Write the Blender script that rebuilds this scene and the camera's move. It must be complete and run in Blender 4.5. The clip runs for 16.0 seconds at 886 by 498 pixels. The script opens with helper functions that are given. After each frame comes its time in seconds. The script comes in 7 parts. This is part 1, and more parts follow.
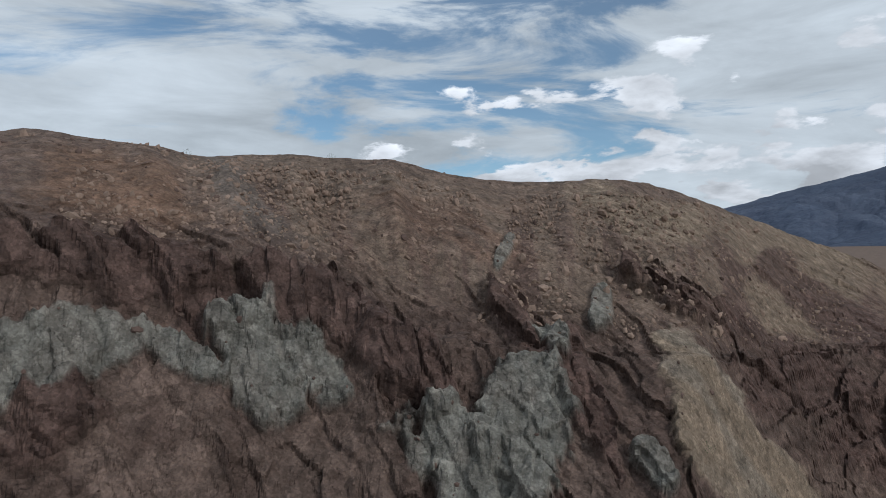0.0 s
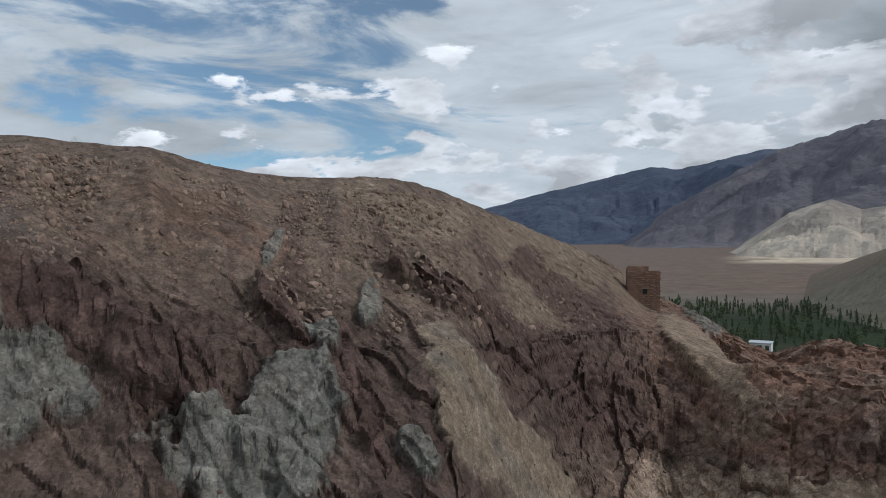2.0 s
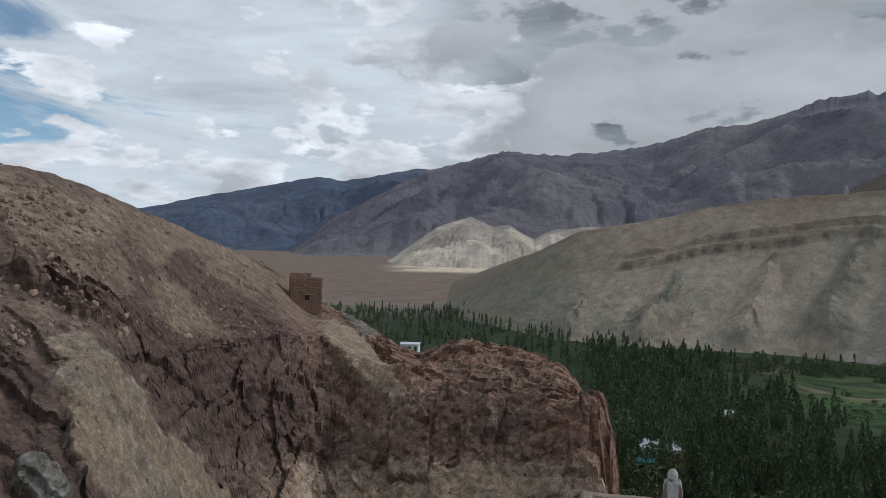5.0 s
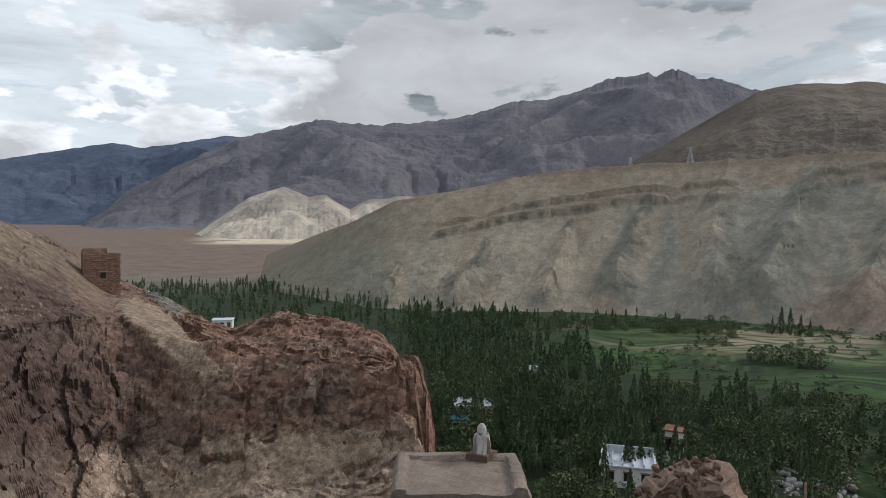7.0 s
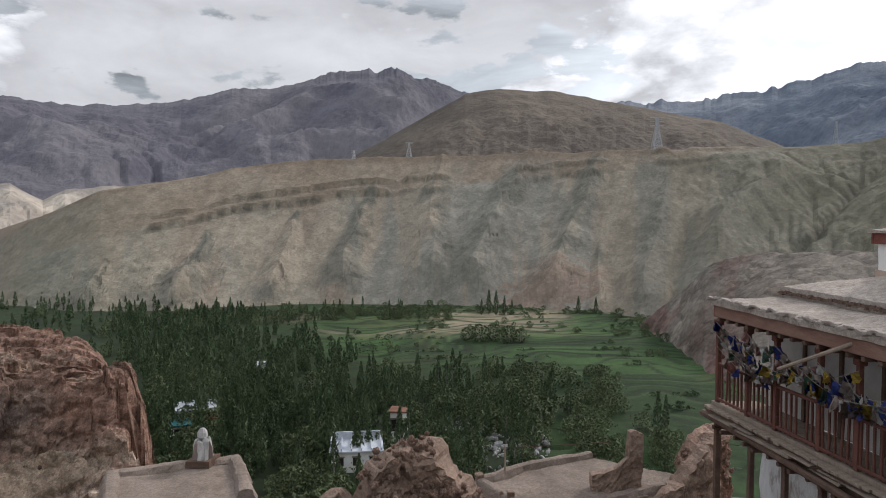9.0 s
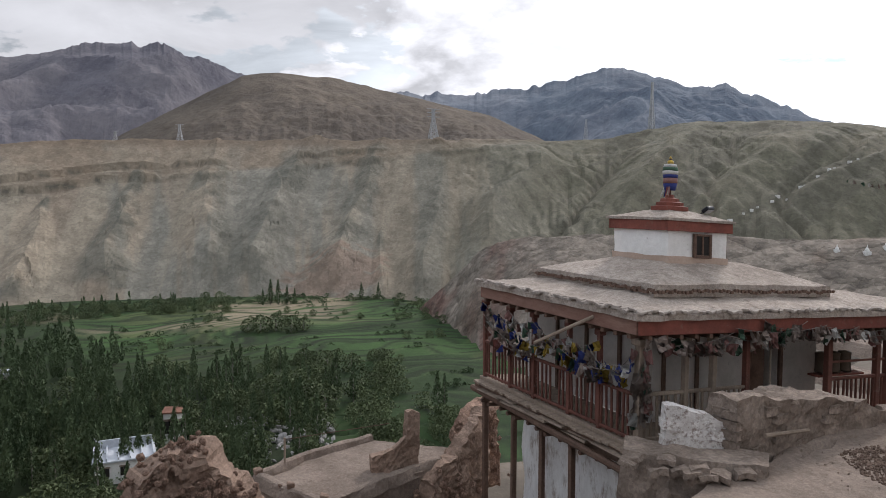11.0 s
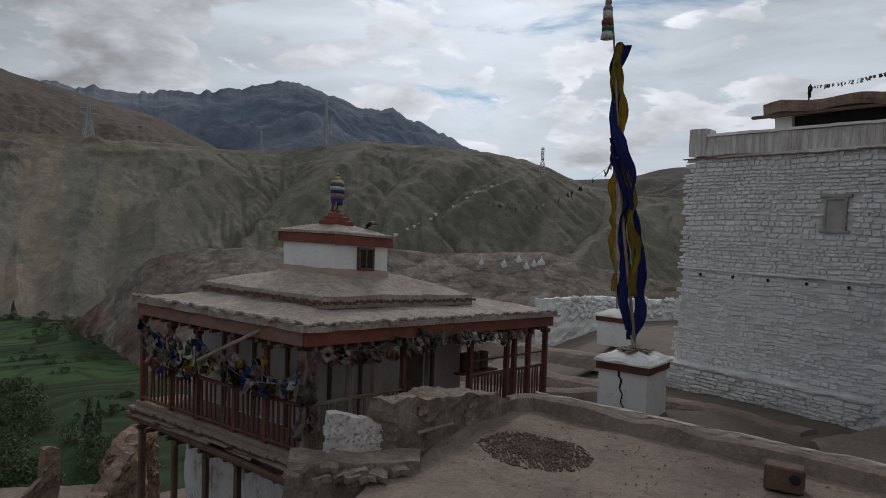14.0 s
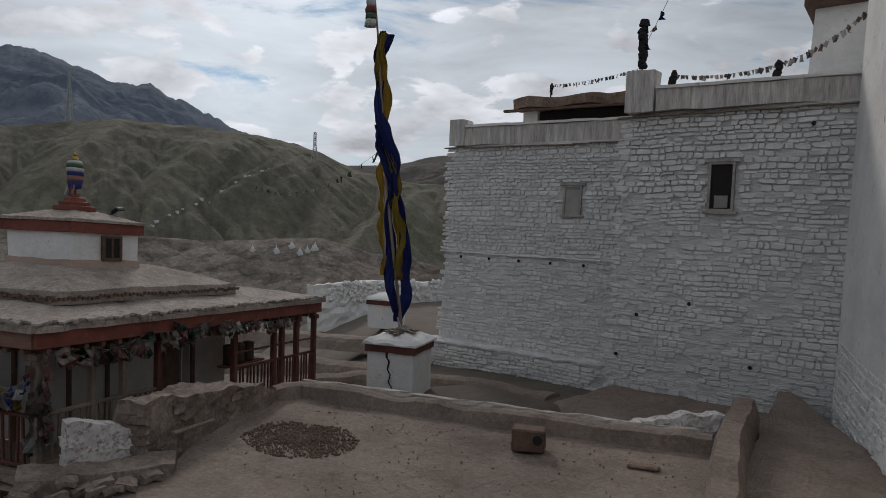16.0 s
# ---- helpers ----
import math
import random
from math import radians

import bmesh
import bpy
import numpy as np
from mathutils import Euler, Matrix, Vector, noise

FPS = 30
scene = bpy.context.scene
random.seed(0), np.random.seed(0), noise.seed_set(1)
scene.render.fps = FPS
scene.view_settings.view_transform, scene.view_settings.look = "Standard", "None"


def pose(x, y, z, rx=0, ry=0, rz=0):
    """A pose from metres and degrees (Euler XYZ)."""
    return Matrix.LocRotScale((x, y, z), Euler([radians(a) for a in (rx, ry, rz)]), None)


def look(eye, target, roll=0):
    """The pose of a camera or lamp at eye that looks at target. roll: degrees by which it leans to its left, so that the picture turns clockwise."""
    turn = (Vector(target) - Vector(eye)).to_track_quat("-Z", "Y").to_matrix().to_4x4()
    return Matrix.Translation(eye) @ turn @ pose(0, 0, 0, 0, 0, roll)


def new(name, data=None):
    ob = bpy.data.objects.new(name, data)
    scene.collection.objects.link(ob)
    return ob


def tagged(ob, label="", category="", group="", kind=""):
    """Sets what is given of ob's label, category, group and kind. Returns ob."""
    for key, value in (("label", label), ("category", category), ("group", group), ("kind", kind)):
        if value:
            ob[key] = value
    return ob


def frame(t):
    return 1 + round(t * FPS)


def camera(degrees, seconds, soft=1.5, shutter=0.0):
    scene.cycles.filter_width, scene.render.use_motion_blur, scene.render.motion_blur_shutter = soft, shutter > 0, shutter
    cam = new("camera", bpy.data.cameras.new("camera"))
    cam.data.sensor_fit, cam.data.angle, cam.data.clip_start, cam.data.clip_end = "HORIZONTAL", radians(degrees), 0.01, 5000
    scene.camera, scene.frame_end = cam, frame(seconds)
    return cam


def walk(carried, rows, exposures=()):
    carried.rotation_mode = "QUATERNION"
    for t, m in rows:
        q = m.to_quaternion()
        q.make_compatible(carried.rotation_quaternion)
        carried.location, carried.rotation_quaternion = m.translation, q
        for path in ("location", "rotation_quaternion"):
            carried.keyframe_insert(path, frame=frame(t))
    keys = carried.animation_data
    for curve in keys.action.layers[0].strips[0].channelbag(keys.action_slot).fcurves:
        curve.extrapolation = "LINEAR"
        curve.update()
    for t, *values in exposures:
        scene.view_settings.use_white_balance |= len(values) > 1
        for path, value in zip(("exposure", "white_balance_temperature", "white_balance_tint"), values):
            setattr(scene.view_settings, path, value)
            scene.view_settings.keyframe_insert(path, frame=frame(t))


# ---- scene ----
# The camera turns on the spot at arm's length; z = 0 is the eye's level, azimuths run clockwise from +y.
cam = camera(65.28, 16.0, soft=0.9)
PATH = [  # seconds, x, y, z, azimuth, pitch, roll
    (0.0, 0.001, 0.468, -0.010, 0.00, 0.07, -0.89),
    (0.5, 0.054, 0.477, -0.019, 5.35, -0.62, -0.46),
    (1.0, 0.098, 0.476, -0.023, 9.21, -0.45, -0.57),
    (1.5, 0.140, 0.475, -0.009, 14.43, -0.40, -0.79),
    (2.0, 0.159, 0.471, -0.010, 18.61, -0.47, -0.53),
    (2.5, 0.206, 0.468, -0.012, 22.53, -0.61, -0.41),
    (3.0, 0.235, 0.457, -0.008, 27.02, -1.04, -0.10),
    (3.5, 0.261, 0.435, -0.015, 31.90, -1.18, 0.22),
    (4.0, 0.286, 0.411, -0.016, 36.05, -0.79, 0.46),
    (4.5, 0.328, 0.366, -0.023, 42.60, -0.64, 1.16),
    (4.7, 0.331, 0.347, -0.026, 43.98, -0.23, 1.22),
    (6.8, 0.416, 0.231, -0.038, 58.94, -1.73, 0.45),
    (7.0, 0.416, 0.227, -0.044, 60.85, -2.08, 0.31),
    (7.5, 0.445, 0.193, -0.017, 66.48, -2.36, -0.37),
    (8.0, 0.452, 0.152, -0.018, 72.77, -2.67, -0.13),
    (8.2, 0.445, 0.128, 0.000, 75.29, -2.64, 0.06),
    (10.3, 0.452, -0.057, 0.016, 93.45, -3.42, -0.57),
    (10.5, 0.458, -0.080, 0.013, 95.38, -3.51, -0.45),
    (11.0, 0.470, -0.113, 0.004, 101.05, -3.73, 0.06),
    (11.5, 0.462, -0.123, 0.009, 106.01, -3.50, -0.05),
    (12.0, 0.450, -0.149, 0.011, 110.00, -3.55, 0.19),
    (12.5, 0.453, -0.169, 0.007, 114.07, -3.25, 0.50),
    (13.0, 0.458, -0.188, 0.010, 117.54, -3.06, 1.02),
    (13.5, 0.462, -0.222, 0.015, 122.43, -3.07, 1.57),
    (14.0, 0.438, -0.262, 0.018, 127.50, -2.28, 1.84),
    (14.5, 0.417, -0.313, 0.015, 131.90, -1.95, 1.73),
    (15.0, 0.360, -0.335, 0.016, 136.72, -1.85, 2.01),
    (15.5, 0.357, -0.416, 0.027, 141.57, -2.46, 2.48),
    (16.0, 0.323, -0.451, 0.026, 146.07, -2.89, 1.75),
]
EXPOSURES = [(0.0, -0.3, 6200, 11), (4.0, -0.28, 6180, 11), (7.0, 0.12, 6450, 12), (10.5, 0.46, 6550, 16), (11.0, 0.43, 6550, 16), (12.0, -0.08, 6500, 16), (13.0, -0.46, 6500, 15), (14.0, -0.72, 6450, 14), (16.0, -0.75, 6500, 14)]
walk(cam, [(t, pose(x, y, z, 90 + p, 0, -a) @ pose(0, 0, 0, 0, 0, r)) for t, x, y, z, a, p, r in PATH], EXPOSURES)

# ---- sky, sun ----
SUN_AZ, SUN_EL = 131.0, 32.0


def node(nt, kind, **values):
    n = nt.nodes.new(kind)
    for key, value in values.items():
        if key in n.inputs:
            n.inputs[key].default_value = value
    return n


def sky():
    w = bpy.data.worlds.new("sky")
    scene.world = w
    w.use_nodes = True
    nt = w.node_tree
    nt.nodes.clear()
    L = nt.links.new
    out = nt.nodes.new("ShaderNodeOutputWorld")
    tex = nt.nodes.new("ShaderNodeTexSky")
    tex.sky_type, tex.sun_disc = "NISHITA", False
    tex.sun_elevation, tex.sun_rotation = radians(SUN_EL), radians(SUN_AZ)
    tex.altitude, tex.ozone_density = 2600, 1.0
    blue = node(nt, "ShaderNodeBackground", Strength=0.1)
    deep = nt.nodes.new("ShaderNodeMix")  # thin mountain air: a clear cyan-leaning blue
    deep.data_type, deep.blend_type = "RGBA", "MULTIPLY"
    deep.inputs[0].default_value, deep.inputs[7].default_value = 1.0, (0.88, 1.1, 1.08, 1)
    L(tex.outputs[0], deep.inputs[6])
    L(deep.outputs[2], blue.inputs[0])
    co = nt.nodes.new("ShaderNodeTexCoord")
    sep = nt.nodes.new("ShaderNodeSeparateXYZ")
    L(co.outputs["Generated"], sep.inputs[0])

    def m(op, a, b=None, c=None, clamp=False):
        n = nt.nodes.new("ShaderNodeMath")
        n.operation, n.use_clamp = op, clamp
        for i, v in enumerate((a, b, c)):
            if v is None:
                continue
            if isinstance(v, (int, float)):
                n.inputs[i].default_value = v
            else:
                L(v, n.inputs[i])
        return n.outputs[0]

    def ramp(v, lo, hi):
        n = nt.nodes.new("ShaderNodeMapRange")
        n.interpolation_type = "SMOOTHSTEP"
        L(v, n.inputs[0])
        n.inputs[1].default_value, n.inputs[2].default_value = lo, hi
        return n.outputs[0]

    # the cloud sheet: a plane overhead, seen in perspective, rounded off towards the horizon
    up = m("ADD", m("MAXIMUM", sep.outputs[2], 0.0), 0.16)
    comb = nt.nodes.new("ShaderNodeCombineXYZ")
    L(m("DIVIDE", sep.outputs[0], up), comb.inputs[0])
    L(m("DIVIDE", sep.outputs[1], up), comb.inputs[1])
    globe = nt.nodes.new("ShaderNodeMapping")
    globe.inputs["Scale"].default_value = (1, 1, 3.2)
    L(co.outputs["Generated"], globe.inputs[0])
    half = nt.nodes.new("ShaderNodeMix")
    half.data_type = "VECTOR"
    half.inputs[0].default_value = 0.2
    L(globe.outputs[0], half.inputs[4])
    L(comb.outputs[0], half.inputs[5])

    flat = nt.nodes.new("ShaderNodeMapping")  # the high sheet lies in long level streaks
    flat.inputs["Rotation"].default_value, flat.inputs["Scale"].default_value = (0, radians(2.5), 0), (1, 1, 4.2)
    L(co.outputs["Generated"], flat.inputs[0])

    def noise_of(scale, detail, rough, offset, distortion=0.0, vector=half.outputs[1]):
        mp = nt.nodes.new("ShaderNodeMapping")
        mp.inputs["Location"].default_value = offset
        L(vector, mp.inputs[0])
        n = node(nt, "ShaderNodeTexNoise", Scale=scale, Detail=detail, Roughness=rough, Distortion=distortion)
        L(mp.outputs[0], n.inputs["Vector"])
        return n.outputs["Fac"]

    def toward(az, el):
        dot = nt.nodes.new("ShaderNodeVectorMath")
        dot.operation = "DOT_PRODUCT"
        L(co.outputs["Generated"], dot.inputs[0])
        dot.inputs[1].default_value = (math.sin(radians(az)) * math.cos(radians(el)), math.cos(radians(az)) * math.cos(radians(el)), math.sin(radians(el)))
        return m("MAXIMUM", dot.outputs["Value"], 0.0)

    near = toward(SUN_AZ - 3, 20)
    heavy = ramp(toward(74, 26), 0.72, 0.95)  # a heavier bank of cloud over the valley
    # high white sheet in long streaks
    sheet_n = m("ADD", m("MULTIPLY", m("POWER", near, 3.0), 0.05), m("ADD", noise_of(2.6, 12, 0.6, (3.1, 0.7, 0.2), 0.6, flat.outputs[0]), m("MULTIPLY", heavy, 0.25)))
    sheet_n = m("SUBTRACT", m("ADD", sheet_n, 0.068), m("MULTIPLY", ramp(toward(2, 22), 0.9, 1.0), 0.06))
    sheet_mask = m("MULTIPLY_ADD", ramp(sheet_n, 0.42, 0.54), 0.82, 0.14)
    # heaped clouds below it, lit from the sun's side
    lit = (math.sin(radians(SUN_AZ)) * 0.035, math.cos(radians(SUN_AZ)) * 0.035, 0.09)
    at = (7.3, 2.2, 1.4)
    heap = noise_of(5.4, 11, 0.54, at, 0.15)
    heap_lit = noise_of(5.4, 11, 0.54, tuple(a + b for a, b in zip(at, lit)), 0.15)
    heap_in = m("ADD", m("MULTIPLY_ADD", m("POWER", near, 5.0), 0.06, heap), m("ADD", m("MULTIPLY", heavy, 0.07), m("MULTIPLY", m("SUBTRACT", noise_of(1.3, 3, 0.5, (0.4, 9.1, 3.0)), 0.5), 0.3)))
    heap_in = m("SUBTRACT", heap_in, m("MULTIPLY", m("MULTIPLY", ramp(toward(0, 22), 0.55, 0.9), ramp(sep.outputs[2], 0.1, 0.2)), 0.085))
    heap_mask = ramp(heap_in, 0.505, 0.56)
    side = m("MULTIPLY", m("SUBTRACT", heap, heap_lit), 1.9)
    core = ramp(heap_in, 0.54, 0.7)
    glow = m("ADD", m("MULTIPLY", m("POWER", near, 7.0), 0.36), m("MULTIPLY", m("POWER", near, 45.0), 0.3))
    grey = m("MULTIPLY", ramp(toward(73, 24), 0.86, 0.97), 0.42)
    sheet_power = m("SUBTRACT", m("ADD", m("MULTIPLY_ADD", noise_of(3.4, 9, 0.58, (5.0, 1.0, 8.0), 0.4, flat.outputs[0]), 1.1, 0.22), glow), grey)
    heap_power = m("MAXIMUM", m("SUBTRACT", m("ADD", m("SUBTRACT", m("ADD", 0.8, side), m("MULTIPLY", core, 0.36)), glow), m("MULTIPLY", grey, 1.1)), m("MULTIPLY_ADD", noise_of(4.0, 8, 0.55, (1.0, 4.0, 2.0), 0.3), 0.5, 0.28))

    def cloud_of(power, color):
        n = node(nt, "ShaderNodeBackground", Color=color)
        L(power, n.inputs["Strength"])
        return n.outputs[0]

    def over(mask, below, above):
        n = nt.nodes.new("ShaderNodeMixShader")
        L(mask, n.inputs[0])
        L(below, n.inputs[1])
        L(above, n.inputs[2])
        return n.outputs[0]

    first = over(sheet_mask, blue.outputs[0], cloud_of(sheet_power, (0.85, 0.94, 1.0, 1)))
    L(over(heap_mask, first, cloud_of(heap_power, (0.9, 0.95, 1.0, 1))), out.inputs[0])


sky()
sun = new("sun", bpy.data.lights.new("sun", "SUN"))
sun.data.energy, sun.data.angle, sun.data.color = 1.5, radians(10), (1.0, 0.95, 0.88)
SUN_FROM = Vector((math.sin(radians(SUN_AZ)) * math.cos(radians(SUN_EL)), math.cos(radians(SUN_AZ)) * math.cos(radians(SUN_EL)), math.sin(radians(SUN_EL))))
sun.matrix_world = look(SUN_FROM * 100, (0, 0, 0))

# ---- materials ----
def material(name, color, dark=None, scale=1.0, rough=0.9, bump=0.3, grain=8.0, spots=0.0, tint=False, stretch=(1, 1, 1), metal=0.0, vary=0.0, spot_color=None, detail=8, fracture=0.0, cells=0.0, contrast=0.3):
    """A worn surface: two scales of colour variation, grain relief, and optional stains."""
    mat = bpy.data.materials.new(name)
    mat.use_nodes = True
    nt = mat.node_tree
    L = nt.links.new
    bsdf = nt.nodes["Principled BSDF"]
    bsdf.inputs["Roughness"].default_value, bsdf.inputs["Metallic"].default_value = rough, metal
    bsdf.inputs["Specular IOR Level"].default_value = 0.25
    co = nt.nodes.new("ShaderNodeTexCoord")
    mp = nt.nodes.new("ShaderNodeMapping")
    mp.inputs["Scale"].default_value = stretch
    L(co.outputs["Object"], mp.inputs[0])
    dark = dark or tuple(c * 0.62 for c in color)
    n1 = node(nt, "ShaderNodeTexNoise", Scale=scale, Detail=detail, Roughness=0.62)
    n2 = node(nt, "ShaderNodeTexNoise", Scale=scale * grain, Detail=5, Roughness=0.7)
    for n in (n1, n2):
        L(mp.outputs[0], n.inputs["Vector"])
    r = nt.nodes.new("ShaderNodeValToRGB")
    r.color_ramp.elements[0].position, r.color_ramp.elements[0].color = 0.3, (*dark, 1)
    r.color_ramp.elements[1].position, r.color_ramp.elements[1].color = 0.68, (*color, 1)
    add = nt.nodes.new("ShaderNodeMath")
    add.operation = "MULTIPLY_ADD"
    L(n2.outputs["Fac"], add.inputs[0])
    add.inputs[1].default_value = 0.45
    sub = nt.nodes.new("ShaderNodeMath")
    sub.operation = "MULTIPLY_ADD"
    L(n1.outputs["Fac"], sub.inputs[0])
    sub.inputs[1].default_value, sub.inputs[2].default_value = 0.9, -0.18
    L(sub.outputs[0], add.inputs[2])
    L(add.outputs[0], r.inputs[0])
    last = r.outputs["Color"]
    if tint:
        at = nt.nodes.new("ShaderNodeVertexColor")
        at.layer_name = "tint"
        mx = nt.nodes.new("ShaderNodeMix")
        mx.data_type, mx.blend_type = "RGBA", "MULTIPLY"
        mx.inputs[0].default_value = 1.0
        L(last, mx.inputs[6])
        L(at.outputs["Color"], mx.inputs[7])
        last = mx.outputs[2]
    chips = []
    for size in (cells, cells * 3.3) if cells else ():  # broken fragments, each of its own shade
        warp = nt.nodes.new("ShaderNodeMix")
        warp.data_type, warp.blend_type = "RGBA", "LINEAR_LIGHT"
        warp.inputs[0].default_value = 0.5 / size
        L(mp.outputs[0], warp.inputs[6])
        L(n2.outputs["Color"], warp.inputs[7])
        vo = node(nt, "ShaderNodeTexVoronoi", Scale=size)
        L(warp.outputs[2], vo.inputs["Vector"])
        one = nt.nodes.new("ShaderNodeSeparateColor")
        L(vo.outputs["Color"], one.inputs[0])
        mr = nt.nodes.new("ShaderNodeMapRange")
        L(one.outputs[0], mr.inputs[0])
        mr.inputs[3].default_value, mr.inputs[4].default_value = 1 - contrast, 1 + contrast
        hs = nt.nodes.new("ShaderNodeHueSaturation")
        L(mr.outputs[0], hs.inputs["Value"])
        L(last, hs.inputs["Color"])
        last = hs.outputs[0]
        chips.append((one.outputs[1], 0.4 / size))
    if spots:
        n3 = node(nt, "ShaderNodeTexNoise", Scale=scale * 2.7, Detail=6, Roughness=0.75)
        L(mp.outputs[0], n3.inputs["Vector"])
        mr = nt.nodes.new("ShaderNodeMapRange")
        L(n3.outputs["Fac"], mr.inputs[0])
        mr.inputs[1].default_value, mr.inputs[2].default_value = 0.66 - 0.2 * spots, 0.74 - 0.1 * spots
        mx = nt.nodes.new("ShaderNodeMix")
        mx.data_type = "RGBA"
        L(mr.outputs[0], mx.inputs[0])
        L(last, mx.inputs[6])
        mx.inputs[7].default_value = (*(spot_color or tuple(c * 0.4 for c in color)), 1)
        last = mx.outputs[2]
    if vary:
        info = nt.nodes.new("ShaderNodeObjectInfo")
        geo = nt.nodes.new("ShaderNodeNewGeometry")
        s2 = nt.nodes.new("ShaderNodeMath")
        L(info.outputs["Random"], s2.inputs[0])
        L(geo.outputs["Random Per Island"], s2.inputs[1])
        mr = nt.nodes.new("ShaderNodeMapRange")
        L(s2.outputs[0], mr.inputs[0])
        mr.inputs[2].default_value, mr.inputs[3].default_value, mr.inputs[4].default_value = 2.0, 1 - vary, 1 + vary
        hs = nt.nodes.new("ShaderNodeHueSaturation")
        L(mr.outputs[0], hs.inputs["Value"])
        L(last, hs.inputs["Color"])
        last = hs.outputs[0]
    L(last, bsdf.inputs["Base Color"])
    if bump:
        b = node(nt, "ShaderNodeBump", Strength=bump, Distance=0.6 / (scale * grain))
        L(add.outputs[0], b.inputs["Height"])
        last_normal = b.outputs[0]
        for size, depth in ((fracture, 0.5), (fracture * 3.1, 0.2)) if fracture else ():
            warp = nt.nodes.new("ShaderNodeMix")
            warp.data_type, warp.blend_type = "RGBA", "LINEAR_LIGHT"
            warp.inputs[0].default_value = 0.35 / size
            L(mp.outputs[0], warp.inputs[6])
            L(n1.outputs["Color"], warp.inputs[7])
            vo = node(nt, "ShaderNodeTexVoronoi", Scale=size)
            L(warp.outputs[2], vo.inputs["Vector"])
            f = node(nt, "ShaderNodeBump", Strength=0.9, Distance=depth / size)
            L(vo.outputs["Distance"], f.inputs["Height"])
            f.invert = True
            L(last_normal, f.inputs["Normal"])
            last_normal = f.outputs[0]
        for height, depth in chips:
            f = node(nt, "ShaderNodeBump", Strength=0.8, Distance=depth)
            L(height, f.inputs["Height"])
            L(last_normal, f.inputs["Normal"])
            last_normal = f.outputs[0]
        L(last_normal, bsdf.inputs["Normal"])
    return mat


# On the ground the tint attribute holds the colour of the soil or rock, in places with sunlight, cloud shadow or haze
# painted in; the material adds grain.
ROCK = material("rock", (1.1, 1.09, 1.08), (0.54, 0.53, 0.53), 0.9, 0.95, 1.0, 10, tint=True, detail=12, fracture=1.3, cells=3.0, contrast=0.22)
SLOPE = material("slope", (1.25, 1.24, 1.22), (0.66, 0.66, 0.66), 0.05, 0.95, 1.0, 9, tint=True, detail=12, fracture=0.12, cells=0.35, contrast=0.2)
CLAY = material("ridge_clay", (1.12, 1.11, 1.1), (0.86, 0.86, 0.86), 0.1, 0.95, 0.6, 7, tint=True, detail=12, cells=0.3, contrast=0.11)
FIELD = material("field_soil", (1.15, 1.15, 1.1), (0.6, 0.62, 0.6), 0.08, 0.95, 0.3, 12, tint=True)
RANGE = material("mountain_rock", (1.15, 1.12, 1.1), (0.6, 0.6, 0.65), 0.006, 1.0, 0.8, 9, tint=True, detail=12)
MUD = material("mud_plaster", (0.3, 0.24, 0.2), (0.17, 0.132, 0.108), 0.8, 0.95, 1.0, 14, spots=0.45, spot_color=(0.17, 0.122, 0.095), cells=14, contrast=0.1)
WHITEWASH = material("whitewash", (0.84, 0.83, 0.81), (0.66, 0.65, 0.63), 0.7, 0.9, 0.5, 9, spots=0.25, spot_color=(0.38, 0.34, 0.3))
RED = material("red_ochre_wood", (0.25, 0.08, 0.058), (0.13, 0.045, 0.035), 1.5, 0.75, 0.3, 10, spots=0.45, spot_color=(0.2, 0.12, 0.09))
STONE_WALL = material("tower_stone", (0.27, 0.17, 0.125), (0.16, 0.1, 0.075), 1.2, 0.95, 0.5, 9)
LEAF = material("poplar_leaves", (0.098, 0.138, 0.068), (0.045, 0.07, 0.034), 0.12, 0.8, 0, 9, vary=0.14)
BARK = material("poplar_bark", (0.3, 0.28, 0.24), (0.16, 0.14, 0.12), 3, 0.9, 0.3, 6)

# ---- land: noise and polar patches ----
def lattice(x, y, seed):
    xi, yi = np.floor(x).astype(np.int64), np.floor(y).astype(np.int64)
    fx, fy = x - xi, y - yi
    fx, fy = fx * fx * (3 - 2 * fx), fy * fy * (3 - 2 * fy)

    def h(i, j):
        n = (i * 374761393 + j * 668265263 + seed * 974634777) & 0xFFFFFFFF
        n = ((n ^ (n >> 13)) * 1274126177) & 0xFFFFFFFF
        return ((n ^ (n >> 16)) & 0xFFFF) / 65535.0

    a, b, c, d = h(xi, yi), h(xi + 1, yi), h(xi, yi + 1), h(xi + 1, yi + 1)
    return (a + (b - a) * fx) * (1 - fy) + (c + (d - c) * fx) * fy


def fbm(x, y, seed=1, octaves=5, gain=0.5):
    """Fractal noise, about -1 to 1."""
    total, amp, norm = 0.0, 1.0, 0.0
    for i in range(octaves):
        total = total + amp * (lattice(x, y, seed + i) * 2 - 1)
        norm += amp
        x, y, amp = x * 2.03 + 17.1, y * 2.03 + 5.3, amp * gain
    return total / norm * 1.5


def ridged(x, y, seed=1, octaves=4, gain=0.5):
    """Sharp crests, 0 to 1."""
    total, amp, norm = 0.0, 1.0, 0.0
    for i in range(octaves):
        total = total + amp * (1 - np.abs(lattice(x, y, seed + i) * 2 - 1))
        norm += amp
        x, y, amp = x * 2.1 + 9.2, y * 2.1 + 3.7, amp * gain
    return total / norm


def step(v, lo, hi):
    u = np.clip((v - lo) / (hi - lo), 0, 1)
    return u * u * (3 - 2 * u)


def bump(v, lo, a, b, hi):
    return step(v, lo, a) * (1 - step(v, b, hi))


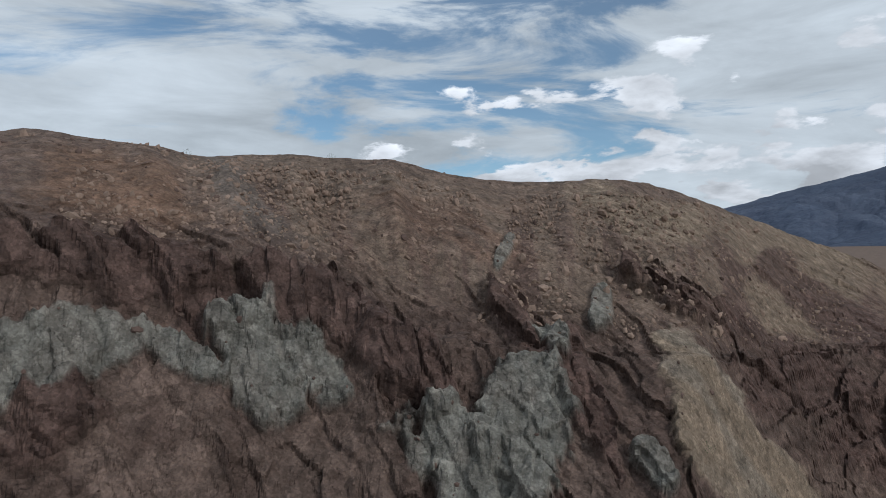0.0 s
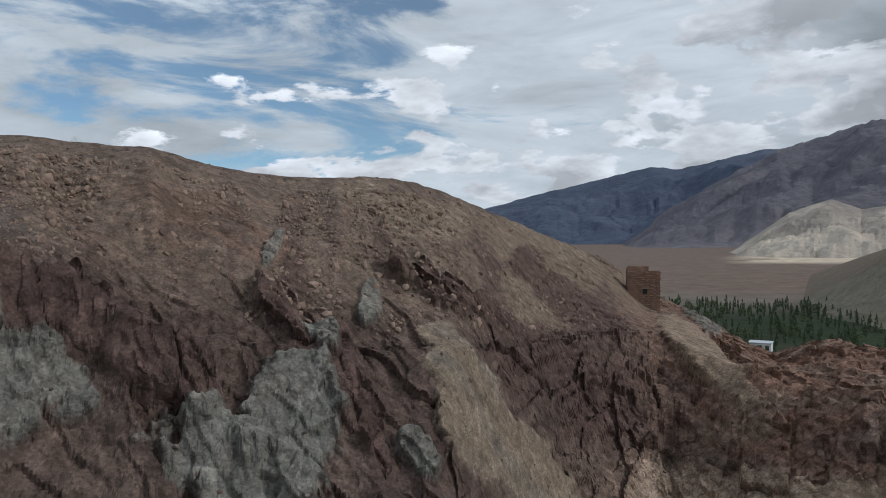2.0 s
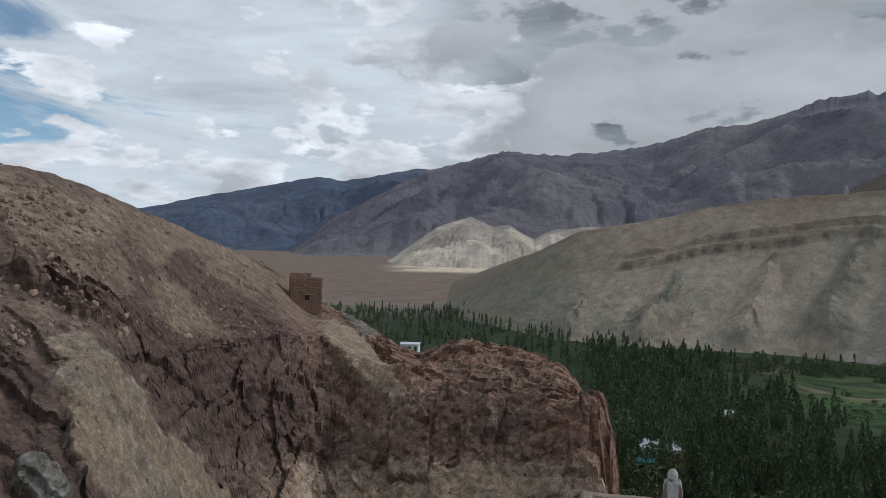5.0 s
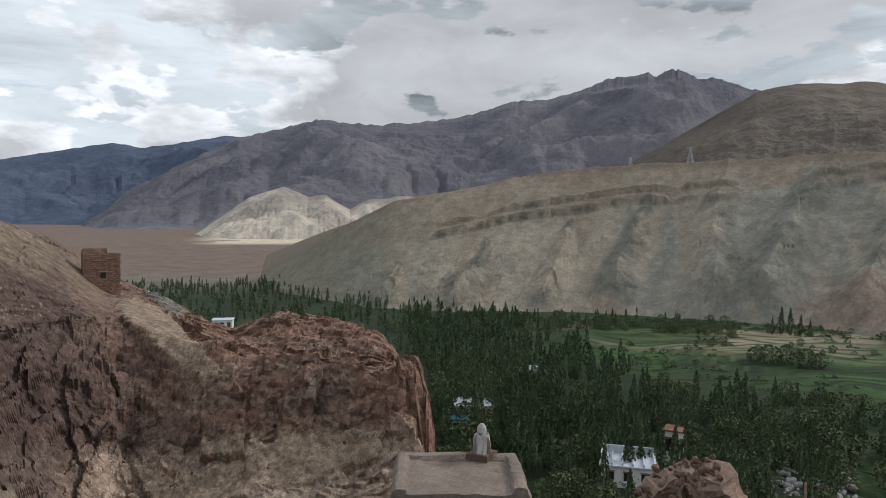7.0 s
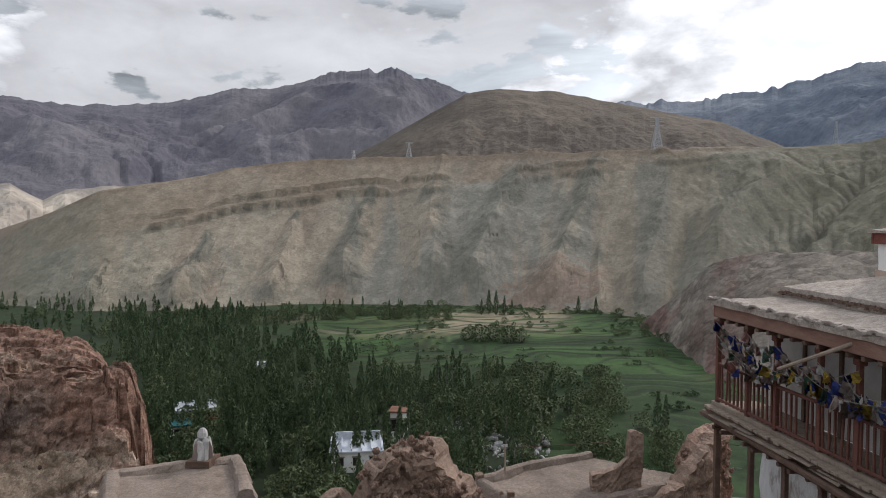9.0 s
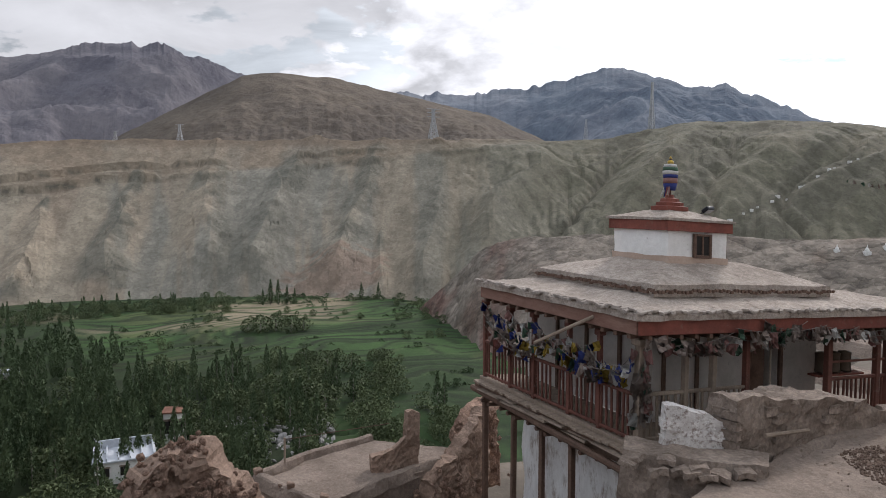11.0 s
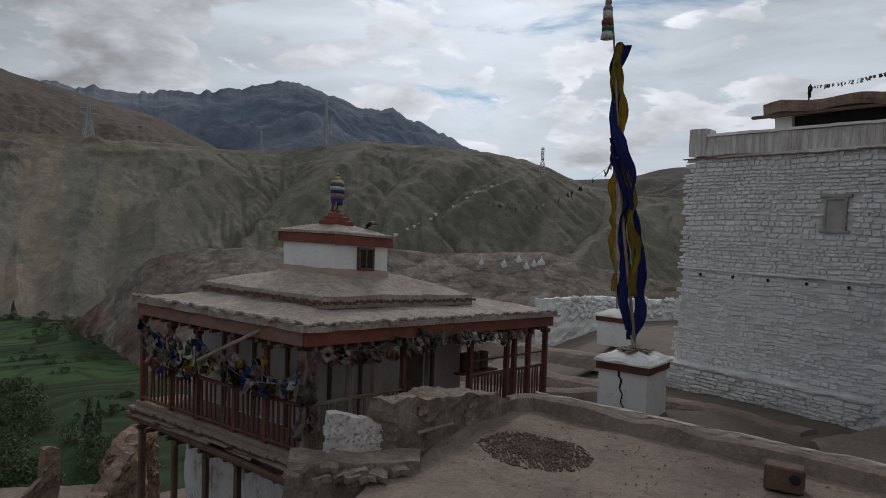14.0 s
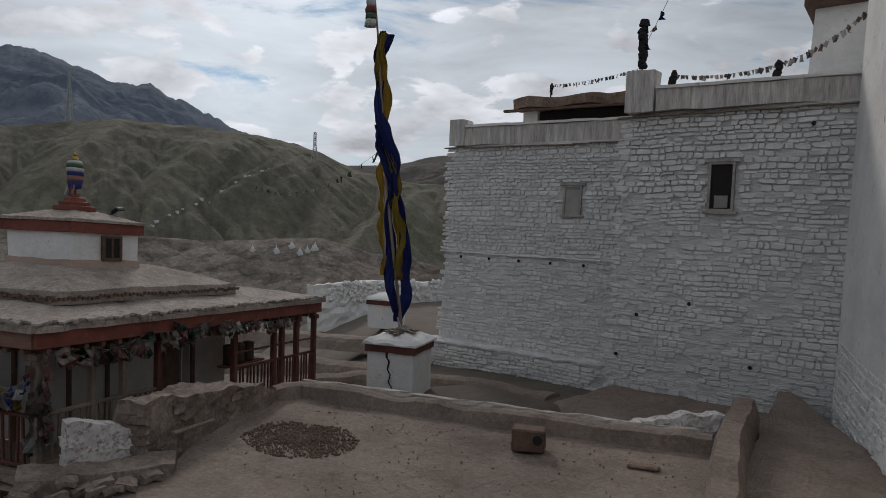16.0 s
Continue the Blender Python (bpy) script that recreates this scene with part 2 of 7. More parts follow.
def erode(Z, dx, dy, fixed, rate, rounds, seed, rest=0.9, grain=0.6):
    """Running water cuts gullies into a height field, and slopes steeper than rest slide."""
    n, m = Z.shape
    Z = Z + fbm(*np.meshgrid(np.arange(m) * 0.31, np.arange(n) * 0.31), seed, 2) * grain
    index = np.arange(n * m).reshape(n, m)
    shifts = [(i, j, math.hypot(i * dx, j * dy)) for i in (-1, 0, 1) for j in (-1, 0, 1) if i or j]
    for turn in range(rounds):
        best, receiver, reach = np.zeros((n, m)), index.copy(), np.ones((n, m))
        pad, pid = np.pad(Z, 1, mode="edge"), np.pad(index, 1, mode="edge")
        for i, j, length in shifts:
            drop = (Z - pad[1 + i:1 + i + n, 1 + j:1 + j + m]) / length
            better = drop > best
            best = np.where(better, drop, best)
            receiver = np.where(better, pid[1 + i:1 + i + n, 1 + j:1 + j + m], receiver)
            reach = np.where(better, length, reach)
        flow = [1.0] * (n * m)
        to = receiver.ravel().tolist()
        for k in np.argsort(-Z.ravel()).tolist():
            if to[k] != k:
                flow[to[k]] += flow[k]
        cut = rate * np.sqrt(np.array(flow).reshape(n, m)) * best
        Z = Z - np.minimum(cut, best * reach * 0.6) * (1 - fixed)
        slide = np.clip(best - rest, 0, None) * reach * 0.25 * (1 - fixed)
        Z = Z - slide
        np.add.at(Z.ravel(), receiver.ravel(), slide.ravel() * 0.5)
    return Z


def lookup(grid, a, b):
    """Bilinear reading of a grid at the fractional places a, b."""
    n, m = grid.shape
    a, b = np.clip(a, 0, n - 1.001), np.clip(b, 0, m - 1.001)
    i, j = a.astype(int), b.astype(int)
    f, g = a - i, b - j
    return (grid[i, j] * (1 - g) + grid[i, j + 1] * g) * (1 - f) + (grid[i + 1, j] * (1 - g) + grid[i + 1, j + 1] * g) * f


def blob(A, D, az, d, wa, wd, soft=0.3):
    """1 inside an uneven patch of land round (az, d), wa degrees and wd metres across its halves."""
    r = np.hypot((A - az) / wa, (D - d) / wd) + 0.75 * fbm(A * 0.42 + az, D * 0.42, 77, 5, 0.62)
    return 1 - step(r, 1 - soft * 0.5, 1 + soft * 0.5)


def blend(col, other, w):
    return col * (1 - w[..., None]) + np.array(other) * w[..., None]


def patch(name, az, d, height, color, mat, label, flat=True, ledges=None):
    """A sheet of land: rows of distances d, columns of azimuths az (degrees)."""
    A, D = np.meshgrid(np.asarray(az), np.asarray(d), indexing="ij")
    Z = height(A, D)
    X, Y = D * np.sin(np.radians(A)), D * np.cos(np.radians(A))
    if ledges:
        gx, gy = ledges(A, D, X, Y, Z)
        X, Y = X + gx, Y + gy
    co = np.stack([X, Y, Z], -1).reshape(-1, 3)
    n, m = A.shape
    i = np.arange((n - 1) * (m - 1))
    v = (i // (m - 1)) * m + i % (m - 1)
    quads = np.stack([v, v + 1, v + m + 1, v + m], -1)
    me = bpy.data.meshes.new(name)
    me.vertices.add(n * m)
    me.vertices.foreach_set("co", co.astype(np.float32).ravel())
    me.loops.add(quads.size)
    me.loops.foreach_set("vertex_index", quads.astype(np.int32).ravel())
    me.polygons.add(len(quads))
    me.polygons.foreach_set("loop_start", np.arange(0, quads.size, 4, dtype=np.int32))
    me.polygons.foreach_set("use_smooth", np.full(len(quads), not flat))
    me.update(calc_edges=True)
    rgb = np.clip(color(A, D, Z), 0, 1).reshape(-1, 3)
    at = me.color_attributes.new("tint", "FLOAT_COLOR", "POINT")
    at.data.foreach_set("color", np.concatenate([rgb, np.ones((len(rgb), 1))], 1).astype(np.float32).ravel())
    me.materials.append(mat)
    ob = new(name, me)
    return tagged(ob, label, "terrain", kind="structure")


def table(*pairs, soft=0.0):
    """A function of azimuth through the pairs (azimuth, value), rounded over soft degrees."""
    xs, ys = np.array(pairs, float).T
    if soft:
        fine = np.arange(xs[0], xs[-1], 0.25)
        kernel = np.hanning(int(soft * 4) * 2 + 3)
        pad = len(kernel) // 2
        rounded = np.convolve(np.pad(np.interp(fine, xs, ys), pad, mode="edge"), kernel / kernel.sum(), "valid")
        xs, ys = fine, rounded
    return lambda a: np.interp(a, xs, ys)


# ---- the near hillside, its crags and the red spur ----
crest_d = table((-70, 46), (-32, 50), (0, 50), (15, 55), (22, 68), (30, 96), (36, 108), (39, 96), (44, 84), (50, 73), (57, 65), (62, 58), soft=2)
crest_el = table((-70, 6), (-45, 8.5), (-32.5, 8.5), (-30.8, 8.8), (-26, 8.5), (-22, 8.0), (-20, 7.4), (-18, 7.3), (-13, 7.9), (-4, 7.3), (1, 6.2), (4.6, 5.5), (7, 5.4), (13, 5.4), (16, 5.0),
                 (19.3, 4.0), (21.7, 2.9), (25, 1.5), (30.8, -1.1), (33.5, -2.7), (35.7, -4.2), (39.7, -6.5), (44, -8.4), (47.3, -7.1), (52.4, -8.1), (55.3, -8.9), (56.8, -10.2), (58.8, -14), (60.5, -19), (63, -25))
belt_el = table((-70, 2), (-32, 1.7), (-28, 1.4), (-22, -0.4), (-16.5, 0.5), (-11, -2.0), (-8, -3.8), (-4, -6.9), (4, -7.3), (12, -8.4), (24, -8.7), (30, -7.4), (36, -7.2), (40, -9.2), (48, -10.5), (60, -11.5), soft=2)
belt_d = table((-70, 33), (-8, 33), (10, 34), (20, 37), (30, 61), (36, 68), (45, 60), (60, 53), soft=2)
foot_d = table((-70, 27), (18, 27), (24, 34), (30, 48), (36, 54), (45, 49), (60, 45), soft=2)


def hill_base(A, D):
    """The bare slope: ravine, rock foot, crag belt, scree, crest."""
    dc, bd, fd = crest_d(A), belt_d(A), foot_d(A)
    zc, bz, fz = dc * np.tan(np.radians(crest_el(A))), bd * np.tan(np.radians(belt_el(A))), -0.365 * fd
    cliff = 3.3 * bump(A, -90, -60, -9, -5)
    k1 = np.clip((D - fd) / (bd - 1.6 - fd), 0, 1)
    k2 = np.clip((D - bd + 1.6) / 1.6, 0, 1)
    u = np.clip((D - bd) / (dc - bd), 0, 1)
    z = np.where(D < fd, fz - (fd - D) * 0.22, np.where(D < bd - 1.6, fz + (bz - cliff - fz) * k1, np.where(D < bd, bz - cliff * (1 - k2), bz + (zc - bz) * (u + 0.1 * np.sin(np.pi * u)))))
    over = np.clip(D - dc, 0, None)
    return z - over * np.where(A < 33, 0.2, 0.2 + 0.75 * step(A, 33, 40)) * step(over, 0, 8)


# patches on the slope: azimuth, elevation seen from the walker, half length, half width (degrees), turn of the long axis
GREY_BEDS = ((-28.6, -7.4, 5.1, 3.0, 20), (-15.4, -7.9, 5.1, 2.9, -60), (-20.7, -7.6, 4.2, 1.2, -35), (-10.6, -9.1, 3.5, 1.8, -45), (2.7, -17.6, 7.0, 3.4, -35), (6.9, -13.1, 5.4, 3.3, -65),
             (8.6, -7.6, 2.6, 0.8, -25), (16.6, -16.4, 2.1, 1.3, -40), (38.7, -5.6, 2.2, 0.8, -40), (53.8, -17.3, 1.6, 0.9, 0), (5.1, -0.2, 2.1, 0.6, 65), (12.6, -4.7, 2.0, 1.0, 80))
TAN_BEDS = ((21.0, -13.4, 6.5, 2.9, -62), (24.8, -17.6, 5.6, 2.6, -45), (39.0, -8.7, 4.9, 1.2, -45), (18.5, -8.2, 2.3, 0.8, -25), (50.0, -18.7, 7.0, 1.7, 8), (42.1, -20.4, 5.6, 1.2, 10))
TAN_SCREE = ((25.9, -5.6, 4.0, 1.5, -45), (26.2, -0.9, 7.9, 1.9, -22), (15.0, 3.0, 5.0, 1.4, -20))
CRAGS = ((-27.4, -0.8, 6.1, 2.7, -5), (-19.9, -2.5, 7.0, 2.9, -15), (-13.6, -3.6, 4.2, 2.2, -45), (-7.0, -6.5, 6.5, 2.2, -45), (-2.8, -9.8, 4.4, 2.0, -50), (11.3, -11.7, 5.4, 1.6, -65), (19.4, -4.4, 5.8, 1.4, -32),
         (29.7, -5.2, 6.8, 1.5, -38), (30.2, -11.1, 7.0, 3.1, -15), (6.4, -18.7, 5.1, 1.3, -40), (-29.0, -12.0, 3.3, 2.6, 0), (34.4, -13.0, 5.6, 3.7, 0), (5.6, -5.8, 3.3, 1.3, -50))


def oval(A, E, a, e, length, width, turn, soft=0.3, rag=0.5):
    """1 inside an uneven oval on the slope."""
    c, s = math.cos(radians(turn)), math.sin(radians(turn))
    x, y = (A - a) * c + (E - e) * s, (E - e) * c - (A - a) * s
    r = np.hypot(x / length, y / width) + rag * fbm(A * 0.32 + a, E * 0.32, 77, 5, 0.6)
    return 1 - step(r, 1 - soft * 0.5, 1 + soft * 0.5)


def facets(p, q, seed, tilt=0.9):
    """Broken blocks: each cell is a flat face of its own height and tilt, about -1 to 1."""
    i, j = np.floor(p).astype(np.int64), np.floor(q).astype(np.int64)
    best, out = np.full(p.shape, 9.0), np.zeros(p.shape)
    for di in (-1, 0, 1):
        for dj in (-1, 0, 1):
            n = ((i + di) * 374761393 + (j + dj) * 668265263 + seed * 974634777) & 0xFFFFFFFF
            n = ((n ^ (n >> 13)) * 1274126177) & 0xFFFFFFFF
            n = n ^ (n >> 16)
            dx, dy = p - (i + di + 0.1 + 0.8 * (n & 255) / 255), q - (j + dj + 0.1 + 0.8 * ((n >> 8) & 255) / 255)
            r = dx * dx + dy * dy
            near = r < best
            m = (n * 2246822519) & 0xFFFFFFFF
            m = m ^ (m >> 15)
            value = (m & 255) / 127.5 - 1 + tilt * (((m >> 8) & 255) / 127.5 - 1) * dx + tilt * (((m >> 16) & 255) / 127.5 - 1) * dy
            best, out = np.where(near, r, best), np.where(near, value, out)
    return out


_a = np.arange(-80, 80, 0.25)
_run = np.cumsum(belt_d(_a)) * radians(0.25)
hill_made = {}


def hill_parts(A, D):
    """The rock's relief over the bare slope, and where crag, grey bed, clay and scree lie."""
    key = (A.shape, float(A.flat[0]), float(A.flat[-1]), float(D.flat[-1]))
    if key in hill_made:
        return hill_made[key]
    dc, bd, fd = crest_d(A), belt_d(A), foot_d(A)
    E = np.degrees(np.arctan2(hill_base(A, D), D))
    front = 1 - step(D, dc, dc + 4)
    lat, s = np.interp(A, _a, _run), (D - fd) * 1.25
    wx, wy = fbm(lat * 0.22, s * 0.22, 5, 4) * 0.9, fbm(lat * 0.22 + 40, s * 0.22, 6, 4) * 0.9
    P, Q = lat * 0.82 + s * 0.57 + wx, s * 0.82 - lat * 0.57 + wy  # across and along the dip of the beds
    fins = facets(P * 0.4, Q * 0.13, 1) * 0.8 + facets(P * 1.0, Q * 0.36, 2) * 0.4 + facets(P * 2.7, Q * 1.2, 3) * 0.15
    flat = s * 0.97 + lat * 0.22 + wy  # the spur's beds lie flatter
    ledge = facets(lat * 0.3 + wx * 0.3, s * 0.12 - lat * 0.05, 11) * 0.75 + facets(lat * 0.6 + wx * 0.3, flat * 0.62, 12) * 0.45 + facets(lat * 1.5, flat * 1.7, 13) * 0.22
    rocky = bump(A, 21, 29, 60, 66)
    stone = fins * (1 - rocky) + ledge * rocky
    dark = np.maximum.reduce([oval(A, E, *p) for p in CRAGS]) * front
    grey = np.maximum.reduce([oval(A, E, *p, 0.2) for p in GREY_BEDS]) * front
    clay = np.maximum.reduce([oval(A, E, *p, 0.25, 0.35) for p in TAN_BEDS]) * front
    low = step(D, fd - 4, fd - 1) * (1 - step(D, bd + 0.5, bd + 5))
    crag = np.maximum.reduce([0.5 * low, dark, rocky * step(D, fd - 3, fd) * (1 - step(D, dc + 3, dc + 9)) * 0.8]) * (1 - 0.72 * grey) * (1 - 0.93 * clay)
    crag = crag * (1 - 0.85 * np.exp(-((A - 34.6) / 2.6) ** 2 - ((D - 86) / 10) ** 2))  # the trodden saddle below the tower
    crag = crag * (1 - 0.6 * bump(A, 19, 24, 36, 40) * step(D, bd - 2, bd + 3))  # the gentle shoulder above the spur
    scree = step(D, bd + 2, bd + 6) * (1 - step(D, dc + 4, dc + 20)) * (1 - rocky) * (1 - dark)
    u = np.clip((D - bd) / (dc - bd), 0, 1)
    X, Y = D * np.sin(np.radians(A)), D * np.cos(np.radians(A))
    spurs = ridged(A * 0.11 + 0.05 * u + 0.06 * fbm(X * 0.12, Y * 0.12, 5, 3), D * 0.02, 51, 3)
    grit = fbm(X * 2.0, Y * 2.0, 32, 2, 0.65)
    h = crag * stone * np.clip(D / 40, 0.85, 1.1) + dark * 0.5 * (1 - rocky) + grey * (0.45 + facets(lat * 0.9 + s * 0.5, s * 0.5 - lat * 0.3, 21) * 0.2 + facets(lat * 3 + s * 1.2, s * 1.6 - lat, 22) * 0.07)
    h = h + clay * (0.45 + 0.12 * fbm(lat * 0.9 + s * 0.4, s * 0.2, 23, 4)) + (0.3 + 0.5 * crag) * (1 - step(D, 90, 112)) * step(D, 20, 25) * grit * 0.09
    h = h + scree * ((spurs - 0.6) * 2.4 * np.sin(np.pi * u) + fbm(X * 0.35, Y * 0.35, 59, 3) * 0.2 + np.clip(facets(lat * 1.2, s * 1.2, 61), 0.55, 1.5) * 0.2 * step(fbm(X * 0.1, Y * 0.1, 62, 3), -0.3, 0.3) * (1 - step(u, 0.7, 0.85)))
    if A.ndim == 2:  # weather rounds the broken edges
        for axis in (0, 1):
            h = 0.88 * h + 0.06 * (np.roll(h, 1, axis) + np.roll(h, -1, axis))
    hill_made[key] = (h, crag, dark, grey, clay, scree, stone, E)
    return hill_made[key]


def hill_height(A, D):
    z = hill_base(A, D) + hill_parts(A, D)[0] * 0.83
    return z - step(A + 1.2 * fbm(D * 0.16, D * 0.03, 8, 3) + 0.8 * facets(D * 0.55, A * 0.5 + D * 0.1, 41) + 0.35 * facets(D * 1.6, A * 1.5, 42), 57.8, 64.4) * 26 - 1.3 * np.exp(-((A - 34.6) / 2.2) ** 2 - ((D - 85) / 8) ** 2)


def hill_ledges(A, D, X, Y, Z):
    """The rock stands out at right angles to the slope, so that steep faces are stepped and overhang."""
    out = np.clip(hill_parts(A, D)[0], -2, 2.5) * 0.55
    return -out * np.sin(np.radians(A)), -out * np.cos(np.radians(A))


BROWN, DARK_RED, GREY, TAN, PURPLE = (0.195, 0.142, 0.115), (0.125, 0.082, 0.07), (0.236, 0.234, 0.207), (0.305, 0.242, 0.178), (0.15, 0.1, 0.085)


def hill_color(A, D, Z):
    X, Y = D * np.sin(np.radians(A)), D * np.cos(np.radians(A))
    lat, s = np.interp(A, _a, _run), (D - foot_d(A)) * 1.25
    h, crag, dark, grey, clay, scree, stone, E = hill_parts(A, D)
    bd, dc = belt_d(A), crest_d(A)
    col = np.empty((*A.shape, 3))
    col[:] = BROWN
    col = blend(col, (0.225, 0.17, 0.132), step(fbm(X * 0.05, Y * 0.05, 71, 4), -0.1, 0.5))
    streak = fbm(A * 0.6 + D * 0.05, D * 0.04, 73, 5, 0.6)
    col = blend(col, PURPLE, step(streak, -0.25, 0.4) * step(D, bd, bd + 4) * (1 - step(D, dc - 12, dc - 3)) * 0.8)
    col = blend(col, (0.235, 0.15, 0.105), oval(A, E, -24.8, 3.9, 7.0, 2.7, -15, 0.5) * 0.8)
    col = blend(col, (0.2, 0.168, 0.145), oval(A, E, -14.4, 2.3, 6.1, 1.6, -50, 0.5) * 0.8)
    col = blend(col, (0.21, 0.135, 0.1), bump(A, -12, -8, 4, 10) * bump(E, -3, -1, 3, 5) * step(fbm(lat * 0.3 + s * 0.2, s * 0.1, 74, 4), -0.2, 0.3) * 0.7)
    for p in TAN_SCREE:
        col = blend(col, TAN, oval(A, E, *p, 0.6) * 0.7)
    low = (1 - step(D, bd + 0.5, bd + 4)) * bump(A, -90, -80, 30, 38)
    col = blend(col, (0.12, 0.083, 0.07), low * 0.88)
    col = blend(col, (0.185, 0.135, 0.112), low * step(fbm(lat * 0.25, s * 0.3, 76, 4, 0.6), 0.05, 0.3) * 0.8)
    spur = bump(A, 30, 41, 70, 80)
    col = blend(col, (0.275, 0.165, 0.122), spur * step(fbm(lat * 0.12, s * 0.2, 78, 4), -0.9, 0.0) * 0.95)
    col = blend(col, (0.34, 0.25, 0.19), spur * step(fbm(lat * 0.2 + 7, s * 0.4, 70, 4, 0.6), 0.15, 0.5) * 0.7)
    col = blend(col, DARK_RED, dark * (1 - 0.75 * spur) * 0.85)
    pale = step(A, 30, 36) * (1 - step(E, -18.0, -15.8)) * step(D, 22, 30)
    col = blend(col, (0.5, 0.39, 0.3), pale * step(fbm(lat * 0.3, s * 0.4, 68, 4, 0.6), -0.9, -0.1) * 0.9)
    col = blend(col, GREY, grey * (0.75 + 0.2 * step(fbm(lat * 0.7, s * 0.7, 67, 4, 0.6), -0.3, 0.3)))
    col = blend(col, TAN, clay * 0.9)
    col = blend(col, (0.24, 0.225, 0.195), clay * step(fbm(lat * 0.6 + s * 0.45, s * 0.15, 66, 3), 0.0, 0.6) * 0.4)
    col = blend(col, (0.37, 0.275, 0.2), clay * step(A, 33, 36) * 0.8)
    return col * (1 + 0.22 * fbm(lat * 0.8, s * 0.8, 79, 3, 0.75) + 0.16 * crag * facets(lat * 1.9 + s * 1.2, s * 1.6 - lat, 31, 0.3))[..., None]


fine_az = np.arange(-36, 66, 0.12)
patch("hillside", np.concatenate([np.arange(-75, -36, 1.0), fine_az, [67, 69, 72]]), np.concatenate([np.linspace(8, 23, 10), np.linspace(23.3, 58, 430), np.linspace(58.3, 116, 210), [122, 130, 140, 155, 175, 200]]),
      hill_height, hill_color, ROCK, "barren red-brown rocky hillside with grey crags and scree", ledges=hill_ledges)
hill_made.clear()

# ---- the site's own hill and the valley floor, out to the horizon ----
def ground_height(A, D):
    a = A % 360
    z = np.interp(D, [0, 400, 3000, 5000], [-34, -34, -9, -9])
    top = np.interp(a, [0, 40, 62, 130, 142, 150, 180, 200, 300, 360], [-17, -15, -12.5, -9.3, -6.0, -5.75, -5.75, -7, -9, -17])
    edge = np.interp(a, [0, 50, 66, 120, 136, 148, 180, 200, 300, 360], [20, 24, 26, 26, 49, 51, 51, 60, 60, 20])
    z = top + (z - top) * step(D, edge, edge * 2.3)
    terr = D * np.sin(np.radians(A)) * 0.11 + 0.02 * D * np.cos(np.radians(A))
    z = z + bump(D, 90, 110, 300, 340) * 0.8 * (terr % 1 - step(np.abs(terr % 1 - 0.5), 0.42, 0.48))
    z = z + 0.5 * fbm(D * np.sin(np.radians(A)) * 0.05, D * np.cos(np.radians(A)) * 0.05, 81, 3) * step(D, 10, 30) * (1 - step(D, 60, 90) * 0.7) * (1 - bump(a, 128, 134, 185, 195) * 0.7)
    return z


def ground_color(A, D, Z):
    X, Y = D * np.sin(np.radians(A)), D * np.cos(np.radians(A))
    col = np.empty((*A.shape, 3))
    col[:] = (0.175, 0.145, 0.122)
    warp = fbm(X * 0.02, Y * 0.02, 83, 3)
    terr = X * 0.11 + 0.02 * Y + warp * 2.6
    fine = X * 0.17 + 0.05 * Y + warp * 4.5 + 0.7 * fbm(X * 0.05, Y * 0.05, 84, 3)
    plots = lattice(terr * 0.5, Y * 0.03 + warp, 85)
    green = np.empty((*A.shape, 3))
    green[:] = (0.027, 0.058, 0.018)
    green = blend(green, (0.044, 0.094, 0.027), step(plots, 0.42, 0.5))
    green = blend(green, (0.08, 0.1, 0.04), step(lattice(terr * 0.9, Y * 0.045, 80), 0.72, 0.8) * 0.8)
    green = blend(green, (0.016, 0.027, 0.012), step(np.abs(terr % 1 - 0.5), 0.36, 0.44) * step(lattice(terr * 0.7, Y * 0.02, 86), 0.15, 0.4))
    green = blend(green, (0.2, 0.17, 0.11), step(lattice(X * 0.06, Y * 0.025, 87), 0.62, 0.8) * step(D, 185, 205))
    green = blend(green, (0.017, 0.03, 0.012), step(np.abs(fine % 1 - 0.5), 0.3, 0.44) * 0.8)
    green = blend(green, (0.07, 0.112, 0.042), step(np.abs((fine + 0.25) % 1 - 0.5), 0.4, 0.48) * step(lattice(fine * 0.4, Y * 0.02, 90), 0.4, 0.6) * 0.8)
    bare = step(D, 188, 206) * bump(A, 70, 76, 91, 95) * step(lattice(X * 0.05 + warp, Y * 0.02, 82), 0.3, 0.5)
    green = blend(green, (0.24, 0.2, 0.145), bare * step(np.abs(terr * 1.7 % 1 - 0.5), 0.45, 0.2))
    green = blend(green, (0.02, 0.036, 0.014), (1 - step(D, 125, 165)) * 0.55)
    w = bump(D, 55, 75, 330, 430) * bump(A, 30, 40, 140, 160)
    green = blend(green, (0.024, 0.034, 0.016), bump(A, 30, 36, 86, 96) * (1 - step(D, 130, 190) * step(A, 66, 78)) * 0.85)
    col = col * (1 - w[..., None]) + green * w[..., None]
    col = blend(col, (0.19, 0.135, 0.11), step(D, 420, 520))
    # a sunlit strip across the plain, painted in as paler ground
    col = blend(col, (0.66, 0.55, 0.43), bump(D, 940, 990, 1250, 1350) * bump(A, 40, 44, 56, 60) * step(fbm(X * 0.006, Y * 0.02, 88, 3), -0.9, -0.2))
    return col


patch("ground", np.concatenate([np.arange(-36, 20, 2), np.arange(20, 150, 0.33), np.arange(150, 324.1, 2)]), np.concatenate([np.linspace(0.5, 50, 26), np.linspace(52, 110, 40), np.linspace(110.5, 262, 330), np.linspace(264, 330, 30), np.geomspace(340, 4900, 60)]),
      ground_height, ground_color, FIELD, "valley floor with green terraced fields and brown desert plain")

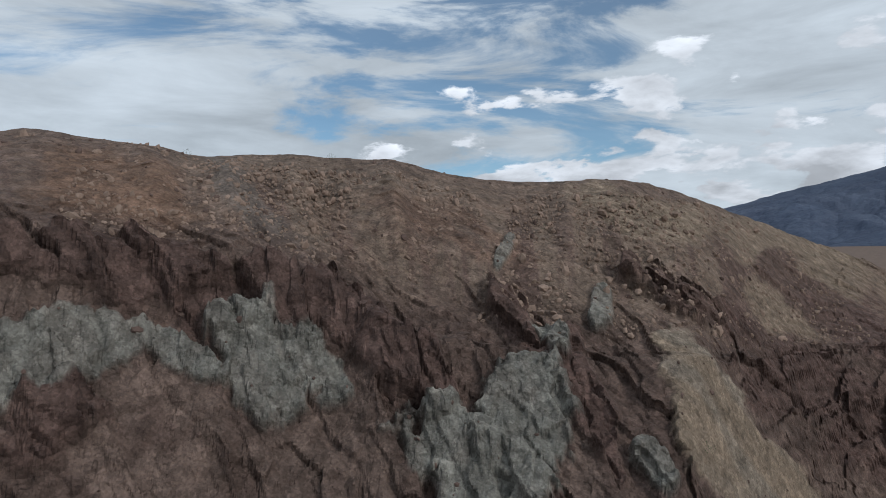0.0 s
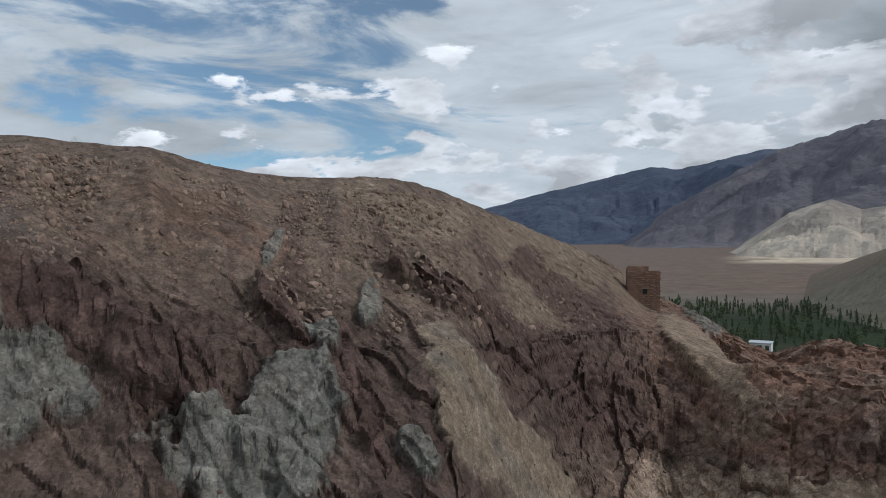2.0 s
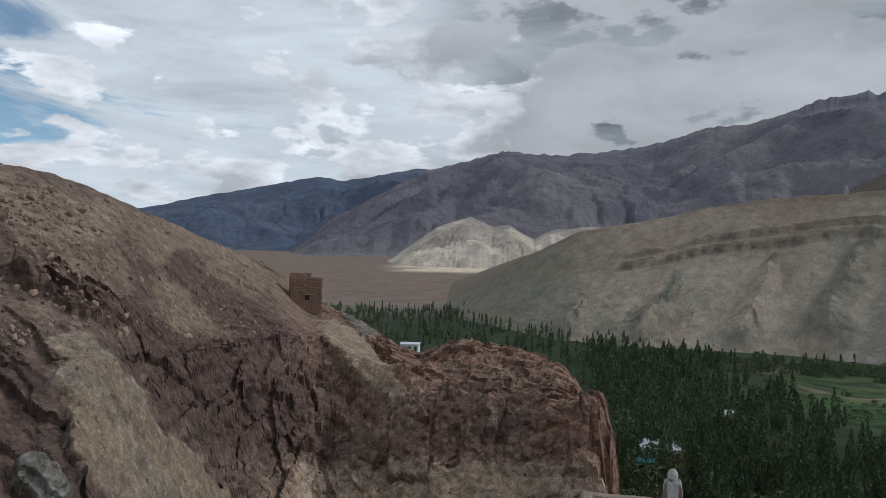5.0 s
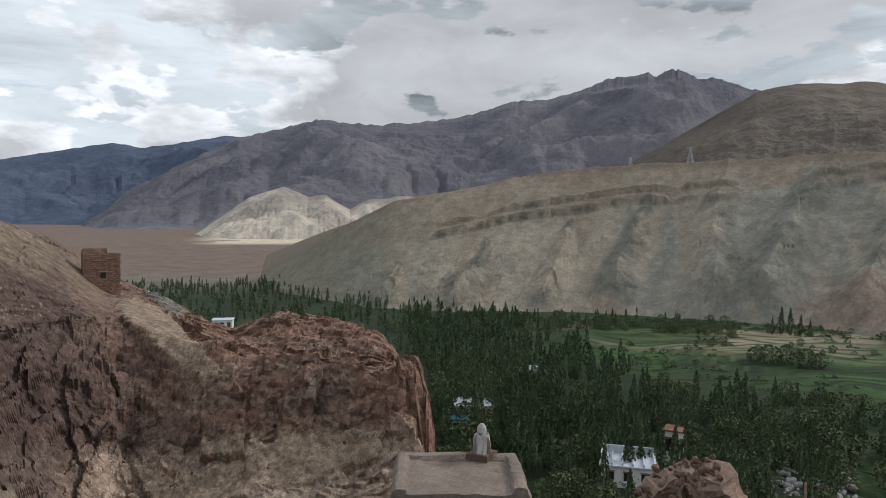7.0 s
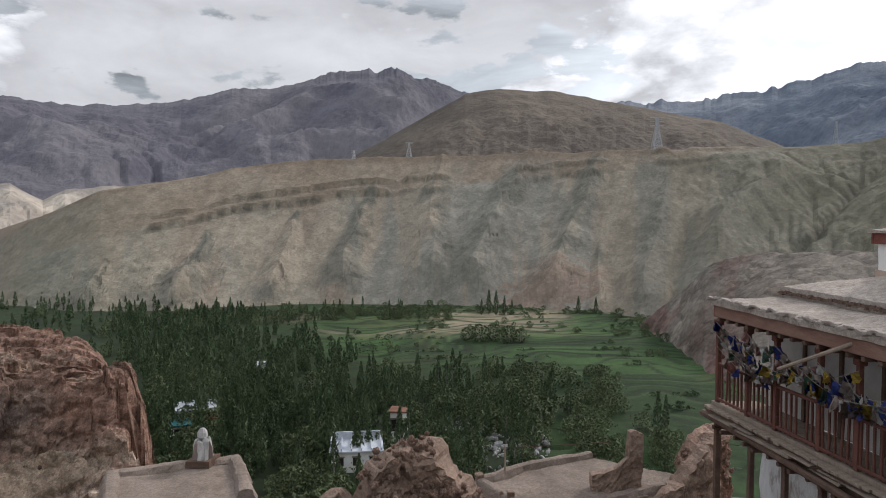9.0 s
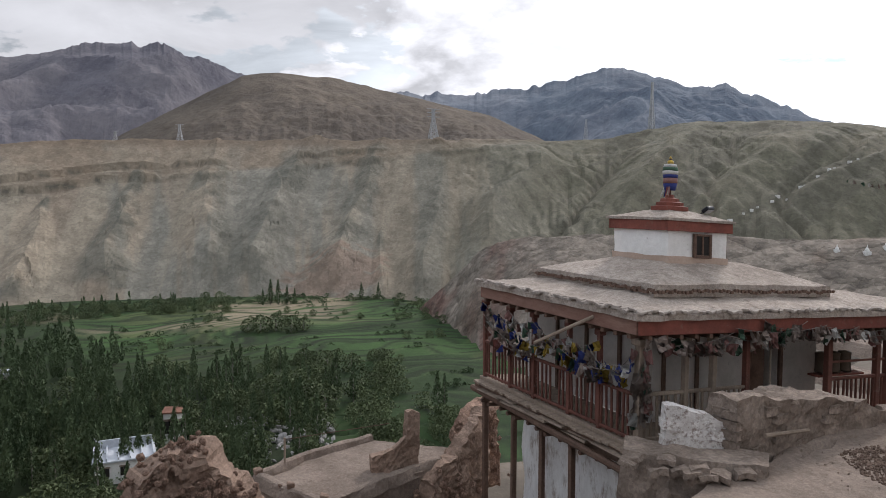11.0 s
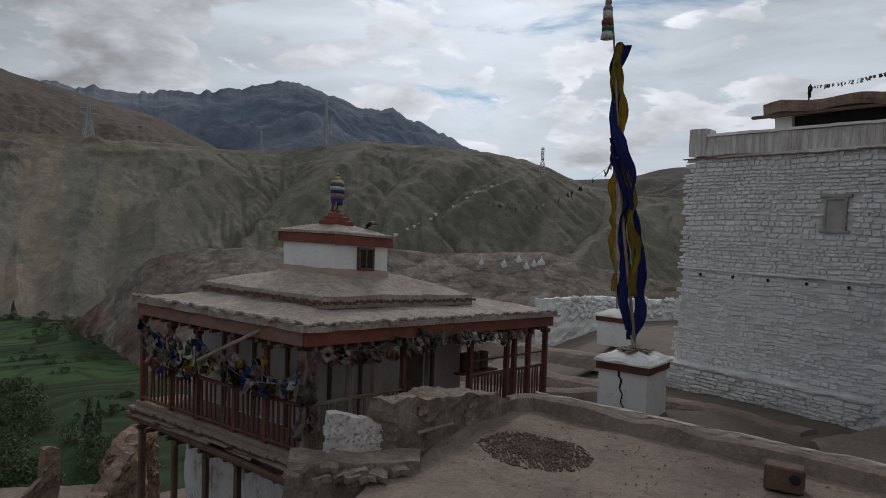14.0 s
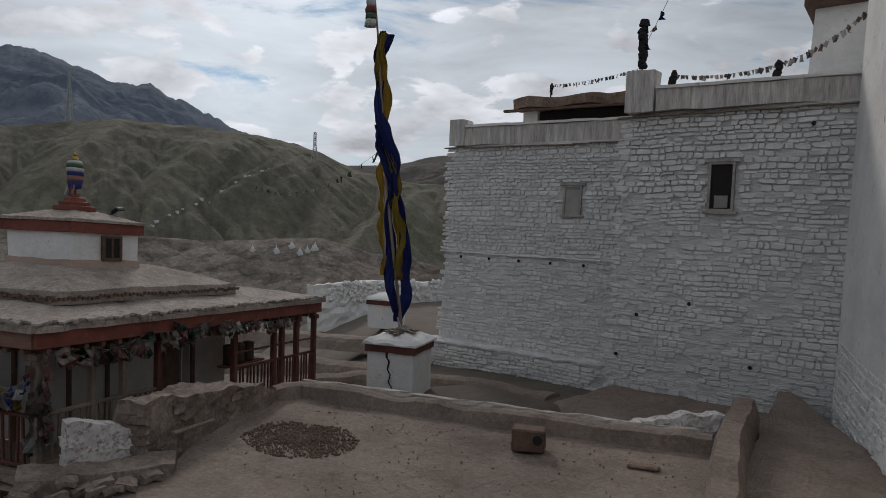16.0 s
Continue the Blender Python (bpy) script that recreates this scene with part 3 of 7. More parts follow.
# ---- the ridge across the valley ----
ridge_el = table((40, -7), (44, -5.4), (45.1, -5.0), (47.8, -3.3), (52.3, -0.4), (56.9, 1.7), (66.2, 3.6), (75.3, 4.2), (83.6, 4.3), (90.7, 4.35), (97.1, 4.55), (106.4, 5.1), (114.1, 5.15), (116.7, 5.75), (120.9, 6.35), (127.5, 6.1), (132.4, 5.6), (135.7, 4.75), (138.5, 3.4), (142, 2.6), (150, 2), (175, 2), (195, 0))
ridge_base = table((40, 420), (45, 370), (52, 290), (57, 260), (70, 268), (80, 260), (92, 250), (100, 235), (110, 240), (140, 260), (195, 260), soft=6)
ridge_top = table((40, 480), (45, 440), (57, 400), (70, 410), (100, 400), (130, 430), (195, 430), soft=6)


def Z01(z, zt):
    return (z + 34.5) / (zt + 34.5)


# spurs on the ridge's face: azimuth of the foot, half width, how high they reach, lean
RIBS = ((55, 2.0, 0.35, 6), (62, 2.4, 0.4, 7), (68.5, 2.6, 0.45, 7), (75, 3.0, 0.55, 4), (81.5, 3.2, 0.8, 2), (84.5, 3.6, 0.85, 8), (91.5, 3.2, 0.85, 7), (96.2, 1.6, 0.3, 0), (98.5, 3.0, 0.6, 5), (103.5, 3.0, 0.8, 7))


def ridge_ribs(A, u, X, Y):
    """How far inside a spur of harder rock, 0 to 1, and its height."""
    inside, high = np.zeros(A.shape), np.zeros(A.shape)
    for a0, w0, top, lean in RIBS:
        left = np.clip(1 - u / top, 0, 1)
        off = np.abs(A - a0 - lean * u + 0.7 * fbm(X * 0.025, Y * 0.025, int(a0), 3, 0.5)) / (w0 * left ** 0.8 + 0.05)
        inside = np.maximum(inside, np.clip(1 - off, 0, 1) * step(left, 0.0, 0.1) * step(u, 0.0, 0.08))
        high = np.maximum(high, np.clip(1 - off, 0, 1) * left * w0 * 3.0 * step(u, 0.0, 0.12))
    return inside, high


def ridge_bed(A, h):
    """The hard beds that dip with the ridge: 1 on a bed that breaks out of the slope."""
    at = h - 0.8 + 0.0075 * (90 - A) + 0.015 * fbm(A * 0.25, h * 2, 98, 4)
    out = step(fbm(A * 0.16, h * 1.5, 99, 4, 0.6), -0.25, 0.15)
    return np.maximum(bump(at, -0.035, -0.02, 0.0, 0.012), 0.8 * bump(at, 0.06, 0.07, 0.085, 0.1)) * out


def ridge_plan(A, D):
    """The ridge before the water cut it."""
    b, t = ridge_base(A), ridge_top(A)
    zt = t * np.tan(np.radians(ridge_el(A)))
    u = (D - b) / (t - b)
    green = step(A, 98, 112)
    prof = np.where(u < 0, u * 0.1, np.where(u < 1, (1 - green) * (0.94 * np.clip(u / 0.7, 0, 1) ** 1.12 + 0.06 * u) + green * np.clip(u, 0, 1) ** 0.9, 1))
    z = -34.5 + (zt + 34.5) * prof
    z = np.where(u > 1, zt - np.clip(D - t, 0, None) * np.interp(A, [60, 110, 125], [0.0, 0.06, 0.3]), z)
    X, Y = D * np.sin(np.radians(A)), D * np.cos(np.radians(A))
    body = np.sin(np.pi * np.clip(u, 0, 1)) ** 0.8
    w = fbm(X * 0.012, Y * 0.012, 92, 4)
    fold = ridged(A / 9.5 - 1.15 * u + 0.3 * w, u * 0.5, 93, 1) - 0.55
    fine = (ridged(A / 3.4 - 2.0 * u + 0.6 * w, u * 0.9, 89, 2, 0.5) - 0.6) * step(fold, -0.1, 0.25)
    z = z + body * (fold * (4 + 5 * step(A, 72, 92) + 9 * green) + fine * (3 + 4 * green) + fbm(X * 0.03, Y * 0.03, 97, 4, 0.55) * (1.0 + 1.6 * green))
    z = z + (1 - green) * ridge_ribs(A, u, X, Y)[1]
    h = np.clip((z + 34.5) / (zt + 34.5), 0, 1.1)
    return z + ridge_bed(A, h) * (1 - green) * 3.2 - np.where(u < 0, 6 * step(-u, 0, 0.1), 0), u


RIDGE_A, RIDGE_D = np.arange(38, 152, 0.32), np.arange(222, 460, 2.0)
_plan, _u = ridge_plan(*np.meshgrid(RIDGE_A, RIDGE_D, indexing="ij"))
RIDGE_Z = erode(_plan, 2.1, 2.0, 1 - bump(_u, -0.02, 0.03, 0.86, 0.97) * (0.7 * step(RIDGE_A, 96, 110))[:, None], 0.03, 22, 94, 0.8)


def ridge_height(A, D):
    X, Y = D * np.sin(np.radians(A)), D * np.cos(np.radians(A))
    plan, u = ridge_plan(A, D)
    cut = lookup(RIDGE_Z, (A - 38) / 0.32, (D - 222) / 2.0)
    z = np.where((A < 151) & (D < 457), plan + (cut - plan) * step(A, 96, 108), plan)
    rough = np.clip(ridge_ribs(A, u, X, Y)[0] * 1.6, 0, 1) * (1 - step(A, 98, 112)) + 0.7 * bump(u, 0.0, 0.05, 0.25, 0.4) * (1 - step(A, 62, 70)) + 0.35 * step(A, 104, 114) * step(fbm(X * 0.02, Y * 0.02, 91, 4), 0.0, 0.4)
    blocks = facets(A * 0.5 + u * 2, u * 16 - A * 0.15, 131) * 0.6 + facets(A * 1.5 + u * 6, u * 40 - A * 0.5, 132) * 0.25
    return z + bump(u, -0.02, 0.08, 3, 4) * (0.16 * fbm(X * 0.12, Y * 0.12, 96, 3, 0.5) + 0.05 * fbm(X * 0.45, Y * 0.45, 95, 3, 0.6)) + bump(u, 0.01, 0.05, 0.85, 0.98) * rough * blocks


def ridge_color(A, D, Z):
    X, Y = D * np.sin(np.radians(A)), D * np.cos(np.radians(A))
    b, t = ridge_base(A), ridge_top(A)
    u = (D - b) / (t - b)
    green = step(A, 92, 112)
    h = Z01(Z, t * np.tan(np.radians(ridge_el(A))))
    carved = lookup(_plan - RIDGE_Z, (A - 38) / 0.32, (D - 222) / 2.0)
    col = np.empty((*A.shape, 3))
    col[:] = (0.325, 0.275, 0.212)
    col = blend(col, (0.255, 0.248, 0.212), step(fbm(A * 0.3, u * 0.8, 101, 5, 0.6), -0.1, 0.35) * 0.8)
    col = blend(col, (0.29, 0.23, 0.175), step(fbm(A * 0.3 + 9, u * 0.5, 103, 4), 0.1, 0.45) * (1 - step(A, 85, 105)) * 0.6)
    # olive slopes to the right, their colour darkened for a cloud's shadow
    col = blend(col, (0.15, 0.142, 0.103), green * (0.8 + 0.2 * step(fbm(X * 0.03, Y * 0.03, 104, 4), -0.2, 0.3)))
    col = blend(col, (0.31, 0.275, 0.22), step(carved, 1.5, 4.0) * step(A, 96, 108) * step(u, 0.05, 0.2) * (1 - 0.75 * green) * 0.75)  # pale silt in the gullies
    chute = fbm(A * 0.5 - u * 3.5, u * 0.5, 108, 4, 0.5)  # scree of one colour runs down in tongues
    col = blend(col, (0.33, 0.29, 0.225), step(chute, 0.1, 0.5) * (1 - green) * 0.7)
    above = step(h - 0.8 + 0.0075 * (90 - A), -0.01, 0.03) * (1 - green)
    col = blend(col, (0.27, 0.215, 0.16), above * (0.5 + 0.4 * step(fbm(A * 0.3, h * 6, 106, 4), -0.2, 0.2)))
    col = blend(col, (0.13, 0.118, 0.094), ridge_bed(A, h) * 0.95 * (1 - green))
    ribs = np.clip(ridge_ribs(A, u, X, Y)[0] * 2.2, 0, 1) * step(fbm(X * 0.04, Y * 0.04, 105, 5, 0.65), -0.35, 0.15) * (1 - green)
    col = blend(col, (0.165, 0.16, 0.132), ribs * 0.8)
    col = blend(col, (0.2, 0.185, 0.15), bump(u, -0.02, 0.02, 0.2, 0.38) * (1 - step(A, 62, 72)) * step(fbm(A * 0.8, u * 12, 109, 4, 0.6), -0.2, 0.25) * 0.8)
    col = blend(col, (0.115, 0.108, 0.082), green * step(fbm(A * 0.35 - u * 3, u * 2, 110, 5, 0.6), 0.1, 0.4) * 0.7)
    col = blend(col, (0.28, 0.2, 0.155), blob(A, D, 92, 262, 4, 12) * 0.7)
    col = col * (1 + 0.1 * facets(A * 1.6 + u * 6, u * 45 - A * 0.4, 133, 0.3) + 0.04 * fbm(A * 1.2 - u * 8, u * 3, 134, 4, 0.6))[..., None]
    # the left tip: olive rock with the shade of a cloud painted in
    col = blend(col, (0.2, 0.19, 0.138), (1 - step(A, 50, 64)) * 0.7)
    return blend(col, (0.2, 0.15, 0.11), step(h, 0.93, 1.0) * (1 - step(A, 100, 115)) * 0.7) * 0.86


patch("valley_ridge", np.concatenate([np.arange(38, 150, 0.11), np.arange(150, 196, 1.0)]), np.concatenate([np.linspace(225, 450, 190), np.linspace(455, 700, 20)]), ridge_height, ridge_color, CLAY,
      "eroded grey-green and tan clay ridge across the valley")

# the low brown ridge with the stupas, and the red rock at its foot
stupa_el = table((96, -12), (99, -8.6), (101.8, -6.2), (104, -3.8), (106.5, -3.0), (108.3, -2.5), (116, -2.6), (123.4, -2.3), (130, -2.6), (136, -2.4), (140, -3.4), (146, -4.2), (170, -5), (195, -7))


def stupa_height(A, D):
    t = np.interp(A, [96, 110, 195], [225, 195, 180])
    zt = t * np.tan(np.radians(stupa_el(A)))
    X, Y = D * np.sin(np.radians(A)), D * np.cos(np.radians(A))
    z = zt - np.clip(t - D, 0, None) * 0.42 - np.clip(D - t, 0, None) * 0.25
    return z + fbm(X * 0.05, Y * 0.05, 111, 5, 0.5) * 1.1 + (ridged(A * 0.5 - D * 0.03, D * 0.02, 113, 3) - 0.5) * 2 * step(np.abs(D - t), 2, 25)


def stupa_color(A, D, Z):
    col = np.empty((*A.shape, 3))
    col[:] = (0.19, 0.163, 0.137)
    col = blend(col, (0.16, 0.1, 0.084), (1 - step(A, 104, 109)) * step(fbm(A * 0.6, D * 0.05, 115, 3), -0.5, 0.1))
    return blend(col, (0.13, 0.1, 0.08), step(fbm(A * 0.3, D * 0.04, 117, 4), 0.1, 0.5) * 0.7)


patch("stupa_ridge", np.arange(95, 196, 0.2), np.linspace(90, 330, 110), stupa_height, stupa_color, SLOPE, "low stony brown ridge carrying small white stupas")


# ---- hills and mountain ranges in the distance ----
def range_of(name, el, d0, spread, az0, az1, stepa, color, label, rough, seed, jag=0.0, base=-25.0, rate=0.006):
    ca, cd = min((az1 - az0) / 150, 0.5), spread / 56
    GA, GD = np.meshgrid(np.arange(az0, az1 + ca, ca), np.arange(d0 - spread, d0 + spread * 0.6 + cd, cd), indexing="ij")
    cell = cd
    u = np.clip(1 - np.abs(GD - d0) / spread, 0, 1)
    zt = d0 * np.tan(np.radians(el(GA)))
    X, Y = GD * np.sin(np.radians(GA)) / spread, GD * np.cos(np.radians(GA)) / spread
    w = 0.25 * fbm(X * 2, Y * 2, seed + 5, 3)
    raw = base + (zt - base) * u ** 0.9 + (zt - base) * rough * (ridged(X * 2.2 + w, Y * 2.2 + w, seed, 3, 0.5) - 0.62) * np.sin(np.pi * u ** 0.8)
    grid = erode(raw / cell, 1.0, 1.0, step(u, 0.7, 0.92), rate, 20, seed, 1.4, 0.2) * cell

    def height(A, D):
        v = np.clip(1 - np.abs(D - d0) / spread, 0, 1)
        top = jag * (0.3 + 0.7 * bump(A, 70, 75, 88, 96)) * v ** 9 * (ridged(A * 0.9, A * 0, seed + 9, 4, 0.6) - 0.6)
        P, Q = D * np.sin(np.radians(A)) / spread, D * np.cos(np.radians(A)) / spread
        return lookup(grid, (A - az0) / ca, (D - d0 + spread) / cd) + d0 * np.radians(top) + spread * 0.018 * fbm(P * 9, Q * 9, seed + 3, 6, 0.6) * np.sin(np.pi * v)
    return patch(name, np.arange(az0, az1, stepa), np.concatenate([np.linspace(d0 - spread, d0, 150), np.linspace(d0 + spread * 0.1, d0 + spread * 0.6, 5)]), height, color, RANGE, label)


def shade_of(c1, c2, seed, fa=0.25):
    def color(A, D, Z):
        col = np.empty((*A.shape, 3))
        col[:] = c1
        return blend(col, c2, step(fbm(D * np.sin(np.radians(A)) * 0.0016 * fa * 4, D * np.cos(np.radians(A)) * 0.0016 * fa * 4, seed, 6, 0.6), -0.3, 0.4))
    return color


el_blue = table((10, -2), (18, 1.5), (21.5, 2.7), (26.3, 3.85), (30.7, 4.9), (35.4, 5.9), (37.7, 5.6), (43.5, 6.8), (46, 6.6), (52, 4), (58, 0))
el_dark = table((30, -2), (34.2, 0.4), (36.1, 2.2), (39.3, 4.0), (44.3, 6.6), (50.9, 8.35), (56, 8.0), (62.9, 8.85), (66.4, 10.0), (69.4, 9.9), (71.6, 10.6), (76, 11.7), (79.3, 11.7), (82.3, 10.8), (86, 9.8), (93, 7), (100, 4))
el_south = table((86, 4), (93, 8.2), (98.1, 8.95), (104.1, 8.95), (110.9, 9.7), (113.1, 10.5), (115.7, 10.55), (120.4, 8.9), (122.8, 9.1), (126.7, 7.3), (133, 4.5), (140, 3), (175, 3), (190, 2), (330, 3), (350, 0))
el_brown = table((70, 1), (76.5, 5.2), (80.9, 7.7), (85, 9.9), (87.7, 10.3), (92.6, 9.95), (98.1, 8.7), (104.6, 7.3), (109.2, 5.2), (116, 2))
el_white = table((40, -1.6), (43, 0.4), (45.2, 2.0), (47.9, 2.95), (49.8, 2.1), (51.2, 2.35), (53.2, 1.1), (54.6, 1.9), (57.8, 2.3), (62, 2), (68, 0))
el_gap = table((130, 2), (137.4, 3.6), (142, 4.0), (146, 4.8), (160, 6), (190, 5), (200, 2))
# The next three ranges have the haze of distance mixed into their rock colours.
range_of("blue_mountains", el_blue, 4300, 1500, 8, 58, 0.16, shade_of((0.075, 0.1, 0.15), (0.095, 0.12, 0.17), 121), "distant mountain range tinted dark blue for haze", 0.5, 131, 0.3)
range_of("dark_mountains", el_dark, 3400, 1500, 29, 101, 0.14, shade_of((0.13, 0.128, 0.15), (0.17, 0.163, 0.178), 122), "dark jagged mountain range tinted purple-grey for haze", 0.6, 141, 1.0)
range_of("south_mountains", el_south, 4000, 1600, 84, 352, 0.2, shade_of((0.13, 0.16, 0.2), (0.21, 0.235, 0.27), 123), "blue-grey mountain range with haze painted into its colour", 0.5, 151, 2.4)
range_of("brown_hill", el_brown, 1150, 500, 69, 117, 0.14, shade_of((0.115, 0.097, 0.078), (0.15, 0.125, 0.1), 124), "bare brown cone hill behind the ridge", 0.1, 161, rate=0.004)
# Sun breaking through the clouds is put into this hill's pale colour.
range_of("pale_hill", el_white, 1500, 420, 39, 69, 0.1, shade_of((0.56, 0.5, 0.41), (0.36, 0.32, 0.27), 125, 0.6), "sand-coloured rock hill on the plain, paled in colour for sunlight", 0.75, 171, base=-60.0, rate=0.012)
range_of("gap_hill", el_gap, 900, 380, 129, 201, 0.2, shade_of((0.1, 0.09, 0.08), (0.13, 0.115, 0.1), 126), "dark brown hill beyond the ridge", 0.35, 181, rate=0.01)

# ---- building kit ----
def polar(az, d, z=0.0):
    return Vector((d * math.sin(radians(az)), d * math.cos(radians(az)), z))


def mesh_of(name, bm, mat, smooth=False):
    bmesh.ops.recalc_face_normals(bm, faces=bm.faces)
    me = bpy.data.meshes.new(name)
    bm.to_mesh(me)
    bm.free()
    if smooth:
        me.polygons.foreach_set("use_smooth", [True] * len(me.polygons))
    me.materials.append(mat)
    return me


def part(name, bm, mat, parent, label="", smooth=False):
    """One mesh under a thing or a part, in its parent's space."""
    ob = new(name, mesh_of(name, bm, mat, smooth))
    ob.parent = parent
    return tagged(ob, label)


def piece(name, me, m, parent):
    """One more object on a shared mesh."""
    ob = new(name, me)
    ob.parent = parent
    ob.matrix_basis = m
    return ob


def thing(name, m, label, category, group="", kind=""):
    ob = new(name)
    ob.matrix_world = m
    return tagged(ob, label, category, group, kind)


def solo(name, bm, mat, label, category, m=None, group="", kind="", smooth=False):
    ob = new(name, mesh_of(name, bm, mat, smooth))
    if m is not None:
        ob.matrix_world = m
    return tagged(ob, label, category, group, kind)


def box(bm, x0, y0, z0, x1, y1, z1, bevel=0.0, wob=0.0, rng=random):
    vs = [bm.verts.new((x + rng.uniform(-wob, wob), y + rng.uniform(-wob, wob), z + rng.uniform(-wob, wob))) for z in (z0, z1) for x, y in ((x0, y0), (x1, y0), (x1, y1), (x0, y1))]
    fs = [bm.faces.new([vs[i] for i in q]) for q in ((3, 2, 1, 0), (4, 5, 6, 7), (0, 1, 5, 4), (1, 2, 6, 5), (2, 3, 7, 6), (3, 0, 4, 7))]
    if bevel:
        bmesh.ops.bevel(bm, geom=list({e for f in fs for e in f.edges}), offset=bevel, segments=1, affect="EDGES")
    return bm


def bar(bm, p, q, r0, r1=None, n=8, caps=True):
    """A round or n-sided bar from p to q."""
    p, q = Vector(p), Vector(q)
    r1 = r0 if r1 is None else r1
    turn = (q - p).to_track_quat("Z", "Y").to_matrix()
    rings = [[bm.verts.new(c + turn @ Vector((r * math.cos(2 * math.pi * (i + 0.5) / n), r * math.sin(2 * math.pi * (i + 0.5) / n), 0))) for i in range(n)] for c, r in ((p, r0), (q, r1))]
    for i in range(n):
        bm.faces.new((rings[0][i], rings[0][(i + 1) % n], rings[1][(i + 1) % n], rings[1][i]))
    if caps:
        bm.faces.new(rings[0][::-1])
        bm.faces.new(rings[1])
    return bm


def lathe(bm, profile, n=16, at=(0, 0, 0)):
    """Turns (radius, height) pairs round a post at a point."""
    rings = [[bm.verts.new((at[0] + r * math.cos(2 * math.pi * i / n), at[1] + r * math.sin(2 * math.pi * i / n), at[2] + z)) for i in range(n)] for r, z in profile]
    for a, b in zip(rings, rings[1:]):
        for i in range(n):
            bm.faces.new((a[i], a[(i + 1) % n], b[(i + 1) % n], b[i]))
    bm.faces.new(rings[0][::-1])
    bm.faces.new(rings[-1])
    return bm


def sheet(bm, corners, z_top, z_bottom, n, m, height=None, wander=0.05, seed=0):
    """A thick slab over four corners (x, y), its top a grid shaped by height(s, t, x, y), its outline uneven."""
    c = [Vector(p) for p in corners]
    top, low = {}, {}
    for i in range(n + 1):
        for j in range(m + 1):
            s, t = i / n, j / m
            p = (c[0] * (1 - s) + c[1] * s) * (1 - t) + (c[3] * (1 - s) + c[2] * s) * t
            if i in (0, n) or j in (0, m):
                p = p + Vector((noise.noise((p.x * 1.7, p.y * 1.7, seed)), noise.noise((p.x * 1.7, p.y * 1.7, seed + 9)))) * wander
            h = height(s, t, p.x, p.y) if height else 0.0
            top[i, j] = bm.verts.new((p.x, p.y, z_top + h))
            if i in (0, n) or j in (0, m):
                low[i, j] = bm.verts.new((p.x, p.y, z_bottom))
    for i in range(n):
        for j in range(m):
            bm.faces.new((top[i, j], top[i + 1, j], top[i + 1, j + 1], top[i, j + 1]))
    ring = [(i, 0) for i in range(n)] + [(n, j) for j in range(m)] + [(i, m) for i in range(n, 0, -1)] + [(0, j) for j in range(m, 0, -1)]
    for a, b in zip(ring, ring[1:] + ring[:1]):
        bm.faces.new((top[a], top[b], low[b], low[a]))
    bm.faces.new([low[a] for a in ring])
    return bm


def lumpy(bm, amount, freq=1.0, seed=0.0):
    """Pushes all points about: hand-laid mud and stone are never straight."""
    for v in bm.verts:
        p = v.co * freq + Vector((seed, seed * 1.7, 0))
        v.co += Vector((noise.noise(p), noise.noise(p + Vector((31, 7, 3))), noise.noise(p + Vector((5, 17, 23))))) * amount
    return bm


def grid_box(bm, x0, y0, z0, x1, y1, z1, cell):
    """A box whose faces are cut into cells, to be shaped."""
    box(bm, x0, y0, z0, x1, y1, z1)
    for axis, lo, hi in ((0, x0, x1), (1, y0, y1), (2, z0, z1)):
        for k in range(1, max(1, round((hi - lo) / cell))):
            at = [0, 0, 0]
            at[axis] = lo + (hi - lo) * k / max(1, round((hi - lo) / cell))
            normal = [0, 0, 0]
            normal[axis] = 1
            bmesh.ops.bisect_plane(bm, geom=bm.verts[:] + bm.edges[:] + bm.faces[:], plane_co=at, plane_no=normal)
    return bm


def plain(name, color, rough=0.8, metal=0.0, vary=0.0):
    return material(name, color, tuple(c * 0.7 for c in color), 3.0, rough, 0.15, 8, metal=metal, vary=vary)


DARK_WOOD = material("dark_wood", (0.16, 0.1, 0.074), (0.08, 0.05, 0.038), 2.5, 0.75, 0.4, 8)
GREY_WOOD = material("weathered_wood", (0.3, 0.24, 0.19), (0.17, 0.13, 0.1), 2.5, 0.85, 0.4, 8, stretch=(1, 1, 0.3))
PLASTER = material("grey_plaster", (0.55, 0.52, 0.49), (0.4, 0.375, 0.35), 0.9, 0.9, 0.25, 10, spots=0.2)
ROOF_MUD = material("roof_mud", (0.48, 0.415, 0.365), (0.27, 0.225, 0.19), 0.9, 0.95, 1.0, 14, spots=0.5, spot_color=(0.19, 0.15, 0.125), cells=11, contrast=0.14)
# Near-black colour stands in for the shade inside openings, holes and cracks.
INSIDE = plain("opening_shade", (0.03, 0.026, 0.024), 0.9)
CLOTH = {k: plain("cloth_" + k, c, 0.85, vary=0.25) for k, c in dict(blue=(0.035, 0.05, 0.19), white=(0.5, 0.49, 0.47), red=(0.16, 0.05, 0.05), green=(0.06, 0.11, 0.075), yellow=(0.36, 0.255, 0.05), faded=(0.25, 0.2, 0.175), pink=(0.28, 0.15, 0.135)).items()}

# ---- the galleried temple with its lantern ----
# Local x runs along its right face, local y along its left face; the roof sinks a little along x.
SINK = 0.057
TEMPLE = pose(12.4, -6.2, -2.05, 0, 0, -75)
temple = thing("temple", TEMPLE, "old red-timbered temple with mud roof, railed gallery and whitewashed lantern", "building")


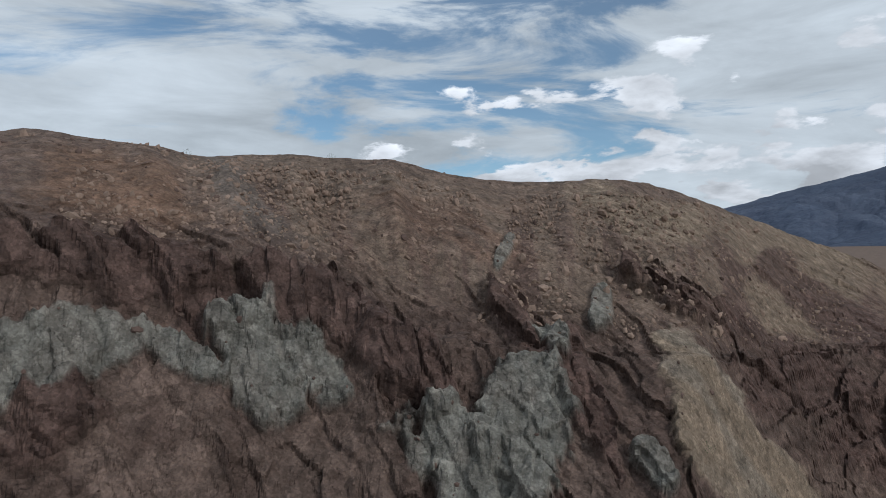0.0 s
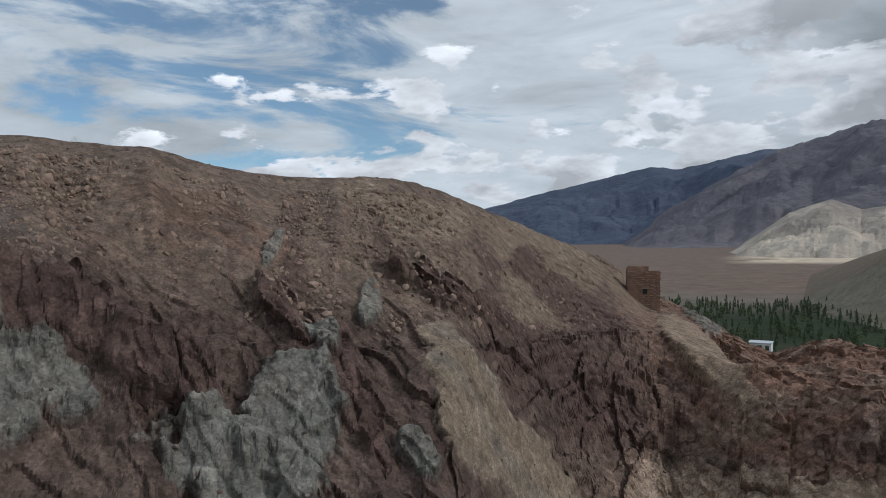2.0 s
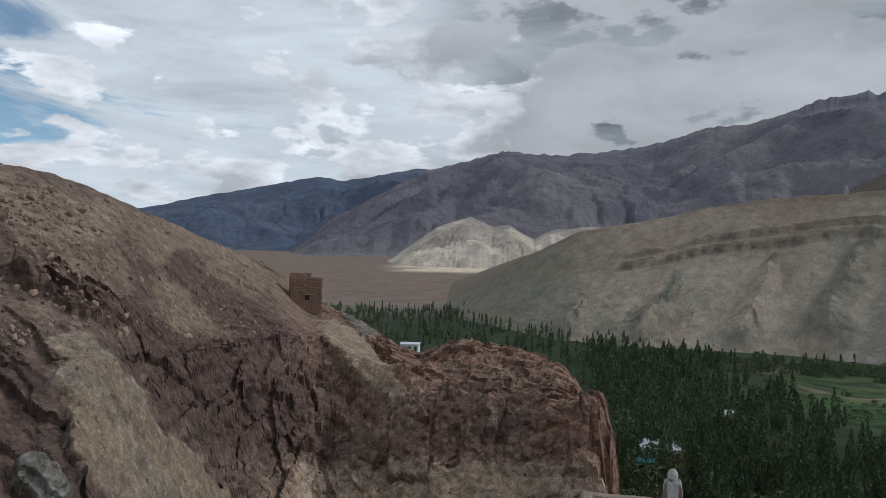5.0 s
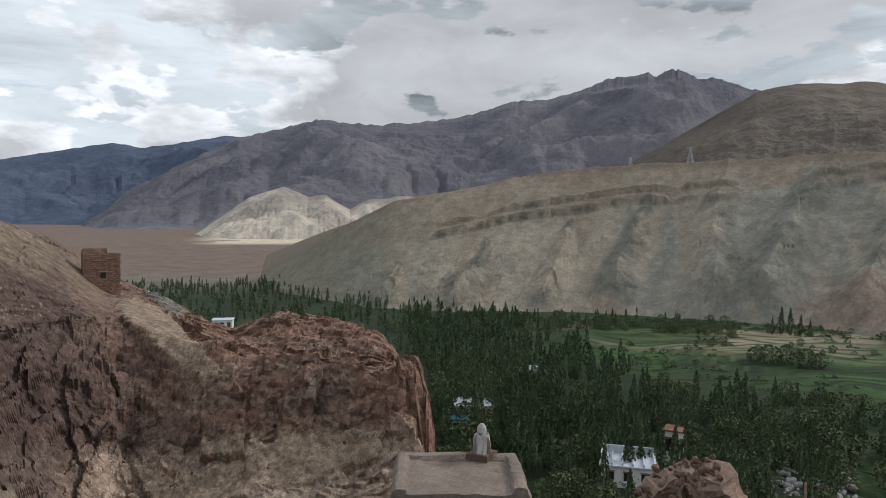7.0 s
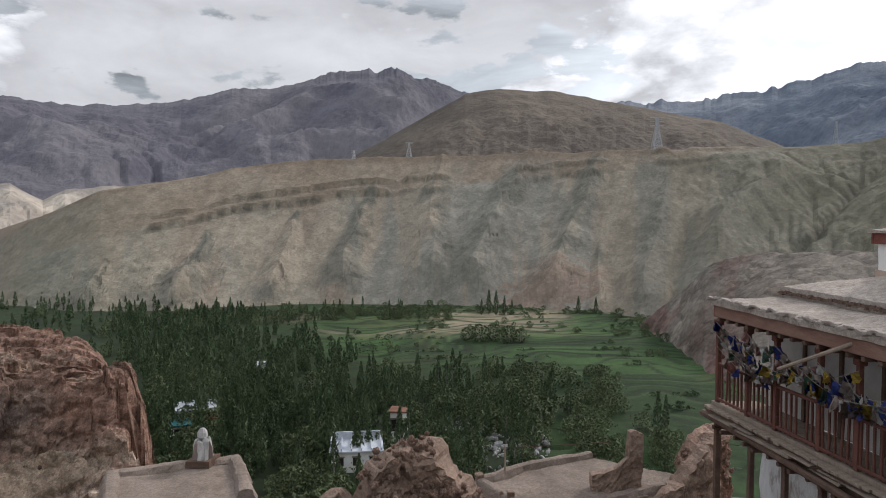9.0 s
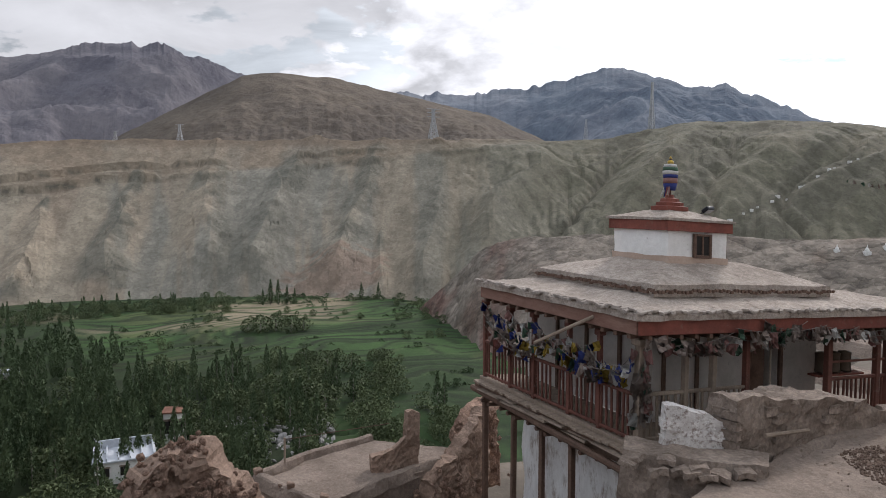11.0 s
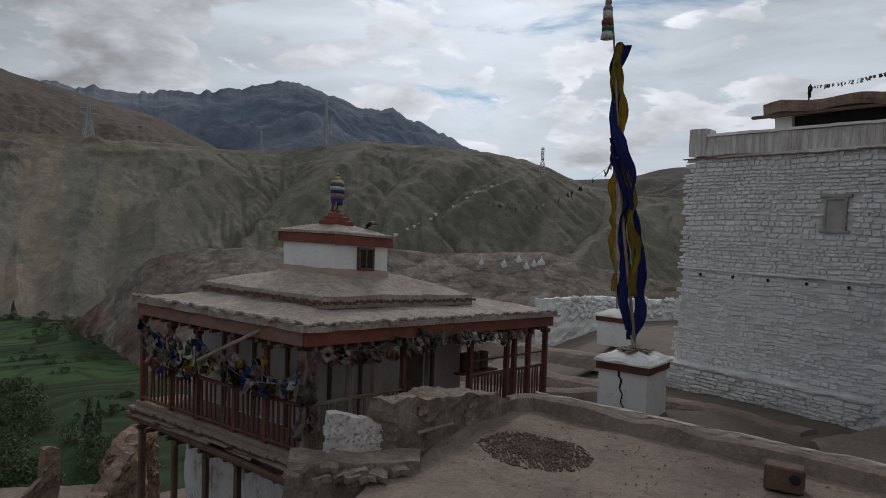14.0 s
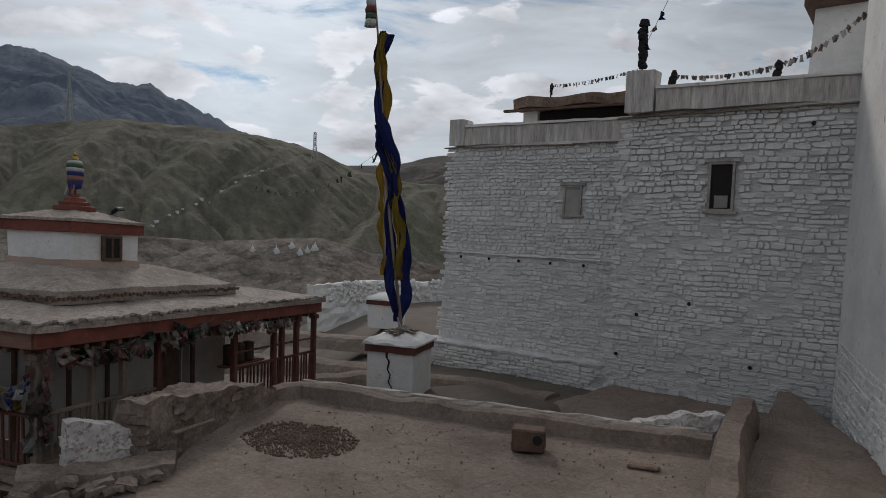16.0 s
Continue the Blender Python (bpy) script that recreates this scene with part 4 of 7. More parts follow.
def tpart(name, bm, mat, label="", parent=None, smooth=False):
    for v in bm.verts:
        v.co.z -= SINK * v.co.x
    return part(name, bm, mat, parent or temple, label, smooth)


def edge_rise(x, y, x0, y0, x1, y1, run):
    d = min(x - x0, x1 - x, y - y0, y1 - y)
    return max(0.0, min(1.0, d / run))


def roof_shape(x, y):
    e = edge_rise(x, y, -0.1, -0.1, 9.9, 6.2, 1.5)
    lip = 0.05 * math.exp(-((e * 1.5 - 0.12) / 0.12) ** 2)
    return 0.3 * e ** 0.8 + lip + 0.05 * noise.noise((x * 0.9, y * 0.9, 1)) + 0.03 * noise.noise((x * 3, y * 3, 2)) + 0.012 * noise.noise((x * 9, y * 9, 3)) - 0.03


tpart("mud_roof", sheet(bmesh.new(), ((-0.1, -0.1), (9.9, -0.1), (9.9, 6.2), (-0.1, 6.2)), 0.0, -0.13, 90, 60, lambda s, t, x, y: roof_shape(x, y), 0.1), ROOF_MUD, "sagging grey mud roof with a pale lip")


def tier_shape(x, y):
    e = edge_rise(x, y, 1.2, 0.9, 6.8, 5.2, 1.4)
    return 0.42 * e ** 0.9 + 0.03 * noise.noise((x * 1.4, y * 1.4, 4)) + 0.015 * noise.noise((x * 5, y * 5, 5))


tpart("upper_mud_roof", sheet(bmesh.new(), ((1.2, 0.9), (6.8, 0.9), (6.8, 5.2), (1.2, 5.2)), 0.46, 0.2, 50, 40, lambda s, t, x, y: tier_shape(x, y), 0.09, 3), ROOF_MUD)
rng = random.Random(4)
twigs = [mesh_of("twig_end", box(bmesh.new(), -0.03, -0.04, -0.03, 0.03, 0.04, 0.03, wob=0.014, rng=rng), DARK_WOOD) for k in range(4)]
for k in range(52):  # twig ends under the upper roof's lip
    for x, y in ((1.15 + 5.65 * k / 51, 0.84), (1.13, 0.88 + 4.25 * k / 51)):
        piece("twig_end", twigs[k % 4], pose(x, y, 0.33 - SINK * x + rng.uniform(-0.025, 0.025), 0, 0, rng.uniform(-20, 20)), temple)
WORN_RED = material("worn_fascia", (0.27, 0.165, 0.13), (0.17, 0.085, 0.065), 1.2, 0.85, 0.4, 10, spots=0.4, spot_color=(0.2, 0.14, 0.11), stretch=(1, 1, 4))
for x0, y0, x1, y1 in ((0.0, -0.03, 9.8, 0.04), (0.0, 6.03, 9.8, 6.1), (-0.03, 0.05, 0.04, 6.02), (9.76, 0.05, 9.83, 6.02)):
    tpart("fascia", box(bmesh.new(), x0, y0, -0.42, x1, y1, -0.132, 0.012), WORN_RED if x1 < 1 else RED, "weathered brown fascia board" if x1 < 1 else "red painted fascia board")
joist = mesh_of("joist", box(bmesh.new(), -0.05, -0.05, -0.09, 0.05, 1.35, 0.0, 0.008), DARK_WOOD)
for k in range(24):
    x = 0.3 + 0.4 * k
    piece("joist", joist, pose(x, 0.06, -0.43 - SINK * x), temple)
for k in range(15):
    piece("joist", joist, pose(0.06, 0.3 + 0.4 * k, -0.435, 0, 0, -90), temple)

OLD_RED = material("weathered_red_wood", (0.17, 0.07, 0.053), (0.09, 0.04, 0.031), 2.0, 0.8, 0.4, 9, spots=0.4, spot_color=(0.17, 0.12, 0.095))
PALE_STONE = material("pale_roof_stone", (0.42, 0.375, 0.335), (0.24, 0.205, 0.18), 3, 0.95, 0.8, 7, vary=0.22)
rng = random.Random(14)
coping = [mesh_of("coping_stone", lumpy(grid_box(bmesh.new(), -0.075, -0.06, -0.022, 0.075, 0.06, 0.022, 0.08), 0.05, 7, k * 2.7), PALE_STONE) for k in range(4)]
for k in range(66):  # flat stones that weigh down the roof's edge
    x = -0.02 + 0.151 * k
    piece("coping_stone", coping[k % 4], pose(x, -0.06 + rng.uniform(-0.03, 0.03), 0.03 - SINK * x + rng.uniform(-0.015, 0.02), rng.uniform(-8, 8), rng.uniform(-6, 6), rng.uniform(-20, 20)), temple)
for k in range(42):
    piece("coping_stone", coping[k % 4], pose(-0.06 + rng.uniform(-0.03, 0.03), 0.1 + 0.148 * k, 0.035 + rng.uniform(-0.015, 0.02), rng.uniform(-8, 8), rng.uniform(-6, 6), 90 + rng.uniform(-20, 20)), temple)

# gallery deck, edge beams and posts
tpart("deck", box(bmesh.new(), 0.2, 0.2, -2.74, 10.1, 1.5, -2.65, 0.01), GREY_WOOD)
tpart("deck", box(bmesh.new(), 0.2, 1.503, -2.74, 1.5, 6.5, -2.65, 0.01), GREY_WOOD)
rng = random.Random(8)
plank = mesh_of("plank", box(bmesh.new(), -0.09, -0.18, -0.03, 0.09, 0.3, 0.03, 0.006), GREY_WOOD)
for k in range(32):  # plank ends that stick out under the left rail
    piece("plank", plank, pose(0.2 + rng.uniform(-0.06, 0.02), 0.35 + 0.195 * k, -2.78, rng.uniform(-1, 1), 0, -90 + rng.uniform(-4, 4)), temple)
for x0, y0, x1, y1, z0, z1 in ((0.1, 0.1, 0.26, 6.6, -2.98, -2.815), (0.27, 0.1, 10.1, 0.26, -2.98, -2.75), (0.3, 0.3, 0.5, 6.5, -3.2, -2.99), (1.4, 0.3, 1.6, 6.5, -3.2, -2.99)):
    tpart("edge_beam", box(bmesh.new(), x0, y0, z0, x1, y1, z1, 0.015, 0.012), DARK_WOOD)
LEFT_POSTS, RIGHT_POSTS = (6.35, 5.05, 3.97, 2.56, 1.5), (1.54, 2.32, 3.3, 6.0, 7.8, 8.2, 9.0, 10.0)


def post(x, y, z0, z1, r=0.055, mat=OLD_RED):
    bm = bmesh.new()
    box(bm, x - r, y - r, z0, x + r, y + r, z1, 0.01, 0.008)
    box(bm, x - r * 1.7, y - r * 1.7, z1 - 0.14, x + r * 1.7, y + r * 1.7, z1 - 0.005, 0.02)
    return tpart("post", bm, mat)


for y in LEFT_POSTS:
    post(0.3, y, -2.65, -0.53)
post(0.32, 0.32, -2.65, -0.53, 0.075, GREY_WOOD)
for x in RIGHT_POSTS:
    post(x, 0.35, -2.65, -0.53, 0.06 if x < 6 else 0.07, GREY_WOOD if x < 3 else OLD_RED)
for y in (6.4, 4.93, 3.65, 2.47, 0.76):
    tpart("lower_post", box(bmesh.new(), 0.27, y - 0.065, -8.6, 0.4, y + 0.065, -3.2, 0.01, 0.012), DARK_WOOD, "dark timber post under the gallery")

# loose boards and the long sagging beam under the gallery's edge
rng = random.Random(18)
for k in range(9):
    y = 0.3 + 0.68 * k
    tpart("loose_board", box(bmesh.new(), 0.02 + rng.uniform(-0.12, 0.06), y, -2.9 - 0.05 * (k % 3), 0.16 + rng.uniform(0, 0.1), y + rng.uniform(0.8, 1.5), -2.865 - 0.05 * (k % 3), 0.006, 0.02, rng), GREY_WOOD)
tpart("sagging_beam", bar(bmesh.new(), (0.1, 6.7, -3.02), (0.0, -1.3, -3.2), 0.09, 0.08, 8), DARK_WOOD, "long round sagging beam")
for k in range(4):
    tpart("loose_board", box(bmesh.new(), 0.1 + 0.24 * k, -0.5 + rng.uniform(-0.15, 0.1), -2.94 - 0.03 * (k % 2), 0.3 + 0.24 * k, 0.7, -2.9 - 0.03 * (k % 2), 0.006, 0.02, rng), GREY_WOOD)
# railings: one baluster mesh, many pieces
baluster = mesh_of("baluster", box(bmesh.new(), -0.022, -0.022, 0, 0.022, 0.022, 0.92, 0.005), OLD_RED)
pale_baluster = mesh_of("baluster", box(bmesh.new(), -0.022, -0.022, 0, 0.022, 0.022, 0.92, 0.005), GREY_WOOD)
rng = random.Random(12)
for k in range(36):
    if rng.random() < 0.94:
        piece("baluster", baluster, pose(0.3, 0.42 + 0.168 * k, -2.62 - SINK * 0.3, rng.uniform(-2, 2), rng.uniform(-1, 1), 0), temple)
for k in range(18):
    x = 0.5 + 0.155 * k
    piece("baluster", pale_baluster, pose(x, 0.35, -2.62 - SINK * x, 0, rng.uniform(-2, 2), 0), temple)
for k in range(24):
    x = 6.1 + 0.16 * k
    piece("baluster", baluster, pose(x, 0.35, -2.62 - SINK * x, 0, rng.uniform(-2, 2), 0), temple)
for x0, y0, x1, y1, mat in ((0.26, 0.4, 0.34, 6.35, OLD_RED), (0.4, 0.31, 3.25, 0.39, GREY_WOOD), (6.0, 0.31, 10.0, 0.39, OLD_RED)):
    for z in (-1.7, -2.6):
        tpart("rail", box(bmesh.new(), x0, y0, z, x1, y1, z + 0.075, 0.012, 0.008), mat)
tpart("rail", box(bmesh.new(), 6.0, 0.33, -1.28, 10.0, 0.37, -1.23, 0.008), OLD_RED)

# inner walls of the upper room, with the doorway
for x0, y0, x1, y1, z0, z1 in ((1.5, 1.5, 1.75, 6.1, -2.648, -0.43), (1.753, 1.5, 4.75, 1.75, -2.648, -0.43), (5.75, 1.5, 7.2, 1.75, -2.648, -0.43), (4.753, 1.5, 5.747, 1.75, -0.75, -0.43), (6.95, 1.753, 7.2, 6.1, -2.648, -0.43)):
    tpart("room_wall", box(bmesh.new(), x0, y0, z0, x1, y1, z1, 0.01), PLASTER, "grey plastered room wall")
# a near-black panel for the shade deep in the room
tpart("room_shade_panel", box(bmesh.new(), 1.8, 3.4, -2.64, 6.9, 3.6, -0.5), INSIDE)
for x0, x1 in ((4.6, 4.75), (5.75, 5.87)):
    tpart("door_jamb", box(bmesh.new(), x0, 1.42, -2.648, x1, 1.498, -0.6, 0.012), DARK_WOOD)
tpart("door_leaf", box(bmesh.new(), 4.77, 1.44, -2.64, 5.22, 1.49, -0.76, 0.008), DARK_WOOD, "dark wooden door leaf, half open")
for x in (2.0, 3.0):
    tpart("wall_stud", box(bmesh.new(), x, 1.44, -2.648, x + 0.1, 1.498, -0.5, 0.01), DARK_WOOD)
for y in (2.2, 3.4, 4.6):
    tpart("wall_stud", box(bmesh.new(), 1.43, y, -2.648, 1.498, y + 0.1, -0.5, 0.01), DARK_WOOD)
tpart("pale_pole", bar(bmesh.new(), (4.05, 0.33, -2.64), (4.02, 0.33, -0.44), 0.02, n=6), GREY_WOOD)
for k in range(3):
    x = 6.35 + 0.42 * k
    bm = lathe(bmesh.new(), ((0.02, -0.06), (0.15, -0.05), (0.16, 0), (0.15, 0.03), (0.15, 0.36), (0.16, 0.4), (0.14, 0.43), (0.02, 0.46)), 14, (x, 0.75, -1.55))
    tpart("prayer_wheel", bm, plain("wheel_brown", (0.1, 0.07, 0.05), 0.5), "dark brown prayer wheel drum", smooth=True)
tpart("wheel_shelf", box(bmesh.new(), 6.05, 0.6, -1.68, 7.75, 0.9, -1.63, 0.008), RED)

# lower storey
OLD_WASH = material("flaking_whitewash", (0.8, 0.8, 0.8), (0.6, 0.59, 0.58), 0.8, 0.95, 0.8, 7, spots=0.75, spot_color=(0.3, 0.25, 0.215), stretch=(1.5, 1.5, 0.5))
bm = grid_box(bmesh.new(), 1.3, 0.9, -9.0, 9.6, 6.0, -3.2, 0.35)
tpart("lower_wall", lumpy(bm, 0.1, 1.1), OLD_WASH, "flaking whitewashed lower wall")
for k in range(14):
    tpart("deck_joist", bar(bmesh.new(), (0.05 + 0.05 * (k % 3), 0.5 + 0.44 * k, -3.27), (1.6, 0.5 + 0.44 * k, -3.27), 0.055, n=7), DARK_WOOD)

# the lantern on the roof
CX, CY = 3.75, 3.15
tpart("lantern_wall", lumpy(grid_box(bmesh.new(), CX - 0.95, CY - 0.95, 0.7, CX + 0.95, CY + 0.95, 1.62, 0.25), 0.03, 2.0), WHITEWASH, "whitewashed lantern with an earth-stained foot")
tpart("lantern_foot", lumpy(grid_box(bmesh.new(), CX - 0.98, CY - 0.98, 0.7, CX + 0.98, CY + 0.98, 1.0, 0.2), 0.03, 2.4, 3), material("stained_whitewash", (0.52, 0.4, 0.33), (0.38, 0.28, 0.22), 2, 0.95, 0.4, 9))
for x0, y0, x1, y1 in ((-1.05, -1.05, 1.05, -0.98), (-1.05, 0.98, 1.05, 1.05), (-1.05, -0.975, -0.98, 0.975), (0.98, -0.975, 1.05, 0.975)):
    tpart("lantern_fascia", box(bmesh.new(), CX + x0, CY + y0, 1.6, CX + x1, CY + y1, 1.84, 0.01), RED, "red painted lantern fascia")
tpart("lantern_roof", sheet(bmesh.new(), ((CX - 1.09, CY - 1.09), (CX + 1.09, CY - 1.09), (CX + 1.09, CY + 1.09), (CX - 1.09, CY + 1.09)), 1.9, 1.842, 20, 20,
                            lambda s, t, x, y: 0.26 * edge_rise(x, y, CX - 1.09, CY - 1.09, CX + 1.09, CY + 1.09, 0.9) + 0.02 * noise.noise((x * 4, y * 4, 7)), 0.04, 5), ROOF_MUD)
tpart("lantern_window", box(bmesh.new(), CX - 0.1, CY - 0.99, 1.05, CX + 0.32, CY - 0.955, 1.5), INSIDE, "dark window opening")
for x0, x1, z0, z1 in ((-0.18, -0.1, 0.98, 1.56), (0.32, 0.4, 0.98, 1.56), (-0.1, 0.32, 0.98, 1.05), (-0.1, 0.32, 1.5, 1.56), (0.09, 0.13, 1.05, 1.5)):
    tpart("window_frame", box(bmesh.new(), CX + x0, CY - 1.02, z0, CX + x1, CY - 0.95, z1, 0.008), DARK_WOOD)
tpart("finial_base", lathe(bmesh.new(), ((0.46, 2.1), (0.46, 2.2), (0.34, 2.22), (0.34, 2.3), (0.25, 2.32), (0.22, 2.4), (0.12, 2.42), (0.1, 2.5)), 12, (CX, CY, 0)), RED, "stepped red base of the roof mast")
tpart("mast", bar(bmesh.new(), (CX, CY, 2.45), (CX, CY, 3.4), 0.035, n=8), DARK_WOOD)
for z0, z1, r0, r1, key in ((2.62, 2.78, 0.13, 0.17, "blue"), (2.78, 2.92, 0.175, 0.18, "pink"), (2.92, 3.0, 0.185, 0.185, "blue"), (3.0, 3.09, 0.19, 0.19, "white"), (3.09, 3.18, 0.188, 0.18, "green"), (3.18, 3.26, 0.175, 0.14, "white")):
    bm = lathe(bmesh.new(), ((r0, z0), (r1, z1)), 14, (CX, CY, 0))
    tpart("banner_band", lumpy(bm, 0.02, 6), CLOTH[key], smooth=True)
tpart("gilt_knob", lathe(bmesh.new(), ((0.03, 3.25), (0.08, 3.28), (0.07, 3.34), (0.02, 3.37), (0.035, 3.41), (0.005, 3.46)), 10, (CX, CY, 0)), plain("gilt", (0.5, 0.35, 0.08), 0.4, 0.8), smooth=True)
rng = random.Random(3)
for k in range(4):
    a = rng.uniform(0, 6.28)
    bm = bmesh.new()
    bar(bm, (CX + 0.1 * math.cos(a), CY + 0.1 * math.sin(a), 2.75), (CX + 0.22 * math.cos(a), CY + 0.22 * math.sin(a), 2.45), 0.03, 0.012, 5)
    tpart("tassel", bm, CLOTH[("blue", "red", "white", "pink")[k]])
# a floodlight leaning on the lantern roof
lamp = thing("floodlight", TEMPLE @ pose(CX + 0.62, CY - 0.55, 1.86, 55, 0, 15), "small black floodlight on the lantern's roof", "lamp")
part("housing", box(bmesh.new(), -0.16, -0.05, 0, 0.16, 0.05, 0.2, 0.02), plain("black_metal", (0.03, 0.03, 0.035), 0.4, 0.5), lamp)
part("glass", box(bmesh.new(), -0.13, -0.062, 0.03, 0.13, -0.051, 0.17), plain("lamp_glass", (0.3, 0.32, 0.34), 0.1), lamp)
part("bracket", box(bmesh.new(), -0.03, 0.0, -0.12, 0.03, 0.03, 0.0), plain("black_bracket", (0.04, 0.04, 0.04), 0.5, 0.5), lamp)
# a loose pole that leans out of the eave
solo("pole", bar(bmesh.new(), (0.35, 1.05, -0.02), (-0.95, 2.1, -0.85), 0.045, 0.035, 8), GREY_WOOD, "weathered wooden pole sticking out of the eave", "pole", TEMPLE)

# ---- prayer flags ----
flag_shapes = {}


def flag_mesh(key, shape):
    """A small crumpled cloth, hung by its upper edge."""
    if (key, shape) not in flag_shapes:
        bm = bmesh.new()
        rng = random.Random(shape * 13 + 1)
        w, h = 0.17 + 0.03 * (shape % 3), 0.2 + 0.03 * (shape % 4)
        g = [[bm.verts.new((w * (i / 3 - 0.5) * (1 - 0.25 * j / 3 * (shape % 2)), rng.uniform(-0.03, 0.03) * j, -h * j / 3 + rng.uniform(-0.015, 0.015))) for i in range(4)] for j in range(4)]
        for j in range(3):
            for i in range(3):
                bm.faces.new((g[j][i], g[j][i + 1], g[j + 1][i + 1], g[j + 1][i]))
        bmesh.ops.solidify(bm, geom=bm.faces[:], thickness=0.004)
        flag_shapes[key, shape] = mesh_of("flag", bm, CLOTH[key])
    return flag_shapes[key, shape]


CORD = plain("cord", (0.2, 0.18, 0.16))


def flag_string(p, q, sag, count, keys, seed, size=1.0, label="string of faded prayer flags tied under the temple eave"):
    rng = random.Random(seed)
    p, q = Vector(p), Vector(q)
    base = thing("prayer_flag_string", Matrix.Translation(p), label, "flags", "prayer flags")
    pts = [(q - p) * (k / 12) - Vector((0, 0, 4 * sag * (k / 12) * (1 - k / 12))) for k in range(13)]
    bm = bmesh.new()
    r = 0.008 * size
    rings = [[bm.verts.new(c + Vector(o) * r) for o in ((1, 0, 0.6), (-0.6, 1, -0.6), (-0.6, -1, 0))] for c in pts]
    for a, b in zip(rings, rings[1:]):
        for i in range(3):
            bm.faces.new((a[i], a[(i + 1) % 3], b[(i + 1) % 3], b[i]))
    part("cord", bm, CORD, base)
    turn = math.degrees(math.atan2((q - p).y, (q - p).x))
    for k in range(count):
        s = (k + 0.5 + rng.uniform(-0.3, 0.3)) / count
        at = (q - p) * s - Vector((0, 0, 4 * sag * s * (1 - s)))
        m = pose(at.x, at.y, at.z, rng.uniform(-25, 25), rng.uniform(-25, 25), turn + rng.uniform(-40, 40)) @ Matrix.Scale(size * rng.uniform(0.75, 1.15), 4)
        piece("flag", flag_mesh(keys[rng.randrange(len(keys))], rng.randrange(6)), m, base)


def at_temple(x, y, z):
    return TEMPLE @ Vector((x, y, z - SINK * x))


BRIGHT = ("blue", "white", "pink", "green", "yellow", "faded", "blue", "yellow", "faded")
DULL = ("faded", "white", "faded", "pink", "faded", "faded", "green", "faded")
for k, (a, b, sag, n, keys) in enumerate((
        ((0.2, 6.3, -0.6), (0.2, 3.9, -0.75), 0.25, 13, BRIGHT), ((0.18, 5.0, -0.62), (0.18, 2.5, -0.9), 0.3, 14, DULL), ((0.2, 3.9, -0.75), (0.2, 1.4, -0.75), 0.35, 14, BRIGHT),
        ((0.16, 2.5, -0.8), (0.16, 0.3, -1.0), 0.3, 13, BRIGHT), ((0.22, 6.3, -1.2), (0.2, 3.9, -1.5), 0.25, 8, BRIGHT), ((0.14, 1.7, -0.9), (0.2, 0.3, -0.7), 0.5, 10, BRIGHT), ((0.24, 6.3, -0.7), (0.2, 4.6, -1.2), 0.2, 9, DULL),
        ((0.2, 0.05, -0.5), (2.4, -0.1, -0.4), 0.18, 13, DULL), ((2.2, -0.1, -0.45), (4.4, -0.1, -0.35), 0.2, 13, DULL), ((4.2, -0.1, -0.25), (6.4, -0.1, -0.35), 0.22, 14, DULL), ((6.2, -0.1, -0.35), (8.0, 0.0, -0.45), 0.2, 11, DULL),
        ((3.2, -0.12, -0.12), (4.6, -0.12, -0.2), 0.2, 8, DULL), ((0.2, 0.2, -1.1), (0.2, 0.4, -2.3), 0.0, 9, DULL), ((0.4, 0.2, -0.7), (0.25, 0.2, -2.2), 0.0, 8, DULL),
        ((0.1, 3.6, -1.0), (0.1, 0.4, -1.15), 0.28, 22, BRIGHT), ((0.08, 2.9, -1.05), (0.12, 0.5, -1.3), 0.2, 17, BRIGHT), ((0.15, 6.2, -0.9), (0.1, 3.4, -1.3), 0.3, 17, DULL), ((0.1, 5.4, -0.8), (0.08, 3.0, -1.25), 0.2, 15, BRIGHT),
        ((0.45, 0.05, -0.45), (2.6, -0.12, -0.62), 0.05, 16, DULL), ((2.4, -0.14, -0.3), (5.2, -0.14, -0.3), 0.12, 22, DULL), ((5.0, -0.12, -0.3), (8.4, 0.0, -0.42), 0.12, 24, DULL), ((0.24, 0.12, -0.9), (0.42, 0.16, -1.9), 0.0, 12, DULL), ((0.3, 0.14, -1.0), (0.36, 0.1, -2.0), 0.0, 12, DULL))):
    flag_string(at_temple(*a), at_temple(*b), sag, n if a[1] > 0.3 else int(n * 0.75), keys, 100 + k, 1.0)

# ---- the courtyard: mud roof, curb, broken wall ----
def dirt_noise(x, y, k=1.0):
    return k * (0.03 * noise.noise((x * 0.8, y * 0.8, 11)) + 0.015 * noise.noise((x * 3, y * 3, 12)) + 0.006 * noise.noise((x * 11, y * 11, 13)))


solo("mud_terrace", sheet(bmesh.new(), ((9.5, -5.4), (12.0, -11.7), (2.9, -14.0), (1.6, -3.0)), -4.3, -8.5, 70, 70, lambda s, t, x, y: dirt_noise(x, y) - 0.1 * max(0, 1 - s * 6 - t * 0) ** 2, 0.22, 2), MUD, "flat dusty mud roof terrace", "roof", kind="structure")


